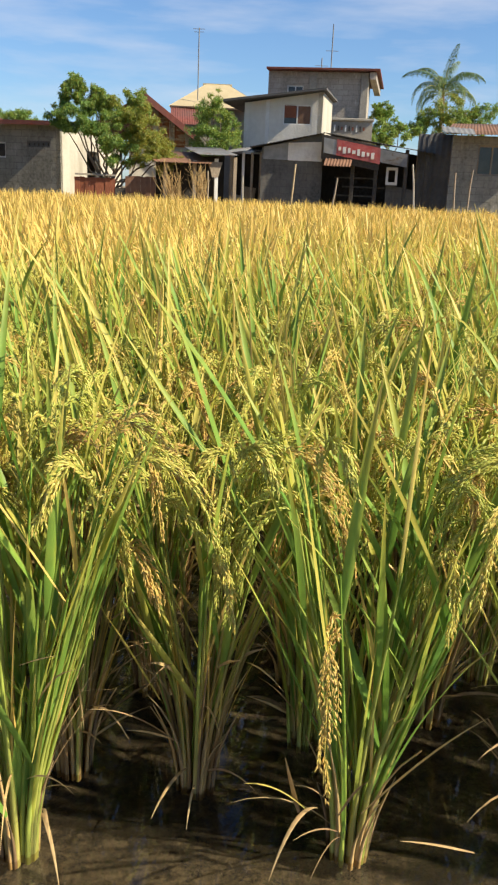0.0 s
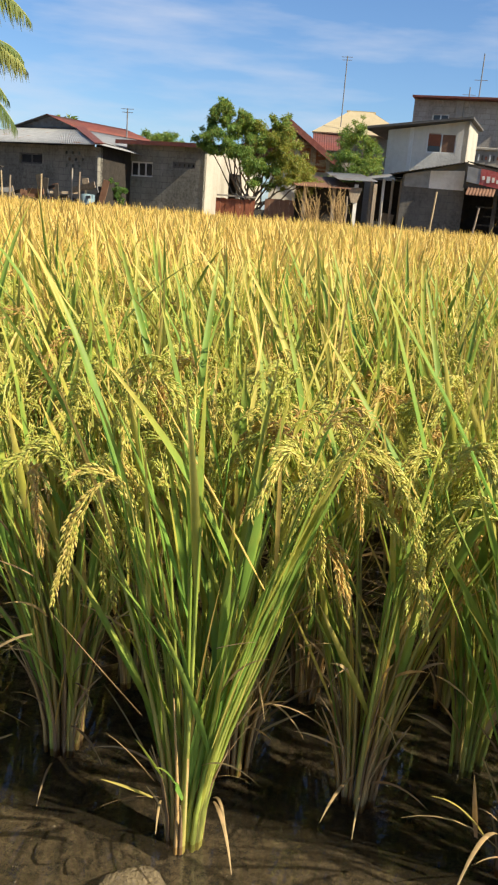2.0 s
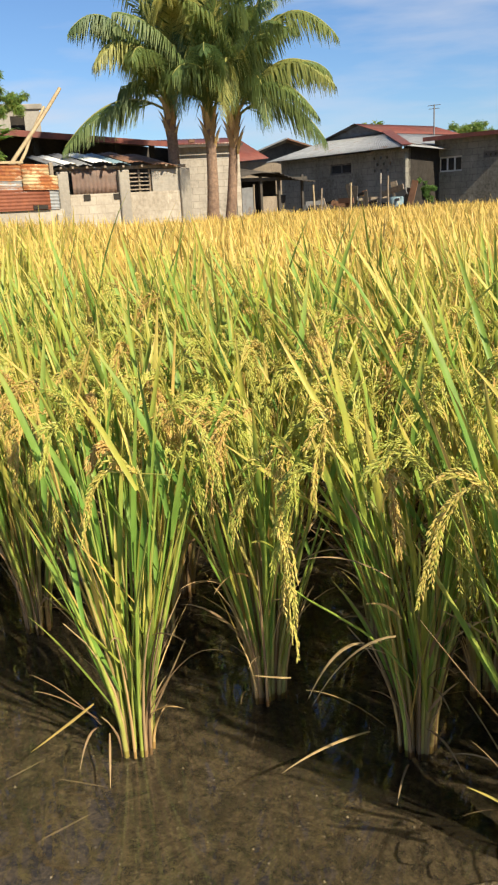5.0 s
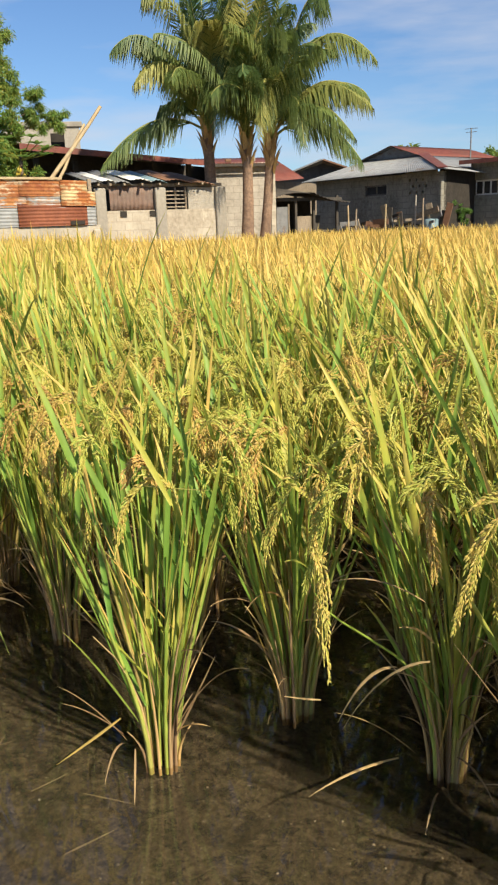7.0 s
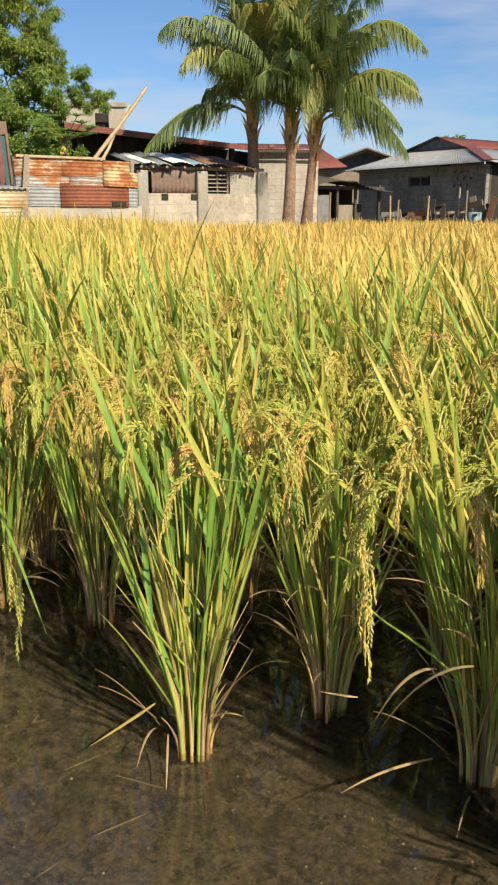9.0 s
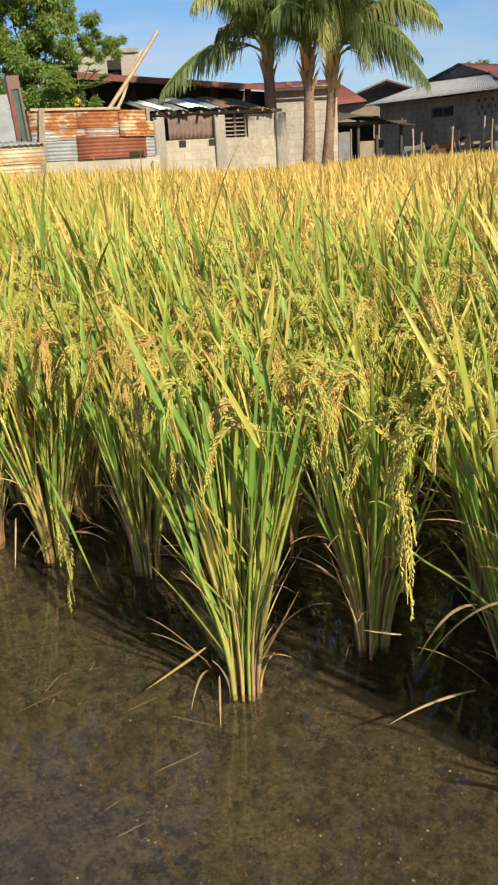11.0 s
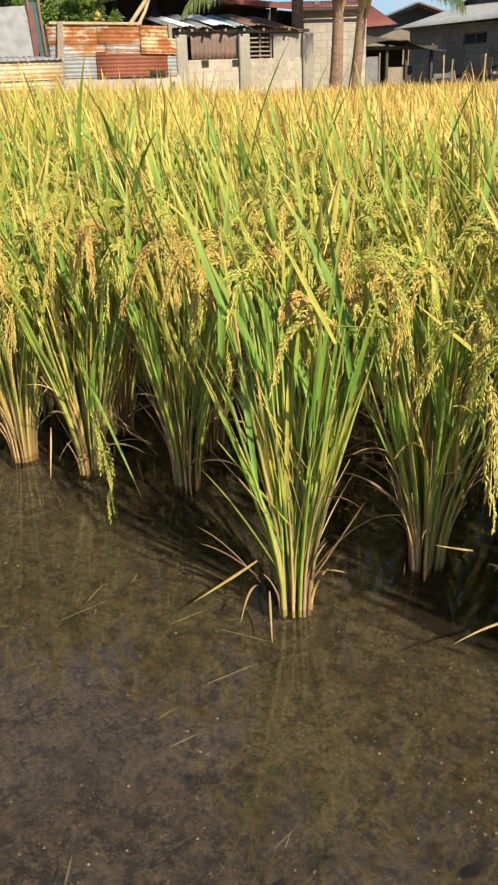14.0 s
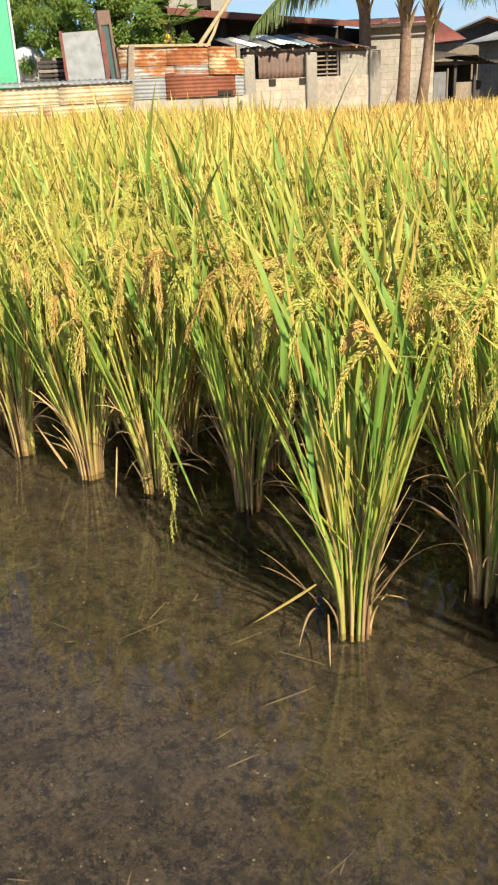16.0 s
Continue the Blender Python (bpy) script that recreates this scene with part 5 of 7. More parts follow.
for k, (a, b, mt, dz, up) in enumerate(cuts):
    a, b = F.x(a), F.x(b)
    part("roof_sheet", corrugated("roof_sheet", (a, -0.45, pt + 0.12 + dz), (b, -0.45, pt + 0.07 + dz), (b - 0.12, 1.7, pt + 0.14 + up), (a - 0.12, 1.7, pt + 0.17 + up), mt, 0.10, 0.012, sag=0.05, seed=k), shd)
    part("rafter_end", box_mesh("rafter_end", (0.05, 0.5, 0.05), WOOD), shd, at=Matrix.Translation(((a + b) / 2, -0.25, pt + 0.075)))

# tall dark shed behind with a long brown roof edge
F = Face(-48.6, 25.0, -38.4, 26.5)
ds = thing("long_shed", F.m, "long dark open shed with a red-brown roof edge", "shed")
h0, h1 = F.h(-48, 5.2), F.h(-38, 3.95)
# wall darkened in colour for the shade under the long roof
part("back_wall", wall_mesh("back_wall", F.len + 1.6, h0 + 0.07, 0.12, DARK_BROWN_SHADE, (), h1 - 0.02), ds, at=Matrix.Translation((-0.4, 1.4, 0)))
part("roof", corrugated("roof", (-0.5, -0.6, h0), (F.len + 0.3, -0.6, h1), (F.len + 0.3, 5, h1 + 0.25), (-0.5, 5, h0 + 0.25), ROOF_BROWN), ds)
part("fascia", slab_mesh("fascia", (-0.5, -0.62, h0 - 0.15), (F.len + 0.3, -0.62, h1 - 0.12), (F.len + 0.3, -0.62, h1 + 0.02), (-0.5, -0.62, h0 + 0.02), 0.03, ROOF_RED), ds)
for q in (0.02, 0.25, 0.5, 0.75, 0.98):
    part("post", box_mesh("post", (0.14, 0.14, h0 + (h1 - h0) * q), DARK_BROWN_SHADE), ds, at=Matrix.Translation((F.len * q, 0.2, (h0 + (h1 - h0) * q) / 2)))
F = Face(-50.4, 44.0, -45.6, 44.0)
ob_ = thing("old_building", F.m, "weathered concrete upper storey, unfinished", "building")
h0 = F.h(-48, 6.55)
part("wall", wall_mesh("wall", F.len, h0, 0.2, CONCRETE, [(F.len * 0.62, h0 - 1.1, F.len * 0.8, h0 - 0.4)]), ob_)
part("parapet", box_mesh("parapet", (F.len + 0.3, 0.4, 0.25), CONCRETE, 0.03), ob_, at=Matrix.Translation((F.len / 2, 0.1, h0)))
# near-black box paints the unlit room behind the opening
part("inside", box_mesh("inside", (F.len * 0.9, 0.1, 2.5), DARK), ob_, at=Matrix.Translation((F.len / 2, 1.2, h0 - 1.3)))

# fence of rusty sheets
F = Face(-52.6, 19.6, -45.0, 20.4)
fe = thing("sheet_fence", F.m, "patchwork fence of rusty corrugated sheets", "fence")
ft, fm, fb = F.h(-49, 3.32), F.h(-49, 1.62), F.h(-49, 0.28)
part("plinth", wall_mesh("plinth", F.len + 0.2, fb, 0.14, PLASTER), fe, "pale concrete plinth", at=Matrix.Translation((-0.1, 0.0, 0)))
def lying(name, x0, x1, z0, z1, y, mt, seed, slope=0.0, host=None):
    """A sheet with its waves one above another."""
    part(name, corrugated(name, (x0, y, z0), (x0, y, z1), (x1, y, z1 + slope), (x1, y, z0 + slope), mt, 0.076, 0.010, seed=seed), host or fe)
lying("sheet", -0.03, F.len * 0.50, fm - 0.05, ft - 0.34, -0.03, RUSTY, 1)
lying("sheet", F.len * 0.42, F.len * 0.74, fm - 0.05, ft - 0.36, -0.042, RUSTY, 2, -0.02)
lying("sheet", -0.05, F.len * 0.40, ft - 0.40, ft - 0.03, -0.055, RUST_DEEP, 3, -0.01)
lying("sheet", F.len * 0.36, F.len * 0.76, ft - 0.40, ft - 0.05, -0.065, RUST_DEEP, 4, -0.02)
lying("sheet", F.len * 0.70, F.len * 0.93, fm - 0.02, ft - 0.06, -0.085, RUST_ORANGE, 5, -0.02)
lying("sheet", F.len * 0.90, F.len * 1.0, fm - 0.02, ft - 0.30, -0.06, RUST_ORANGE, 9, -0.03)
part("top_rail", box_mesh("top_rail", (F.len * 0.72, 0.06, 0.05), BAMBOO), fe, at=Matrix.Translation((F.len * 0.36, -0.08, ft - 0.02)) @ Matrix.Rotation(0.008, 4, 'Y'))
lying("sheet", 0.06, F.len * 0.37, fb, fm + 0.02, -0.02, ZINC, 6)
lying("sheet", F.len * 0.34, F.len * 0.92, fb, fm + 0.03, -0.05, RUST_RED, 7)
lying("sheet", F.len * 0.90, F.len * 1.0, fb, fm, -0.02, ZINC, 8)
part("plank", slab_mesh("plank", (-0.05, -0.2, 0.3), (0.1, -0.2, 0.3), (0.28, -0.14, ft - 0.02), (0.16, -0.14, ft), 0.04, WOOD), fe, "grey plank leaning on the fence")
for q in (0.0, 0.33, 0.66, 0.97):
    part("post", box_mesh("post", (0.09, 0.09, ft - 0.03), WOOD, 0.01), fe, at=Matrix.Translation((F.len * q, 0.08, (ft - 0.03) / 2)))
part("post", box_mesh("post", (0.16, 0.12, ft * 0.42), PLASTER, 0.02), fe, at=Matrix.Translation((F.len * 0.985, -0.09, ft * 0.21)))
# dark plate painted as the shade of a gap
part("gap", box_mesh("gap", (0.34, 0.02, 0.09), DARK), fe, at=Matrix.Translation((F.len * 0.83, -0.07, fb + 0.06)))

# low stack of pale sheets and what leans behind it
F = Face(-62.5, 18.4, -52.1, 19.2)
ls = thing("low_sheet_fence", F.m, "low fence of pale rusting corrugated sheets", "fence")
lt = F.h(-56, 1.28)
for k, (a, b, z0, z1, mt) in enumerate([(0, F.len * 0.52, 0.0, lt - 0.30, RUST_TAN), (F.len * 0.42, F.len * 0.97, 0.0, lt - 0.32, RUST_TAN), (0, F.len * 0.6, lt - 0.36, lt - 0.02, RUST_TAN),
                                        (F.len * 0.55, F.len, lt - 0.36, lt, RUST_TAN)]):
    lying("sheet", a, b, z0, z1, -0.03 - 0.015 * k, mt, 20 + k, 0.02, ls)
part("top_sheet", corrugated("top_sheet", (-0.2, -0.15, lt), (F.len + 0.1, -0.15, lt + 0.03), (F.len + 0.1, 0.75, lt + 0.12), (-0.2, 0.75, lt + 0.10), ZINC, 0.12, 0.012), ls, "grey zinc sheet laid on top")
for q in (0.02, 0.5, 0.98):
    part("post", box_mesh("post", (0.09, 0.09, lt), WOOD, 0.01), ls, at=Matrix.Translation((F.len * q, 0.3, lt / 2)))
F = Face(-55.75, 20.0, -53.3, 20.0)
lp = thing("leaning_sheet", F.m, "tall pale zinc sheet leaning in a brown frame", "sheet")
h0 = F.h(-54.5, 4.35)
part("sheet", slab_mesh("sheet", (0, 0, 0), (F.len, 0, 0), (F.len - 0.12, 0.3, h0), (-0.08, 0.3, h0 - 0.03), 0.02, ZINC), lp)
part("frame_edge", slab_mesh("frame_edge", (F.len - 0.02, -0.03, 0), (F.len + 0.09, -0.03, 0), (F.len - 0.03, 0.27, h0), (F.len - 0.14, 0.27, h0), 0.04, ROOF_RED), lp, "red-brown frame edge")
part("frame_edge", slab_mesh("frame_edge", (-0.06, -0.03, 0), (0, -0.03, 0), (-0.08, 0.27, h0), (-0.14, 0.27, h0), 0.04, ROOF_RED), lp)
F = Face(-53.3, 20.3, -52.55, 20.5)
gd = thing("old_door", F.m, "old teal door panel in a red-brown frame, set upright", "door")
h0 = F.h(-52.9, 5.3)
tilt = Matrix.Rotation(math.radians(-4), 4, 'Y')
part("door_frame", wall_mesh("door_frame", F.len, h0, 0.08, BROWN_SHEET, [(0.06, 0.3, F.len - 0.06, h0 * 0.9)]), gd, at=tilt)
part("door_panel", box_mesh("door_panel", (F.len - 0.14, 0.04, h0 * 0.9 - 0.34), TEAL, 0.01), gd, "dull teal panel", at=tilt @ Matrix.Translation((F.len / 2, 0.05, h0 * 0.45 + 0.15)))
F = Face(-57.6, 20.6, -55.6, 20.6)
bf = thing("slat_screen", F.m, "dark screen of old bamboo slats", "screen")
h0 = F.h(-56.5, 2.9)
# shade behind the slats, as a near-black sheet
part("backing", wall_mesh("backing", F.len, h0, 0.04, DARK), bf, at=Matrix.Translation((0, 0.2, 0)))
for i in range(18):
    part("slat", box_mesh("slat", (F.len, 0.03, 0.06), DARK_BROWN_SHADE if i % 3 else WOOD, 0.006), bf, at=Matrix.Translation((F.len / 2, 0, 0.25 + i * (h0 - 0.3) / 17.5)))
for q in (0.03, 0.5, 0.97):
    part("post", box_mesh("post", (0.07, 0.05, h0), WOOD), bf, at=Matrix.Translation((F.len * q, 0.045, h0 / 2)))
F = Face(-67.0, 21.0, -58.8, 21.0)
gh = thing("painted_house", F.m, "white house with a bright green corner", "house")
part("wall", wall_mesh("wall", F.len, 3.4, 0.15, WHITE), gh)
part("corner_strip", box_mesh("corner_strip", (0.46, 0.05, 3.4), GREEN_PAINT, 0.01), gh, "bright green painted strip", at=Matrix.Translation((F.len - 0.23, -0.03, 1.7)))
part("pipe", box_mesh("pipe", (0.05, 0.05, 3.2), FRAME, 0.01), gh, at=Matrix.Translation((F.len - 0.02, -0.09, 1.6)))
part("side_wall", wall_mesh("side_wall", 3.0, 3.4, 0.15, WHITE), gh, at=Matrix.Translation((F.len, 0, 0)) @ Matrix.Rotation(math.radians(90), 4, 'Z'))
F = Face(-58.6, 26.0, -57.5, 26.0)
wt_ = thing("white_tank", F.m, "white plastic water tank on a stand", "tank")
bu = Buf()
zs_ = np.array([1.55, 1.6, 1.7, 2.3, 2.42, 2.5])
v, f, s = tube(np.stack([np.zeros(6) + 0.25, np.zeros(6) + 0.2, zs_], 1), np.array([0.02, 0.38, 0.42, 0.42, 0.34, 0.05]), 14)
bu.add(v, f, s, 0)
part("tank", bu.mesh("tank", TARP), wt_)
part("stand", box_mesh("stand", (0.8, 0.7, 1.6), WOOD), wt_, at=Matrix.Translation((0.25, 0.2, 0.8)))

# leaning bamboo poles
for da, db, r in ((0.0, 0.0, 0.05), (0.55, -1.1, 0.04)):
    post_between("bamboo_pole", spot(-47.8 + da, 20.9, 3.0), spot(-44.2 + db, 21.6, 7.45 + db * 0.9), r, BAMBOO, "dry bamboo pole leaning over the fence", "pole", "leaning bamboo poles")

# ---- houses ahead of the first view ----
F = Face(-2.55, 26.6, 1.45, 26.6)
lo = thing("low_house", F.m, "low grey block house patched with pale tarpaulin", "house")
hl, hr = F.h(-2.5, 2.72), F.h(1.3, 3.7)
wl_ = F.h(0, 2.1)
part("front_wall", wall_mesh("front_wall", F.len, wl_, 0.15, BLOCK_DARK), lo)
part("side_wall", wall_mesh("side_wall", 5, wl_, 0.15, BLOCK_DARK), lo, at=Matrix.Translation((0.15, 0.15, 0)) @ Matrix.Rotation(math.radians(90), 4, 'Z'))
part("side_wall", wall_mesh("side_wall", 5, hr - 0.06, 0.15, BLOCK_DARK), lo, at=Matrix.Translation((F.len, 0.15, 0)) @ Matrix.Rotation(math.radians(90), 4, 'Z'))
part("tarpaulin", wall_mesh("tarpaulin", F.len * 0.42, 0.36, 0.03, ZINC, (), 0.50), lo, "pale grey tarpaulin", at=Matrix.Translation((0.06, -0.04, wl_ - 0.05)))
part("tarpaulin", wall_mesh("tarpaulin", F.len * 0.55, 0.50, 0.03, TARP, (), 0.56), lo, "white tarpaulin", at=Matrix.Translation((F.len * 0.43, -0.05, wl_ - 0.06)))
part("gable_board", wall_mesh("gable_board", F.len, hl - wl_, 0.04, ZINC_DARK, (), hr - wl_), lo, at=Matrix.Translation((0, 0.05, wl_)))
part("roof", corrugated("roof", (-0.35, -0.4, hl - 0.02), (F.len, -0.4, hr), (F.len, 6, hr), (-0.35, 6, hl - 0.02), ROOF_DARK), lo, "dark weathered sheet roof")
G = Face(1.45, 26.6, 8.2, 26.4)
le = thing("store_lean_to", G.m, "dark open lean-to with a red painted board", "shed")
g0, g1 = G.h(1.5, 3.72), G.h(8.0, 2.65)
# shade under the lean-to roof is put into this wall's colour
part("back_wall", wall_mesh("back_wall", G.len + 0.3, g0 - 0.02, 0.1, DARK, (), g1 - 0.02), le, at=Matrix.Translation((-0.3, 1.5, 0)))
part("roof", corrugated("roof", (0, -0.45, g0), (G.len + 0.2, -0.45, g1), (G.len + 0.2, 4, g1 + 0.25), (0, 4, g0 + 0.1), ROOF_DARK), le, "dark weathered sheet roof")
sl = (g1 - g0) / G.len
part("fascia_board", slab_mesh("fascia_board", (0, -0.44, g0 - 0.75), (G.len * 0.55, -0.44, g0 - 0.75 + sl * G.len * 0.55), (G.len * 0.55, -0.44, g0 - 0.06 + sl * G.len * 0.55),
                               (0, -0.44, g0 - 0.06), 0.03, DARK_BROWN_SHADE), le, "dark brown board")
def along_eave(name, a, b, drop, deep, y, mt, host, label=""):
    """A board that follows the slope of the eave from the bearing a to b."""
    xa, xb = G.x(a), G.x(b)
    za, zb = g0 + sl * xa - drop, g0 + sl * xb - drop
    return part(name, slab_mesh(name, (xa, y, za - deep), (xb, y, zb - deep), (xb, y, zb), (xa, y, za), 0.02, mt), host, label)


along_eave("grey_board", 1.6, 2.42, 0.14, 0.42, -0.49, ZINC, le, "pale grey board")
along_eave("grey_board", 5.2, 6.9, 0.14, 0.36, -0.49, ZINC_DARK, le, "dull dark grey board")
sign = along_eave("banner", 2.42, 5.2, 0.12, 0.44, -0.50, FADED_RED, le, "dull red banner with worn pale lettering")
for i in range(8):
    q = 2.62 + i * 0.30
    xq = G.x(q)
    part("letter_bar", box_mesh("letter_bar", (0.075 + 0.02 * (i % 2), 0.012, 0.10 + 0.04 * (i * 2 % 3)), TARP), sign, at=Matrix.Translation((xq, -0.525, g0 + sl * xq - 0.36 - 0.02 * (i % 2))))
ax0, ax1 = G.x(1.75), G.x(3.45)
part("awning", corrugated("awning", (ax0, -0.95, G.h(2.5, 1.68)), (ax1, -0.95, G.h(2.5, 1.66)), (ax1, -0.3, G.h(2.5, 2.35)), (ax0, -0.3, G.h(2.5, 2.35)), ROOF_BROWN, 0.09, 0.014, seed=12), le, "small rusty sheet awning")
part("awning_back", box_mesh("awning_back", (ax1 - ax0 + 0.3, 0.03, 0.34), WOOD), le, "weathered grey board", at=Matrix.Translation(((ax0 + ax1) / 2 + 0.1, -0.27, G.h(2.5, 2.55))))
for q in (0.30, 0.52, 0.8, 0.99):
    part("post", box_mesh("post", (0.11, 0.11, g0 + sl * G.len * q), DARK_BROWN_SHADE, 0.01), le, at=Matrix.Translation((G.len * q, -0.2, (g0 + sl * G.len * q) / 2)))
part("side_panel", wall_mesh("side_panel", G.len * 0.35, 1.2, 0.05, BLOCK_DARK, (), 1.0), le, at=Matrix.Translation((G.len * 0.62, 0.1, 0)))
part("white_window", wall_mesh("white_window", 0.34, 0.5, 0.05, FRAME, [(0.07, 0.08, 0.27, 0.42)]), le, "white window frame", at=Matrix.Translation((G.x(5.6), -0.1, G.h(5.7, 0.7))))
for i in range(5):
    part("shelf_rail", box_mesh("shelf_rail", (1.3, 0.04, 0.05), DARK_BROWN_SHADE), le, at=Matrix.Translation((G.x(3.6) + 0.25 * (i % 2), 0.3, 0.3 + i * 0.26)))

F = Face(-4.55, 27.0, -2.5, 26.9)
nk = thing("dark_lean_to", F.m, "dark cluttered lean-to between the houses", "shed")
hk = F.h(-3.5, 2.35)
# back and side panels coloured near-black for the shade between the houses
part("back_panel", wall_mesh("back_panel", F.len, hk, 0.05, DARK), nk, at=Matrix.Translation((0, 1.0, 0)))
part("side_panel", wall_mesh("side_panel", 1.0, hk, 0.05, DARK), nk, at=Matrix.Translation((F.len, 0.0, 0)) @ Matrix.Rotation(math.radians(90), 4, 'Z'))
part("roof", corrugated("roof", (-0.25, -0.35, hk - 0.1), (F.len + 0.1, -0.35, hk + 0.05), (F.len + 0.1, 1.2, hk + 0.22), (-0.25, 1.2, hk + 0.1), ZINC_DARK, sag=0.05, seed=8), nk)
for q, mt in ((0.04, WOOD), (0.42, FRAME), (0.7, WOOD), (0.97, WOOD)):
    part("post", box_mesh("post", (0.08, 0.08, hk), mt, 0.01), nk, at=Matrix.Translation((F.len * q, -0.1, hk / 2)))
for q, w, z, mt in ((0.2, 0.5, 0.7, ZINC_DARK), (0.55, 0.4, 0.95, WOOD), (0.8, 0.35, 0.6, ROOF_BROWN)):
    part("panel", box_mesh("panel", (w, 0.04, z), mt), nk, at=Matrix.Translation((F.len * q, 0.25, z / 2)) @ Matrix.Rotation(0.12, 4, 'Y'))

F = Face(-3.8, 29.8, 1.2, 29.4)
tw = thing("pale_house", F.m, "pale two-storey house with a sloping roof edge", "house")
h0, h1 = F.h(-3.7, 5.35), F.h(1.2, 6.15)
wx0, wx1, wz0, wz1 = F.x(-1.32), F.x(0.5), F.h(-0.4, 4.15), F.h(-0.4, 5.35)
part("front_wall", wall_mesh("front_wall", F.len, h0, 0.15, PALE, [(wx0, wz0, wx1, wz1)], h1), tw)
win = part("window", wall_mesh("window", wx1 - wx0, wz1 - wz0, 0.06, FRAME, [(0.04, 0.04, (wx1 - wx0) / 2 - 0.02, wz1 - wz0 - 0.04), ((wx1 - wx0) / 2 + 0.02, 0.04, wx1 - wx0 - 0.04, wz1 - wz0 - 0.04)]),
           tw, at=Matrix.Translation((wx0, 0.03, wz0)))
part("pane", box_mesh("pane", ((wx1 - wx0) / 2 - 0.05, 0.02, wz1 - wz0 - 0.08), GLASS), win, at=Matrix.Translation(((wx1 - wx0) * 0.25, 0.03, (wz1 - wz0) / 2)))
part("board", box_mesh("board", ((wx1 - wx0) / 2 - 0.05, 0.03, wz1 - wz0 - 0.08), ROOF_BROWN), win, "brown board in the window", at=Matrix.Translation(((wx1 - wx0) * 0.75, 0.025, (wz1 - wz0) / 2)))
part("curtain", box_mesh("curtain", ((wx1 - wx0) / 2 - 0.08, 0.02, 0.4), RUST_RED), win, "dull red cloth", at=Matrix.Translation(((wx1 - wx0) * 0.25, 0.01, wz1 - wz0 - 0.2)))
part("corner_strip", wall_mesh("corner_strip", 0.12, h0 + 0.1, 0.05, FRAME), tw, at=Matrix.Translation((F.x(-2.42), -0.05, 0)))
part("side_wall", wall_mesh("side_wall", 3.0, h1, 0.15, WHITE), tw, "white painted side wall", at=Matrix.Translation((F.len, 0, 0)) @ Matrix.Rotation(math.radians(90), 4, 'Z'))
part("side_wall", wall_mesh("side_wall", 4.0, h0, 0.15, PALE), tw, at=Matrix.Translation((0.15, 0.15, 0)) @ Matrix.Rotation(math.radians(90), 4, 'Z'))
part("roof", slab_mesh("roof", (-0.7, -0.5, h0 - 0.03), (F.len + 0.15, -0.5, h1 + 0.02), (F.len + 0.15, 3.2, h1 + 0.02), (-0.7, 3.2, h0 - 0.03), 0.07, ROOF_DARK), tw, "dark sheet roof")

F = Face(-2.4, 36.0, 3.95, 35.6)
cb = thing("concrete_building", F.m, "bare concrete block building of three storeys", "building")
h0 = F.h(0, 7.3)
wx0, wx1, wz0, wz1 = F.x(-1.2), F.x(-0.15), F.h(-0.6, 5.95), F.h(-0.6, 6.5)
part("front_wall", wall_mesh("front_wall", F.len, h0, 0.2, BLOCK_PALE, [(wx0, wz0, wx1, wz1)]), cb)
window(cb, wx0, wz0, wx1, wz1, 1)
part("column", box_mesh("column", (0.3, 0.1, h0), CONCRETE, 0.02), cb, at=Matrix.Translation((F.len * 0.45, -0.05, h0 / 2)))
part("column", box_mesh("column", (0.3, 0.1, h0), CONCRETE, 0.02), cb, at=Matrix.Translation((F.len - 0.15, -0.05, h0 / 2)))
part("side_wall", wall_mesh("side_wall", 5.0, h0, 0.2, BLOCK_PALE), cb, at=Matrix.Translation((F.len, 0, 0)) @ Matrix.Rotation(math.radians(92), 4, 'Z'))
part("roof", box_mesh("roof", (F.len + 0.45, 5.8, 0.07), ROOF_RED), cb, at=Matrix.Translation((F.len / 2 + 0.2, 2.4, h0 + 0.06)))
part("eave", box_mesh("eave", (0.25, 5.6, 0.26), BLOCK_PALE), cb, at=Matrix.Translation((F.len + 0.16, 2.5, h0 - 0.14)))
G = Face(1.75, 34.5, 4.4, 34.5)
an = thing("annexe", G.m, "grey annexe with a red lettered band", "building")
part("wall", wall_mesh("wall", G.len, G.h(3, 4.5), 0.15, CONCRETE), an)
for i in range(9):
    part("letter_bar", box_mesh("letter_bar", (0.06, 0.02, 0.24 - 0.06 * (i % 3)), (FRAME, DARK_BROWN_SHADE, RUST_RED)[i % 3]), an, at=Matrix.Translation((0.15 + i * 0.14, -0.02, G.h(3, 4.05))))
part("coping", box_mesh("coping", (G.len + 0.1, 0.3, 0.1), CONCRETE, 0.02), an, at=Matrix.Translation((G.len / 2, 0.05, G.h(3, 4.5) + 0.05)))

F = Face(7.5, 26.5, 9.6, 26.3)
cs = thing("sheet_screen", F.m, "upright dark corrugated sheets, smoke-stained", "fence")
for i in range(3):
    x0 = F.len / 3 * i
    part("sheet", corrugated("sheet", (x0, 0.02 * i, 0), (x0 + F.len / 3 + 0.05, 0.02 * i, 0), (x0 + F.len / 3 + 0.05, 0.02 * i, F.h(8, 3.85) + 0.06 * (i % 2)), (x0, 0.02 * i, F.h(8, 3.9)), ROOF_DARK, 0.14, seed=i), cs)
for i in range(2):
    part("post", box_mesh("post", (0.09, 0.09, F.h(8, 3.8)), WOOD), cs, at=Matrix.Translation((F.len * i, 0.12, F.h(8, 3.8) / 2)))
F = Face(9.6, 26.0, 16.5, 26.5)
rh = thing("end_house", F.m, "grey rendered house with a brown roof", "house")
h0 = F.h(10.5, 3.85)
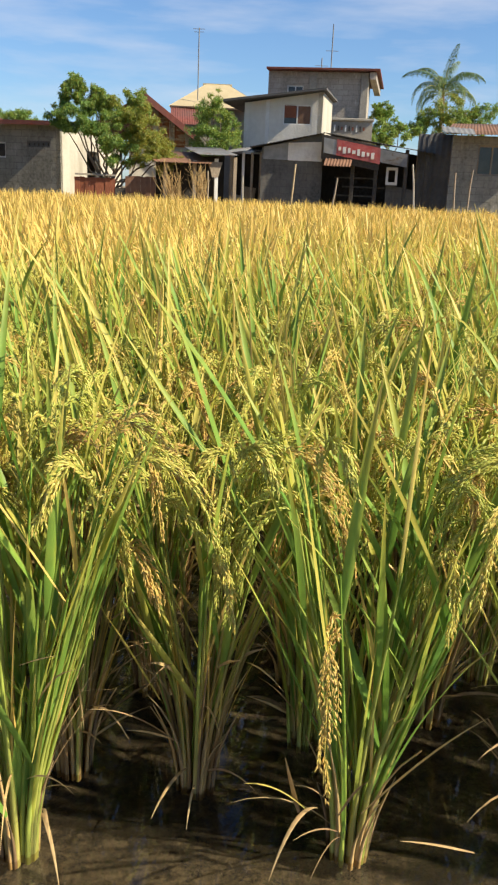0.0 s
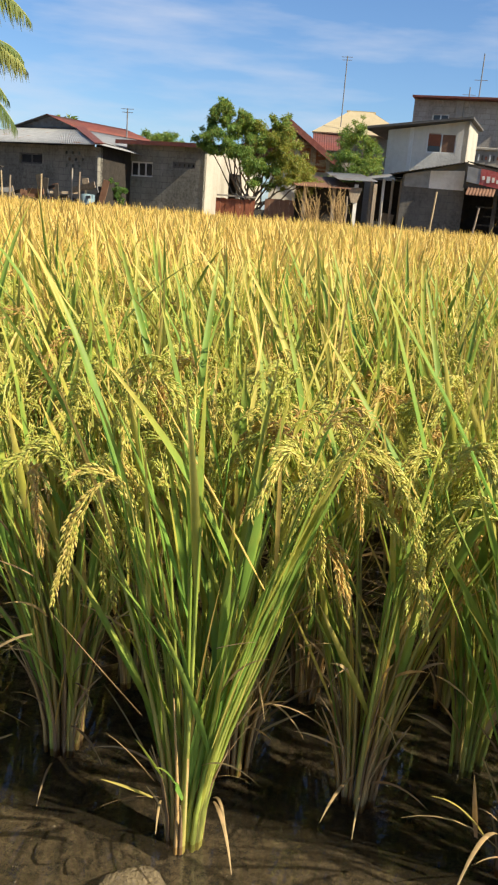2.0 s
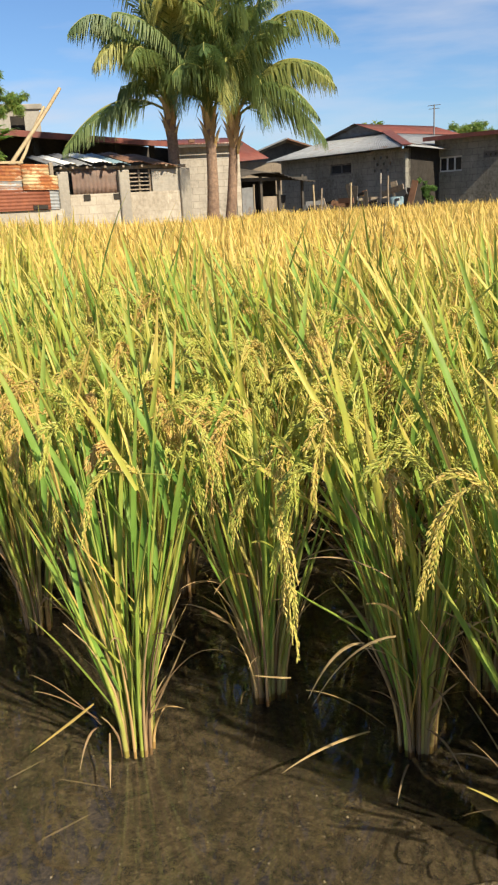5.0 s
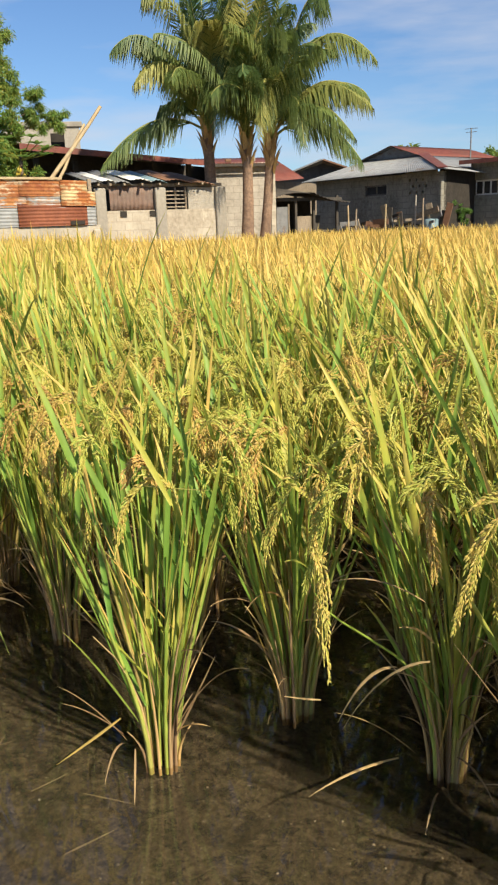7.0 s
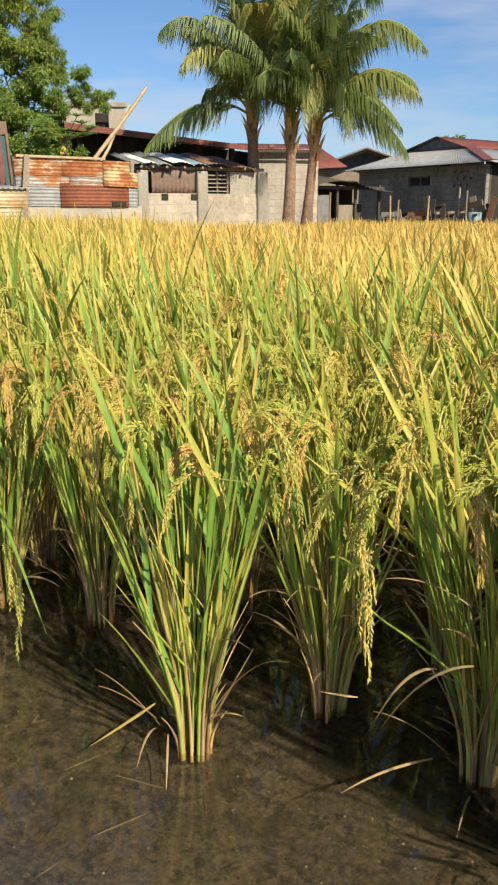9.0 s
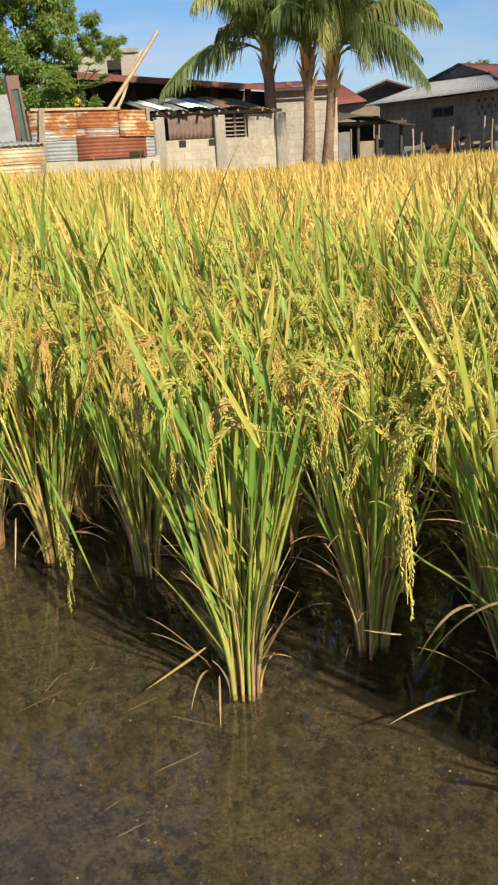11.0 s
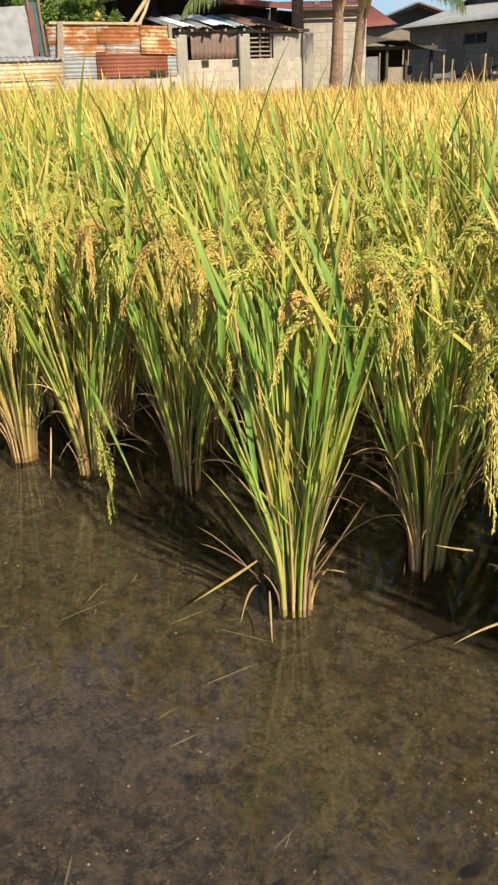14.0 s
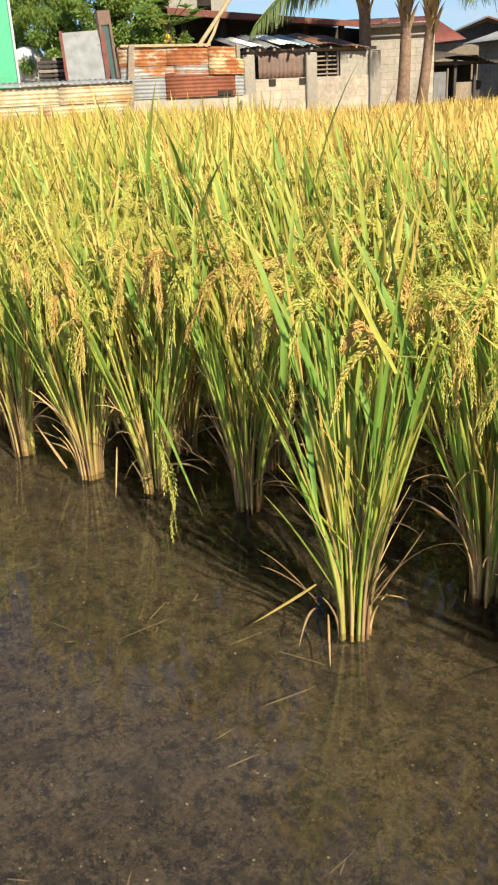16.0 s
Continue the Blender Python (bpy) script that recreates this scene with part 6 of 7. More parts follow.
wx0, wx1, wz0, wz1 = F.x(11.2), F.x(13.0), F.h(12, 1.5), F.h(12, 3.3)
part("front_wall", wall_mesh("front_wall", F.len, h0, 0.15, BLOCK, [(wx0, wz0, wx1, wz1)]), rh)
window(rh, wx0, wz0, wx1, wz1, 1, WOOD)
part("side_wall", wall_mesh("side_wall", 5.0, h0, 0.15, BLOCK_DARK), rh, at=Matrix.Translation((0.15, 0.15, 0)) @ Matrix.Rotation(math.radians(90), 4, 'Z'))
part("roof", corrugated("roof", (-0.3, -0.5, h0), (F.len, -0.5, h0 + 0.02), (F.len, 3.0, h0 + 0.6), (0.2, 3.0, h0 + 0.55), ROOF_BROWN), rh, "brown rusted roof")
part("awning", corrugated("awning", (-0.35, -0.75, h0 + 0.02), (0.55, -0.75, h0 - 0.03), (0.55, 0.2, h0 + 0.20), (-0.35, 0.2, h0 + 0.25), ZINC_DARK, 0.15), rh, "loose pale sheet")

# red gabled house, cream hipped roof and the shed before them
F = Face(-11.2, 33.0, -6.6, 33.0)
rg = thing("red_roof_house", F.m, "old house with a steep rusty red roof", "house")
x0, z0, x1, z1 = F.x(-10.2), F.h(-10.2, 5.5), F.x(-6.7), F.h(-6.7, 3.0)
part("wall", wall_mesh("wall", F.len, z1 - 0.05, 0.15, WHITE), rg)
part("roof", corrugated("roof", (x0, -0.6, z0), (x0 + 0.3, 6.0, z0), (x1 + 0.3, 6.0, z1), (x1, -0.6, z1), ROOF_RED), rg, "rusty red roof slope")
part("roof", corrugated("roof", (x0, -0.6, z0), (x0 + 0.3, 6.0, z0), (x0 - 2.4, 6.0, z1), (x0 - 2.4, -0.6, z1), ROOF_BROWN), rg)
gv = np.array([(x0 - 2.2, 0, z1 - 0.1), (x1 - 0.1, 0, z1 - 0.1), (x0, 0, z0 - 0.05), (x0 - 2.2, 0.15, z1 - 0.1), (x1 - 0.1, 0.15, z1 - 0.1), (x0, 0.15, z0 - 0.05)])
part("gable", mesh_of("gable", gv, np.array([(0, 1, 2, 2), (4, 3, 5, 5), (1, 4, 5, 2), (3, 0, 2, 5)]), None, None, ROOF_BROWN, False), rg)
for i in range(10):
    a, b = x0 - 0.3 + i * 0.2, x0 - 0.1 + i * 0.2
    za, zb = (z0 - 0.1 - (z0 - z1) * max(0.0, q - x0) / (x1 - x0) for q in (a, b))
    part("gable_sheet", corrugated("gable_sheet", (a, -0.05, z1 - 0.3), (b + 0.02, -0.05, z1 - 0.3), (b + 0.02, -0.05, zb), (a, -0.05, za), RUST_ORANGE if i % 3 else RUST_TAN, 0.076, 0.010, seed=i), rg, "rusting sheet in the gable")
part("verge_board", slab_mesh("verge_board", (x0, -0.65, z0 - 0.22), (x1, -0.65, z1 - 0.2), (x1, -0.65, z1 + 0.04), (x0, -0.65, z0 + 0.04), 0.05, ROOF_RED), rg)
F = Face(-8.2, 40.0, -2.8, 40.0)
ch = thing("cream_roof_house", F.m, "house with a cream hipped roof", "house")
ze, zt = F.h(-6, 4.85), F.h(-6, 6.25, 2.6)
xa, xb = F.x(-6.4, 2.6), F.x(-4.95, 2.6)
part("wall", wall_mesh("wall", F.len, ze + 0.05, 0.2, CONCRETE), ch)
part("low_roof", corrugated("low_roof", (F.x(-8.6, -3.0), -3.0, F.h(-8, 3.9, -3.0)), (F.x(-6.2, -3.0), -3.0, F.h(-6.2, 3.9, -3.0)), (F.x(-6.4, -0.3), -0.3, F.h(-6.4, 4.85, -0.3)), (F.x(-8.6, -0.3), -0.3, F.h(-8, 4.95, -0.3)), ROOF_RED), ch, "low red-brown roof before the wall")
part("back_wall", wall_mesh("back_wall", F.len - 2.0, ze + 0.55, 0.2, CONCRETE), ch, at=Matrix.Translation((1.0, 2.0, 0)))
part("roof", slab_mesh("roof", (-0.3, -0.5, ze), (F.len + 0.3, -0.5, ze), (xb, 2.6, zt), (xa, 2.6, zt), 0.06, CREAM), ch, "cream sheet roof")
part("roof", slab_mesh("roof", (-0.3, -0.5, ze), (-0.3, 6.0, ze), (xa, 3.2, zt), (xa, 2.6, zt), 0.06, CREAM), ch)
part("roof", slab_mesh("roof", (F.len + 0.3, 6.0, ze), (F.len + 0.3, -0.5, ze), (xb, 2.6, zt), (xb, 3.2, zt), 0.06, CREAM), ch)
part("ridge_cap", box_mesh("ridge_cap", (xb - xa + 0.3, 0.25, 0.07), CREAM), ch, at=Matrix.Translation(((xa + xb) / 2, 2.7, zt + 0.06)))
F = Face(-8.9, 25.4, -4.2, 25.8)
sd = thing("open_shed", F.m, "open shed with a rusty sheet roof", "shed")
h0, h1 = F.h(-8.8, 1.5), F.h(-4.3, 2.0)
# panel colour carries the shade below the shed roof
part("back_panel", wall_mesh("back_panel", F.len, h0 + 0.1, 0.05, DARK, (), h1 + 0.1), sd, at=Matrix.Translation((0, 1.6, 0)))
part("roof", corrugated("roof", (-0.3, -0.5, h0), (F.len * 0.62, -0.5, h0 + 0.02), (F.len * 0.62, 2.2, h0 + 0.42), (-0.3, 2.2, h0 + 0.38), ROOF_BROWN), sd, "brown rusted roof sheets")
part("roof", corrugated("roof", (F.len * 0.45, -0.4, h1 + 0.02), (F.len, -0.4, h1 + 0.05), (F.len, 2.2, h1 + 0.35), (F.len * 0.45, 2.2, h1 + 0.32), ZINC_DARK, seed=3), sd)
for q, mt in ((0.02, WOOD), (0.42, WOOD), (0.72, FRAME), (0.98, WOOD)):
    part("post", box_mesh("post", (0.1, 0.1, h0 + (h1 - h0) * q), mt), sd, at=Matrix.Translation((F.len * q, -0.1, (h0 + (h1 - h0) * q) / 2)))
part("brace", slab_mesh("brace", (F.len * 0.66, -0.12, h0 - 0.35), (F.len * 0.74, -0.12, h0 - 0.35), (F.len * 0.80, -0.12, h0 + 0.08), (F.len * 0.60, -0.12, h0 + 0.08), 0.05, WOOD), sd)
F = Face(-14.6, 25.6, -9.4, 25.4)
pf = thing("board_fence", F.m, "patched fence of red-brown boards and sheets", "fence")
h0 = F.h(-12, 0.38)
for i in range(16):
    w = F.len / 16
    hi = h0 * (1.0 if i < 8 else 0.75 if i < 10 else 1.08) * (1 + 0.012 * math.sin(i * 2.3))
    # boards 8 and 9 are coloured dark for the shade of a gap
    part("board", wall_mesh("board", w * 0.985, hi, 0.03, RUST_RED if i < 8 else DARK_BROWN_SHADE if i < 10 else ROOF_BROWN), pf, at=Matrix.Translation((i * w, 0.015 * (i % 2), 0)))
part("rail", box_mesh("rail", (F.len, 0.06, 0.08), WOOD), pf, at=Matrix.Translation((F.len / 2, 0.08, h0 * 0.6)))
part("top_plank", box_mesh("top_plank", (F.len * 0.5, 0.25, 0.05), CONCRETE), pf, at=Matrix.Translation((F.len * 0.26, 0.05, h0 + 0.08)))

# posts and poles along the edge of the field
for b, r, e0, e1, lean, mt in [(-0.55, 25.0, -1.8, 1.75, 0.12, BAMBOO), (7.75, 25.0, -1.8, 2.0, -0.22, CONCRETE), (10.2, 25.0, -1.8, 1.6, -0.1, WOOD), (10.9, 25.0, -1.8, 1.8, 0.05, WOOD),
                              (2.2, 25.1, -1.8, 1.0, 0.12, WOOD), (-3.6, 25.0, -1.8, 0.9, -0.05, CONCRETE), (-5.9, 24.8, -1.8, 1.1, -0.05, WOOD), (-25.9, 27.2, -1.8, 1.0, 0, BAMBOO),
                              (-27.9, 27.6, -1.8, 0.8, 0.05, WOOD), (-24.0, 27.2, -1.8, 1.5, 0.02, CONCRETE), (-32.3, 24.8, -1.8, 1.2, 0.02, WOOD), (-28.3, 27.6, -1.8, 1.0, -0.03, BAMBOO), (-23.5, 27.0, -1.8, 1.3, 0.0, WOOD)]:
    p = spot(b, r)
    z = STATION[2] + r * math.tan(math.radians(e1))
    post_between("field_post", np.array((p[0], p[1], 0.0)), np.array((p[0] + lean, p[1], z)), 0.032, mt, "thin weathered post at the edge of the field", "post", "posts along the field edge")
dr = thing("blue_drum", Matrix.Translation(spot(-22.95, 27.2) + (YARD,)) @ Matrix.Diagonal((0.8, 0.8, 0.95, 1)), "blue plastic drum beside the house", "drum")
bu = Buf()
v, f, s = tube(np.array([(0, 0, 0.0), (0, 0, 0.02), (0, 0, 0.3), (0, 0, 0.6), (0, 0, 0.86), (0, 0, 0.9)]), np.array([0.02, 0.28, 0.3, 0.3, 0.28, 0.02]), 14)
bu.add(v, f, s, 0)
part("drum", bu.mesh("drum", BLUE), dr)
def scrap_pile(b, r, half, high, count, seed):
    """Boards and old sheets thrown together against a wall, some standing on end."""
    jk = thing("scrap_pile", Matrix.Translation(spot(b, r) + (YARD,)), "pile of grey boards and scrap by the house", "scrap")
    rs = random.Random(seed)
    for i in range(count):
        mt = [WOOD, DARK_BROWN_SHADE, ZINC_DARK, DARK_BROWN_SHADE, ROOF_BROWN][i % 5]
        if i % 3 == 0:
            z = rs.uniform(0.6, 1.0) * high
            part("board", box_mesh("board", (rs.uniform(0.05, 0.30), 0.04, z), mt), jk,
                 at=Matrix.Translation((rs.uniform(-half, half), rs.uniform(-0.1, 0.3), z / 2 - 0.02)) @ Matrix.Rotation(rs.uniform(-0.3, 0.3), 4, 'Y'))
        else:
            part("board", box_mesh("board", (rs.uniform(0.5, 1.2), 0.04, rs.uniform(0.06, 0.2)), mt), jk,
                 at=Matrix.Translation((rs.uniform(-half, half), rs.uniform(-0.3, 0.3), 0.1 + 0.7 * high * i / count)) @ Matrix.Rotation(rs.uniform(-0.3, 0.3), 4, 'Y') @ Matrix.Rotation(rs.uniform(-0.5, 0.5), 4, 'Z'))


scrap_pile(-24.4, 27.4, 1.2, 1.35, 26, 4)
scrap_pile(-27.6, 28.2, 1.1, 1.0, 18, 6)


# masts
def mast(b, r, e0, e1, bars):
    p = spot(b, r)
    z0, z1 = STATION[2] + r * math.tan(math.radians(e0)), STATION[2] + r * math.tan(math.radians(e1))
    ob = thing("aerial_mast", Matrix.Translation((p[0], p[1], z0)), "thin grey aerial mast above a roof", "aerial", "roof aerials")
    bu = Buf()
    v, f, s = tube(np.array([(0, 0, -0.6), (0, 0, (z1 - z0) / 2), (0, 0, z1 - z0)]), 0.025, 6)
    bu.add(v, f, s, 0)
    part("pole", bu.mesh("pole", ZINC_DARK), ob)
    for i in range(bars):
        part("rod", box_mesh("rod", (0.5 - 0.08 * i, 0.02, 0.02), ZINC_DARK), ob, at=Matrix.Translation((0, 0, (z1 - z0) * (0.45 if bars == 1 else 0.98) - 0.12 * i)))


mast(-6.9, 40.0, 6.2, 9.5, 2)
mast(1.5, 36.5, 7.3, 10.0, 1)
mast(0.9, 36.5, 7.3, 8.1, 1)
mast(-20.6, 34.0, 3.3, 5.4, 2)

# ---- trees ----


def leaf_cloud(buf, centres, radii, n, size, rng, ripe, slim=0.38, hang=0.5, hollow=0.55):
    """Leaves scattered in loose clumps, denser towards the outside of each."""
    for (c, rad) in zip(centres, radii):
        k = int(n * (rad / np.mean(radii)) ** 2)
        d = rng.normal(0, 1, (k, 3))
        d /= np.linalg.norm(d, axis=1)[:, None]
        r = rad * (hollow + (1 - hollow) * rng.random((k, 1))) * (0.75 + 0.35 * rng.random((k, 1)))
        p = np.asarray(c) + d * r * np.array([1, 1, 0.85])
        ax = d * 0.6 + rng.normal(0, 0.6, (k, 3)) + np.array([0, 0, -hang])
        ax /= np.linalg.norm(ax, axis=1)[:, None]
        sd = np.cross(ax, rng.normal(0, 1, (k, 3)))
        sd /= np.linalg.norm(sd, axis=1)[:, None]
        L = size * rng.uniform(0.7, 1.3, (k, 1))
        v = np.stack([p, p + ax * L * 0.45 + sd * L * slim / 2, p + ax * L, p + ax * L * 0.45 - sd * L * slim / 2], 1)
        f = np.arange(k)[:, None] * 4 + np.array([0, 1, 2, 3])
        buf.add(v, f, np.tile([0, 0.5, 1, 0.5], k), np.repeat(np.clip(ripe + rng.normal(0, 0.15, k), 0, 1), 4))


def limb(p0, p1, r0, r1, rng, k=7, wob=0.06):
    c = np.linspace(p0, p1, k)
    c[1:-1] += rng.normal(0, wob, (k - 2, 3))
    return tube(c, np.linspace(r0, r1, k), 8)


def broad_tree(b, r, clumps, base_z, label, n, size, ripe, seed, slim=0.4, trunk_r=0.11, fork=0.5, hang=0.5):
    """A tree with a forking trunk and a crown of clumps, given as (bearing, rise, depth, radius, ripeness)."""
    rng = np.random.RandomState(seed)
    root = np.array(spot(b, r) + (base_z,))
    ob = thing("tree", Matrix.Identity(4), label, "tree")
    cs = [np.array(spot(cb, r + dp, el)) for cb, el, dp, rad, rp in clumps]
    mid = np.mean(cs, axis=0)
    fk = root + (mid - root) * np.array([0.25, 0.25, fork])
    bu = Buf()
    v, f, s = limb(root, fk, trunk_r, trunk_r * 0.75, rng)
    bu.add(v, f, s, 0)
    part("trunk", bu.mesh("trunk", BARK), ob)
    for c in cs:
        bu = Buf()
        v, f, s = limb(fk, c, trunk_r * 0.38, trunk_r * 0.10, rng, 7, 0.08)
        bu.add(v, f, s, 0)
        part("limb", bu.mesh("limb", BARK), ob)
    bu = Buf()
    big = max(q[3] for q in clumps)
    for c, q in zip(cs, clumps):
        sub = [c + rng.normal(0, q[3] * 0.50, 3) for _ in range(16)]
        leaf_cloud(bu, sub, [q[3] * rng.uniform(0.20, 0.48) for _ in sub], int(0.45 * n * (q[3] / big) ** 1.4), size, rng, q[4] + ripe, slim, hang, 0.15)
    cr = part("crown", bu.mesh("crown", TREE_LEAF, False), ob, "crown of small leaves")
    tagged(cr, kind="stuff")
    return ob


broad_tree(-12.6, 25.9, [(-14.6, 5.5, 0, 0.34, 0.3), (-14.6, 6.2, 0, 0.2, 0.3), (-14.2, 5.7, 0.2, 0.24, 0.35), (-15.2, 4.6, 0.2, 0.36, 0.2), (-13.3, 5.0, 0, 0.34, 0.35), (-13.2, 5.6, 0, 0.2, 0.35),
                         (-12.5, 5.1, 0, 0.22, 0.3), (-13.9, 3.8, -0.2, 0.5, 0.2), (-12.6, 4.6, 0.3, 0.4, 0.35), (-12.5, 2.9, -0.3, 0.52, 0.25), (-11.2, 3.9, 0.2, 0.5, 0.5),
                         (-10.3, 4.8, 0.4, 0.36, 0.4), (-10.5, 5.1, 0.3, 0.22, 0.4), (-10.1, 3.5, 0, 0.5, 0.55), (-9.9, 2.2, -0.2, 0.42, 0.55), (-9.0, 2.6, 0.2, 0.38, 0.6),
                         (-11.3, 1.9, 0, 0.34, 0.35), (-15.4, 3.6, 0.3, 0.26, 0.2), (-8.6, 1.8, 0.3, 0.3, 0.55)],
           YARD, "leafy green tree, some of its leaves yellowing", 820, 0.085, 0.05, 21, 0.26, 0.09, 0.22, 0.8)
broad_tree(-5.6, 28.5, [(-6.2, 4.9, 0, 0.3, 0.35), (-5.6, 5.2, 0, 0.25, 0.4), (-5.3, 4.4, 0, 0.4, 0.4), (-6.5, 3.6, 0, 0.5, 0.3), (-5.4, 3.3, 0, 0.55, 0.35), (-4.7, 3.0, 0, 0.45, 0.4), (-6.6, 2.6, 0, 0.5, 0.3), (-5.6, 2.3, 0, 0.5, 0.3)],
           YARD, "grey-green bush growing behind the shed", 420, 0.085, 0.0, 22, 0.25, 0.07)
broad_tree(-21.4, 29.4, [(-21.7, 0.0, 0, 0.3, 0.0), (-21.3, 0.3, 0, 0.3, 0.0), (-21.0, 0.0, 0, 0.25, 0.0)], YARD, "dark green weeds growing between the houses", 420, 0.055, -0.1, 29, 0.35, 0.015)
broad_tree(-18.3, 52.0, [(-19.0, 3.2, 0, 0.7, 0.35), (-18.5, 3.7, 0, 0.7, 0.4), (-17.8, 3.5, 0, 0.65, 0.4), (-18.3, 2.9, 0, 0.9, 0.3)], YARD, "distant round-crowned tree behind the roofs", 800, 0.13, 0.0, 23, 0.3, 0.15)
broad_tree(-24.4, 60.0, [(-24.5, 4.0, 0, 0.5, 0.4), (-24.2, 3.6, 0, 0.5, 0.4)], YARD, "distant tree top above a roof", 90, 0.35, 0.0, 24, 0.3, 0.15)
broad_tree(5.6, 40.0, [(4.9, 5.2, 0, 0.5, 0.3), (5.2, 4.4, 0, 0.6, 0.35), (6.1, 4.0, 0, 0.6, 0.4), (4.7, 3.6, 0, 0.6, 0.3)], YARD, "light green tree behind the houses", 420, 0.11, 0.0, 25, 0.4, 0.1)
broad_tree(9.4, 44.0, [(8.0, 4.8, 0, 0.7, 0.4), (9.2, 4.9, 0, 0.8, 0.55), (10.3, 4.6, 0, 0.8, 0.4), (11.4, 4.9, 0, 0.8, 0.35), (7.2, 4.3, 0, 0.5, 0.3)], YARD, "line of green trees behind the roofs", 420, 0.12, 0.0, 26, 0.35, 0.12)
# the grove beside the fence
broad_tree(-52.5, 25.0, [(-52.0, 7.0, 0, 0.8, 0.15), (-50.6, 5.4, 0, 0.7, 0.1), (-51.0, 8.0, 0.3, 0.7, 0.2), (-53.5, 6.0, 0, 0.8, 0.15), (-52.4, 9.2, 0.4, 0.7, 0.25), (-50.0, 4.2, -0.3, 0.6, 0.1),
                         (-53.0, 4.3, -0.2, 0.7, 0.1), (-54.6, 3.4, 0.2, 0.7, 0.1), (-51.6, 3.2, 0, 0.7, 0.1), (-56.0, 3.0, 0.4, 0.7, 0.1)], YARD, "dense bright green tree beside the fence", 1150, 0.10, 0.20, 27, 0.4, 0.12)
broad_tree(-55.5, 26.5, [(-54.0, 11.0, 0, 1.0, 0.4), (-56.0, 9.0, 0, 1.0, 0.4), (-57.5, 7.0, 0, 1.0, 0.35), (-55.5, 6.0, 0, 1.0, 0.35), (-58.5, 10.0, 0, 1.0, 0.4), (-52.0, 12.0, 0, 0.8, 0.45),
                         (-50.8, 10.4, 0, 0.6, 0.4), (-60.5, 7.5, 0, 1.0, 0.35), (-49.8, 8.6, 0, 0.5, 0.35), (-57.0, 12.5, 0, 1.0, 0.4), (-48.2, 7.4, 0, 0.45, 0.3), (-47.2, 6.9, 0.5, 0.3, 0.3), (-58.5, 4.6, 0, 0.8, 0.3),
                         (-56.2, 4.2, 0.3, 0.7, 0.3)], YARD, "feathery bamboo grove with thin yellow-green leaves", 1700, 0.13, 0.02, 28, 0.17, 0.09, 0.5, 1.0)


def palm(b, r, z0, top, length, fronds, seed, label, lean=(0, 0), trunk_r=0.17, size=1.0, ripe=0.14, droop=0.7, tip=2.0, arch=1.0, reach=()):
    """A coconut palm: ringed trunk and a crown of feather fronds, each a part."""
    rng = np.random.RandomState(seed)
    p0 = np.array(spot(b, r) + (z0,))
    p1 = p0 + np.array([lean[0], lean[1], top - z0])
    ob = thing("palm_tree", Matrix.Translation(tuple(p0)), label, "palm tree", "coconut palms")
    k = 22
    c = np.linspace((0, 0, 0), p1 - p0, k)
    c[:, 0] += np.sin(np.linspace(0, math.pi, k)) * 0.05
    rad = trunk_r * (1.0 - 0.35 * np.linspace(0, 1, k) + 0.45 * np.exp(-np.linspace(0, 9, k))) * (1 + 0.02 * (np.arange(k) % 2))
    bu = Buf()
    v, f, s = tube(c, rad, 10)
    bu.add(v, f, s, 0)
    part("trunk", bu.mesh("trunk", PALM_BARK), ob)
    crown = p1 - p0
    bu = Buf()
    for i in range(16):
        az = i * 2.4
        v, f, s = blade(crown + np.array([math.cos(az) * 0.09, math.sin(az) * 0.09, -0.75 + 0.04 * i]), az, 0.16, 0.6, 0.60 * size, 0.15 * size, 5, 0.1, False)
        bu.add(v, f, s, 0.25 + 0.5 * (i % 3) / 2)
    part("husk", bu.mesh("husk", STRAW), ob, "dry brown leaf bases and husk")
    up = np.array([0, 0, 1.0])

    def frond(c, rp):
        """Feather leaf along the line c: midrib and two rows of hanging leaflets."""
        n = len(c)
        bu = Buf()
        v, f, al = tube(c[::3], np.linspace(0.035, 0.006, len(c[::3])) * size, 5)
        bu.add(v, f, 0.3, 0.85)
        tan = np.gradient(c, axis=0)
        tan /= np.linalg.norm(tan, axis=1)[:, None]
        for j in range(n // 7, n):
            side = np.cross(up, tan[j])
            side /= np.linalg.norm(side) + 1e-6
            ll = (0.98 * size * math.sin(math.pi * (0.10 + 0.87 * j / n) ** 0.8) ** 0.7 + 0.08) * rng.uniform(0.82, 1.1)
            for sg in (-1, 1):
                d = side * sg * rng.uniform(0.30, 0.65) + tan[j] * rng.uniform(0.45, 0.80) - up * 0.30
                d /= np.linalg.norm(d)
                m1 = c[j] + d * ll * 0.5
                e1 = m1 + (d * 0.30 - up * rng.uniform(0.5, 1.0)) * ll * 0.60
                w = tan[j] * 0.017 * size
                bu.add([c[j] - w * 0.6, c[j] + w * 0.6, m1 + w, m1 - w, e1 + w * 0.12, e1 - w * 0.12], [(0, 1, 2, 3), (3, 2, 4, 5)], [0, 0, 0.5, 0.5, 1, 1], rp)
        part("frond", bu.mesh("frond", PALM_LEAF, False), ob)

    for i in range(fronds):
        az = i * 2.399 + rng.normal(0, 0.2)
        q = i / max(1, fronds - 1)
        start = 0.05 + droop * q ** 1.5 + rng.normal(0, 0.09)
        bend = (0.85 + 1.05 * q + rng.normal(0, 0.25)) * arch
        L = length * rng.uniform(0.88, 1.08) * (1.0 - 0.12 * q)
        n = 140
        th = start + bend * np.linspace(0, 1, n) ** tip
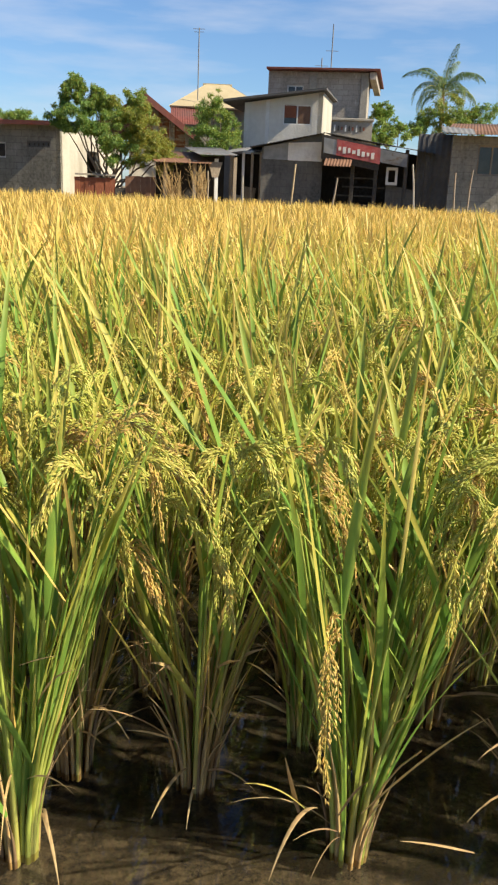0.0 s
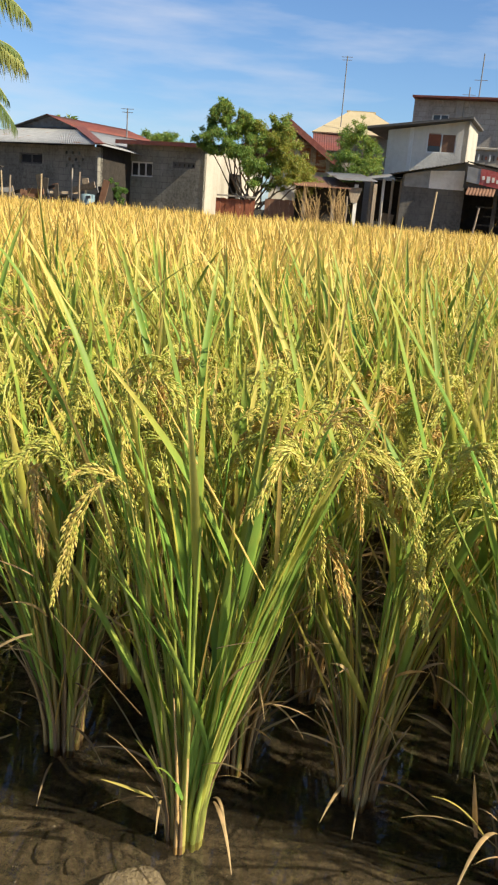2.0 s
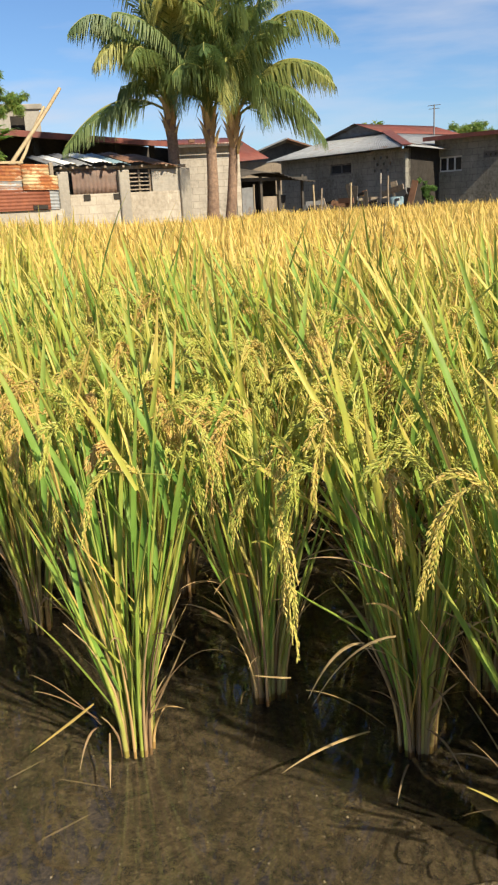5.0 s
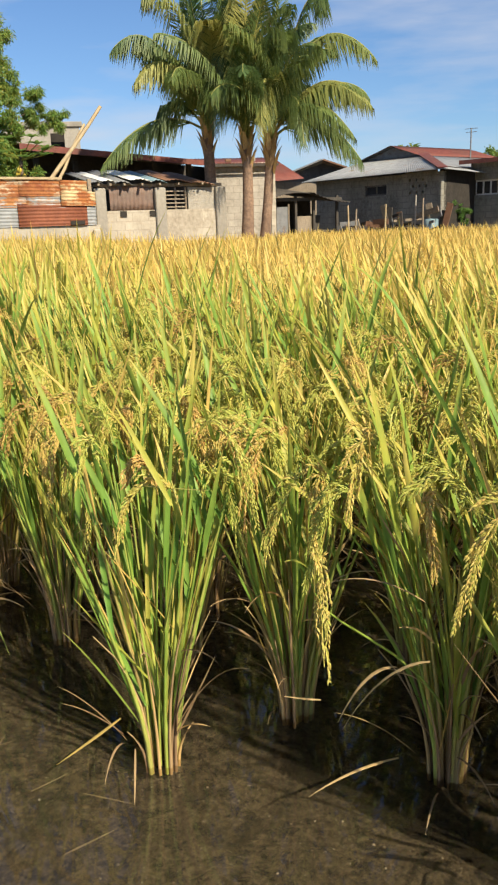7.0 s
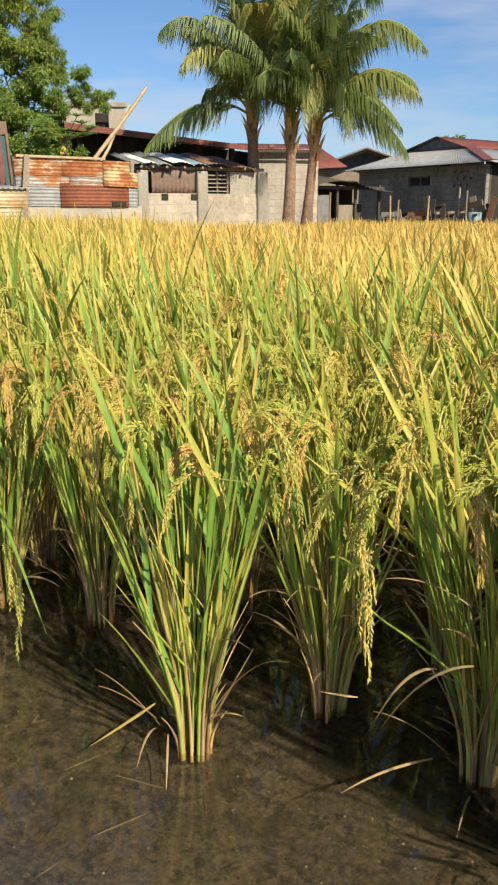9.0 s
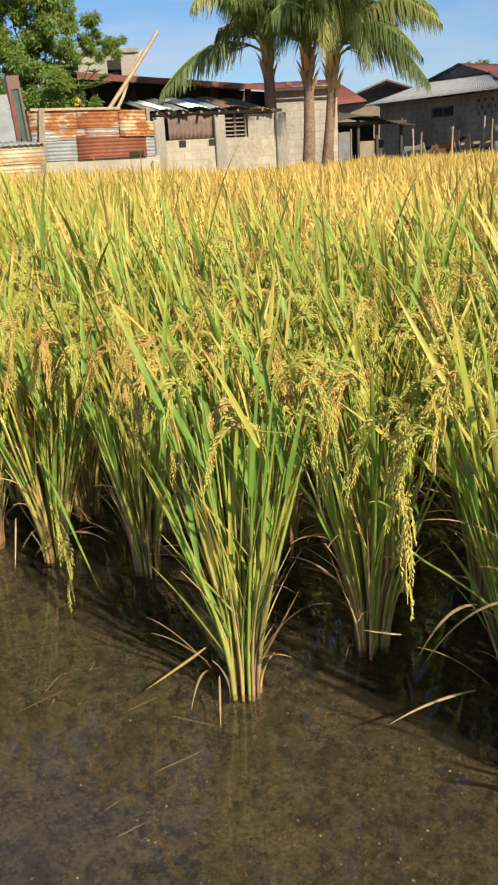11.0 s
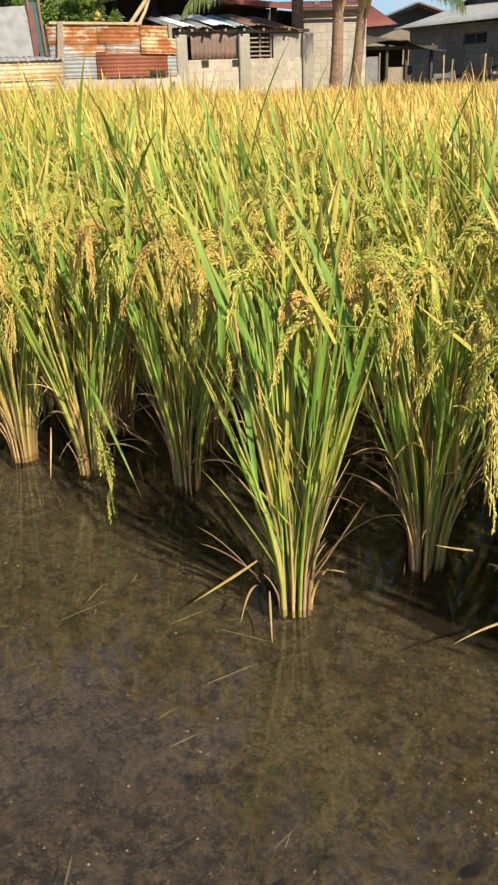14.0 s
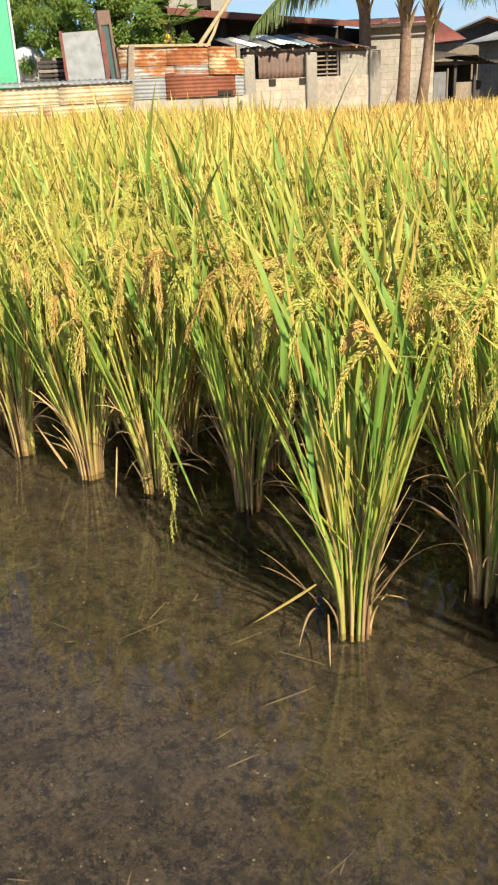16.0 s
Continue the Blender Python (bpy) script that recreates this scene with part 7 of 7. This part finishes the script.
        rr = np.concatenate([[0], np.cumsum(np.sin(th[:-1]))]) * L / n
        zz = np.concatenate([[0], np.cumsum(np.cos(th[:-1]))]) * L / n
        o = np.array([math.cos(az), math.sin(az), 0])
        frond(crown + o * rr[:, None] + up * zz[:, None], float(np.clip(ripe + rng.normal(0, 0.12) + 0.15 * q, 0, 1)))
    # fronds known by the bearing and rise of their middle and tip, and how far they lean towards the field
    # the last value paints a frond as sunlit (yellow) or shaded (blue-green)
    for mb, me_, tb, te, near, rp in reach:
        mid = np.array(spot(mb, r - near * 0.5) + (STATION[2] + r * math.tan(math.radians(me_)),)) - p0
        end = np.array(spot(tb, r - near) + (STATION[2] + r * math.tan(math.radians(te)),)) - p0
        ctl = 2 * mid - (crown + end) / 2
        q = np.linspace(0, 1, 140)[:, None]
        frond(crown * (1 - q) ** 2 + ctl * 2 * q * (1 - q) + end * q * q, rp)
    return ob


palm(-37.5, 21.9, YARD, 3.3, 3.3, 12, 41, "coconut palm with arching fronds behind the yard wall", (-0.05, 0.1), 0.19, 1.0, 0.04, 0.42,
     reach=((-40.3, 10.9, -43.2, 10.6, 0.3, 0.0), (-39.6, 9.6, -41.9, 8.6, 0.8, 0.75), (-40.8, 6.5, -44.3, 3.9, 0.5, 0.2), (-38.9, 12.4, -41.0, 13.4, 0.4, 0.6), (-37.0, 10.3, -37.2, 11.6, 1.3, 0.85),
            (-39.3, 7.6, -40.6, 5.9, 0.1, 0.0), (-36.3, 12.0, -35.8, 15.0, 0.2, 0.1), (-38.2, 12.0, -38.8, 15.0, 0.0, 0.05)))
palm(-35.2, 21.2, 0.0, 3.0, 3.5, 12, 42, "coconut palm with a ringed brown trunk", (0.05, 0.1), 0.17, 1.0, 0.05, 0.5,
     reach=((-34.8, 11.3, -34.4, 13.8, 0.9, 0.8), (-35.9, 11.5, -36.4, 15.5, 0.2, 0.1), (-36.2, 8.4, -37.0, 5.6, 0.6, 0.1), (-33.9, 8.6, -33.4, 6.0, 0.9, 0.15), (-33.4, 10.4, -32.2, 10.8, 0.6, 0.3),
            (-34.0, 12.8, -33.0, 15.6, 0.1, 0.1)))
palm(-34.15, 21.3, 0.0, 2.95, 3.2, 9, 43, "leaning coconut palm with drooping fronds", (0.30, 0.05), 0.145, 1.0, 0.10, 0.5,
     reach=((-30.4, 10.7, -26.7, 9.6, 0.5, 0.45), (-31.3, 12.2, -30.2, 12.4, 0.2, 0.0), (-30.2, 8.3, -26.9, 6.8, 0.8, 0.6), (-30.9, 7.2, -28.0, 5.0, 1.1, 0.3), (-30.4, 6.2, -27.5, 3.7, 0.3, 0.15),
            (-32.9, 11.4, -32.4, 15.0, 0.2, 0.2), (-33.6, 8.6, -34.0, 5.2, 1.2, 0.7), (-31.9, 7.6, -31.2, 4.6, 1.0, 0.2)))
palm(8.5, 46.0, YARD, 5.95, 2.8, 19, 44, "distant coconut palm above the roofs", (0.05, 0), 0.13, 0.46, 0.0, 1.1, 1.2, 1.95)


# papaya plant above the fence
def papaya(b, r, top_rise, seed):
    rng = np.random.RandomState(seed)
    p0 = np.array(spot(b, r) + (YARD,))
    h = STATION[2] + r * math.tan(math.radians(top_rise)) - YARD
    ob = thing("papaya_plant", Matrix.Translation(tuple(p0)), "papaya plant with lobed leaves and yellow fruit", "papaya")
    bu = Buf()
    v, f, s = tube(np.linspace((0, 0, 0), (0.05, 0, h), 8), np.linspace(0.07, 0.04, 8), 8)
    bu.add(v, f, s, 0)
    part("stem", bu.mesh("stem", BARK), ob)
    for i in range(15):
        az = i * 2.4
        c = np.array([0.05, 0, h]) + np.array([math.cos(az), math.sin(az), 0.0]) * 0.62 + np.array([0, 0, rng.uniform(-0.15, 0.4)])
        bu = Buf()
        v, f, s = tube(np.linspace((0.05, 0, h - 0.1), c, 4), 0.01, 5)
        bu.add(v, f, 0.2, 0.6)
        for j in range(7):
            v, f, s = blade(c, az + (j - 3) * 0.75, 1.2, 0.7, rng.uniform(0.30, 0.48), 0.10, 4, 0.1, False)
            bu.add(v, f, s, 0.25)
        part("leaf", bu.mesh("leaf", TREE_LEAF, False), ob)
    for i in range(4):
        bu = Buf()
        x = 0.05 + 0.09 * math.cos(i * 1.7) 
        v, f, s = tube(np.stack([np.full(6, x), np.full(6, -0.09 * abs(math.sin(i * 1.7)) - 0.02), h - 0.55 + np.linspace(0, 0.18, 6) + 0.05 * i], 1), np.array([0.005, 0.045, 0.06, 0.055, 0.03, 0.005]), 8)
        bu.add(v, f, s, 0.6)
        part("fruit", bu.mesh("fruit", YELLOW), ob, "yellow papaya fruit")


papaya(-49.5, 21.5, 4.6, 51)

# dry branches heaped before the shed
heap = thing("branch_heap", Matrix.Translation(spot(-7.9, 24.9) + (YARD,)), "heap of dry bare branches at the field edge", "branches")
rng = np.random.RandomState(61)
for base, lo_x, hi_x, count in ((0.05, -0.75, 0.15, 34), (0.72, 0.25, 0.80, 30)):
    for i in range(count):
        q = rng.random()
        foot_ = np.array([base + rng.normal(0, 0.12), rng.uniform(-0.2, 0.2), 0.0])
        head = np.array([lo_x + (hi_x - lo_x) * q, rng.uniform(-0.3, 0.3), rng.uniform(0.9, 1.55) + 0.18 * (1 - q)])
        bu = Buf()
        v, f, s = limb(foot_, head, 0.011, 0.004, rng, 6, 0.03)
        bu.add(v, f, s, 0.3)
        for w in range(3):
            p = foot_ + (head - foot_) * rng.uniform(0.5, 0.95)
            v, f, s = limb(p, p + np.array([rng.normal(0, 0.12), rng.normal(0, 0.05), rng.uniform(0.08, 0.28)]), 0.005, 0.002, rng, 4, 0.01)
            bu.add(v, f, s, 0.4)
        part("branch", bu.mesh("branch", STRAW), heap)

# ---- stones and litter in the open water ----
def stone(x, y, r, seed, flat=0.45, z=0.0, clod=False):
    bm = bmesh.new()
    bmesh.ops.create_icosphere(bm, subdivisions=3, radius=1.0)
    for q in bm.verts:
        n = noise.noise(q.co * 1.6 + Vector((seed, 0, 0))) * 0.25 + noise.noise(q.co * 5 + Vector((0, seed, 0))) * 0.07
        q.co *= 1 + n
        q.co = Vector((q.co.x * r, q.co.y * r * 0.8, q.co.z * r * flat))
    me = bpy.data.meshes.new("stone")
    bm.to_mesh(me)
    bm.free()
    me.materials.append(MUD if clod else STONE)
    ob = new("mud_clod" if clod else "stone", me)
    ob.matrix_world = pose(x, y, z, 0, 0, seed * 40)
    for q in me.polygons:
        q.use_smooth = True
    if clod:
        tagged(ob, "wet brown clod of mud breaking the water", "clod", "clods in the water")
    else:
        tagged(ob, "rounded grey-brown stone lying in the mud", "stone")


stone(-0.588, 1.135, 0.052, 1, 0.19, -0.016)
stone(-0.745, 1.195, 0.030, 2, 0.16, -0.036, True)
stone(-0.695, 1.175, 0.020, 3, 0.16, -0.036, True)
lit = np.random.RandomState(71)
for i in range(26):
    x, y = lit.uniform(-2.6, -0.4), lit.uniform(0.35, 1.05)
    b = Buf()
    p = np.array([x, y, -0.026 if i % 5 else 0.002])
    az, L = lit.uniform(0, 6.28), 0.010 + 0.045 * lit.random() ** 2.5
    v, f, s = blade(p, az, 1.5, lit.uniform(-0.05, 0.05), L, lit.uniform(0.0012, 0.0032), 4, 0.2, False)
    b.add(v, f, s, lit.random())
    ob = new("straw_piece", b.mesh("straw_piece", SODDEN))
    tagged(ob, "bit of rotting straw in the shallow water", "straw", "straw litter in the water")
# longer straws and shreds that lie about the front plant
for x0, y0, x1, y1, dry in [(-1.632, 0.841, -1.599, 0.95, 0.4), (-1.789, 0.78, -1.694, 0.793, 0.6), (-1.709, 0.758, -1.69, 0.777, 0.5), (-1.64, 0.919, -1.66, 0.981, -1.0),
                            (-1.625, 1.021, -1.6, 1.053, 0.5), (-1.621, 1.024, -1.635, 1.054, 0.5), (-1.28, 0.886, -1.24, 0.975, -1.0), (-1.225, 0.739, -1.206, 0.79, 0.3),
                            (-0.982, 0.693, -0.977, 0.744, 0.6), (-0.97, 0.702, -0.98, 0.729, 0.6), (-1.366, 1.013, -1.251, 1.038, 0.2), (-1.453, 0.964, -1.424, 1.037, 0.3),
                            (-1.285, 0.768, -1.278, 0.807, 0.3), (-1.154, 0.475, -1.186, 0.516, 0.2)]:
    b = Buf()
    v, f, s = blade(np.array([x0, y0, -0.008]), math.atan2(y1 - y0, x1 - x0), 1.5, lit.uniform(-0.1, 0.1), math.hypot(x1 - x0, y1 - y0), 0.004 if dry < 0 else lit.uniform(0.0014, 0.003), 5, 0.3, False)
    b.add(v, f, s, max(dry, 0.15))
    tagged(new("straw_piece", b.mesh("straw_piece", SODDEN)), "bit of rotting straw in the shallow water", "straw", "straw litter in the water")
crumbs = Buf()
cx, cy = lit.uniform(-3.0, 0.4, 5200), lit.uniform(0.3, 1.25, 5200)
cz = mud_height(cx, cy)
keep = ripple(cx, cy, 21, 3, 6.0) + lit.normal(0, 0.35, 5200) > -0.1
for x, y, z in zip(cx[keep], cy[keep], cz[keep]):
    r = 0.0008 + 0.0030 * lit.random() ** 3
    crumbs.add(np.array([x, y, z]) + np.array([(0, 0, -r), (r, 0, 0), (0, r, 0), (-r, 0, 0), (0, -r, 0), (0, 0, r * 0.8)]) * lit.uniform(0.7, 1.3, (6, 3)), OCT_F, 0, 0)
cr = new("pebble_litter", crumbs.mesh("pebble_litter", GRIT))
tagged(cr, "grit and small crumbs scattered on the mud", "grit", kind="stuff")
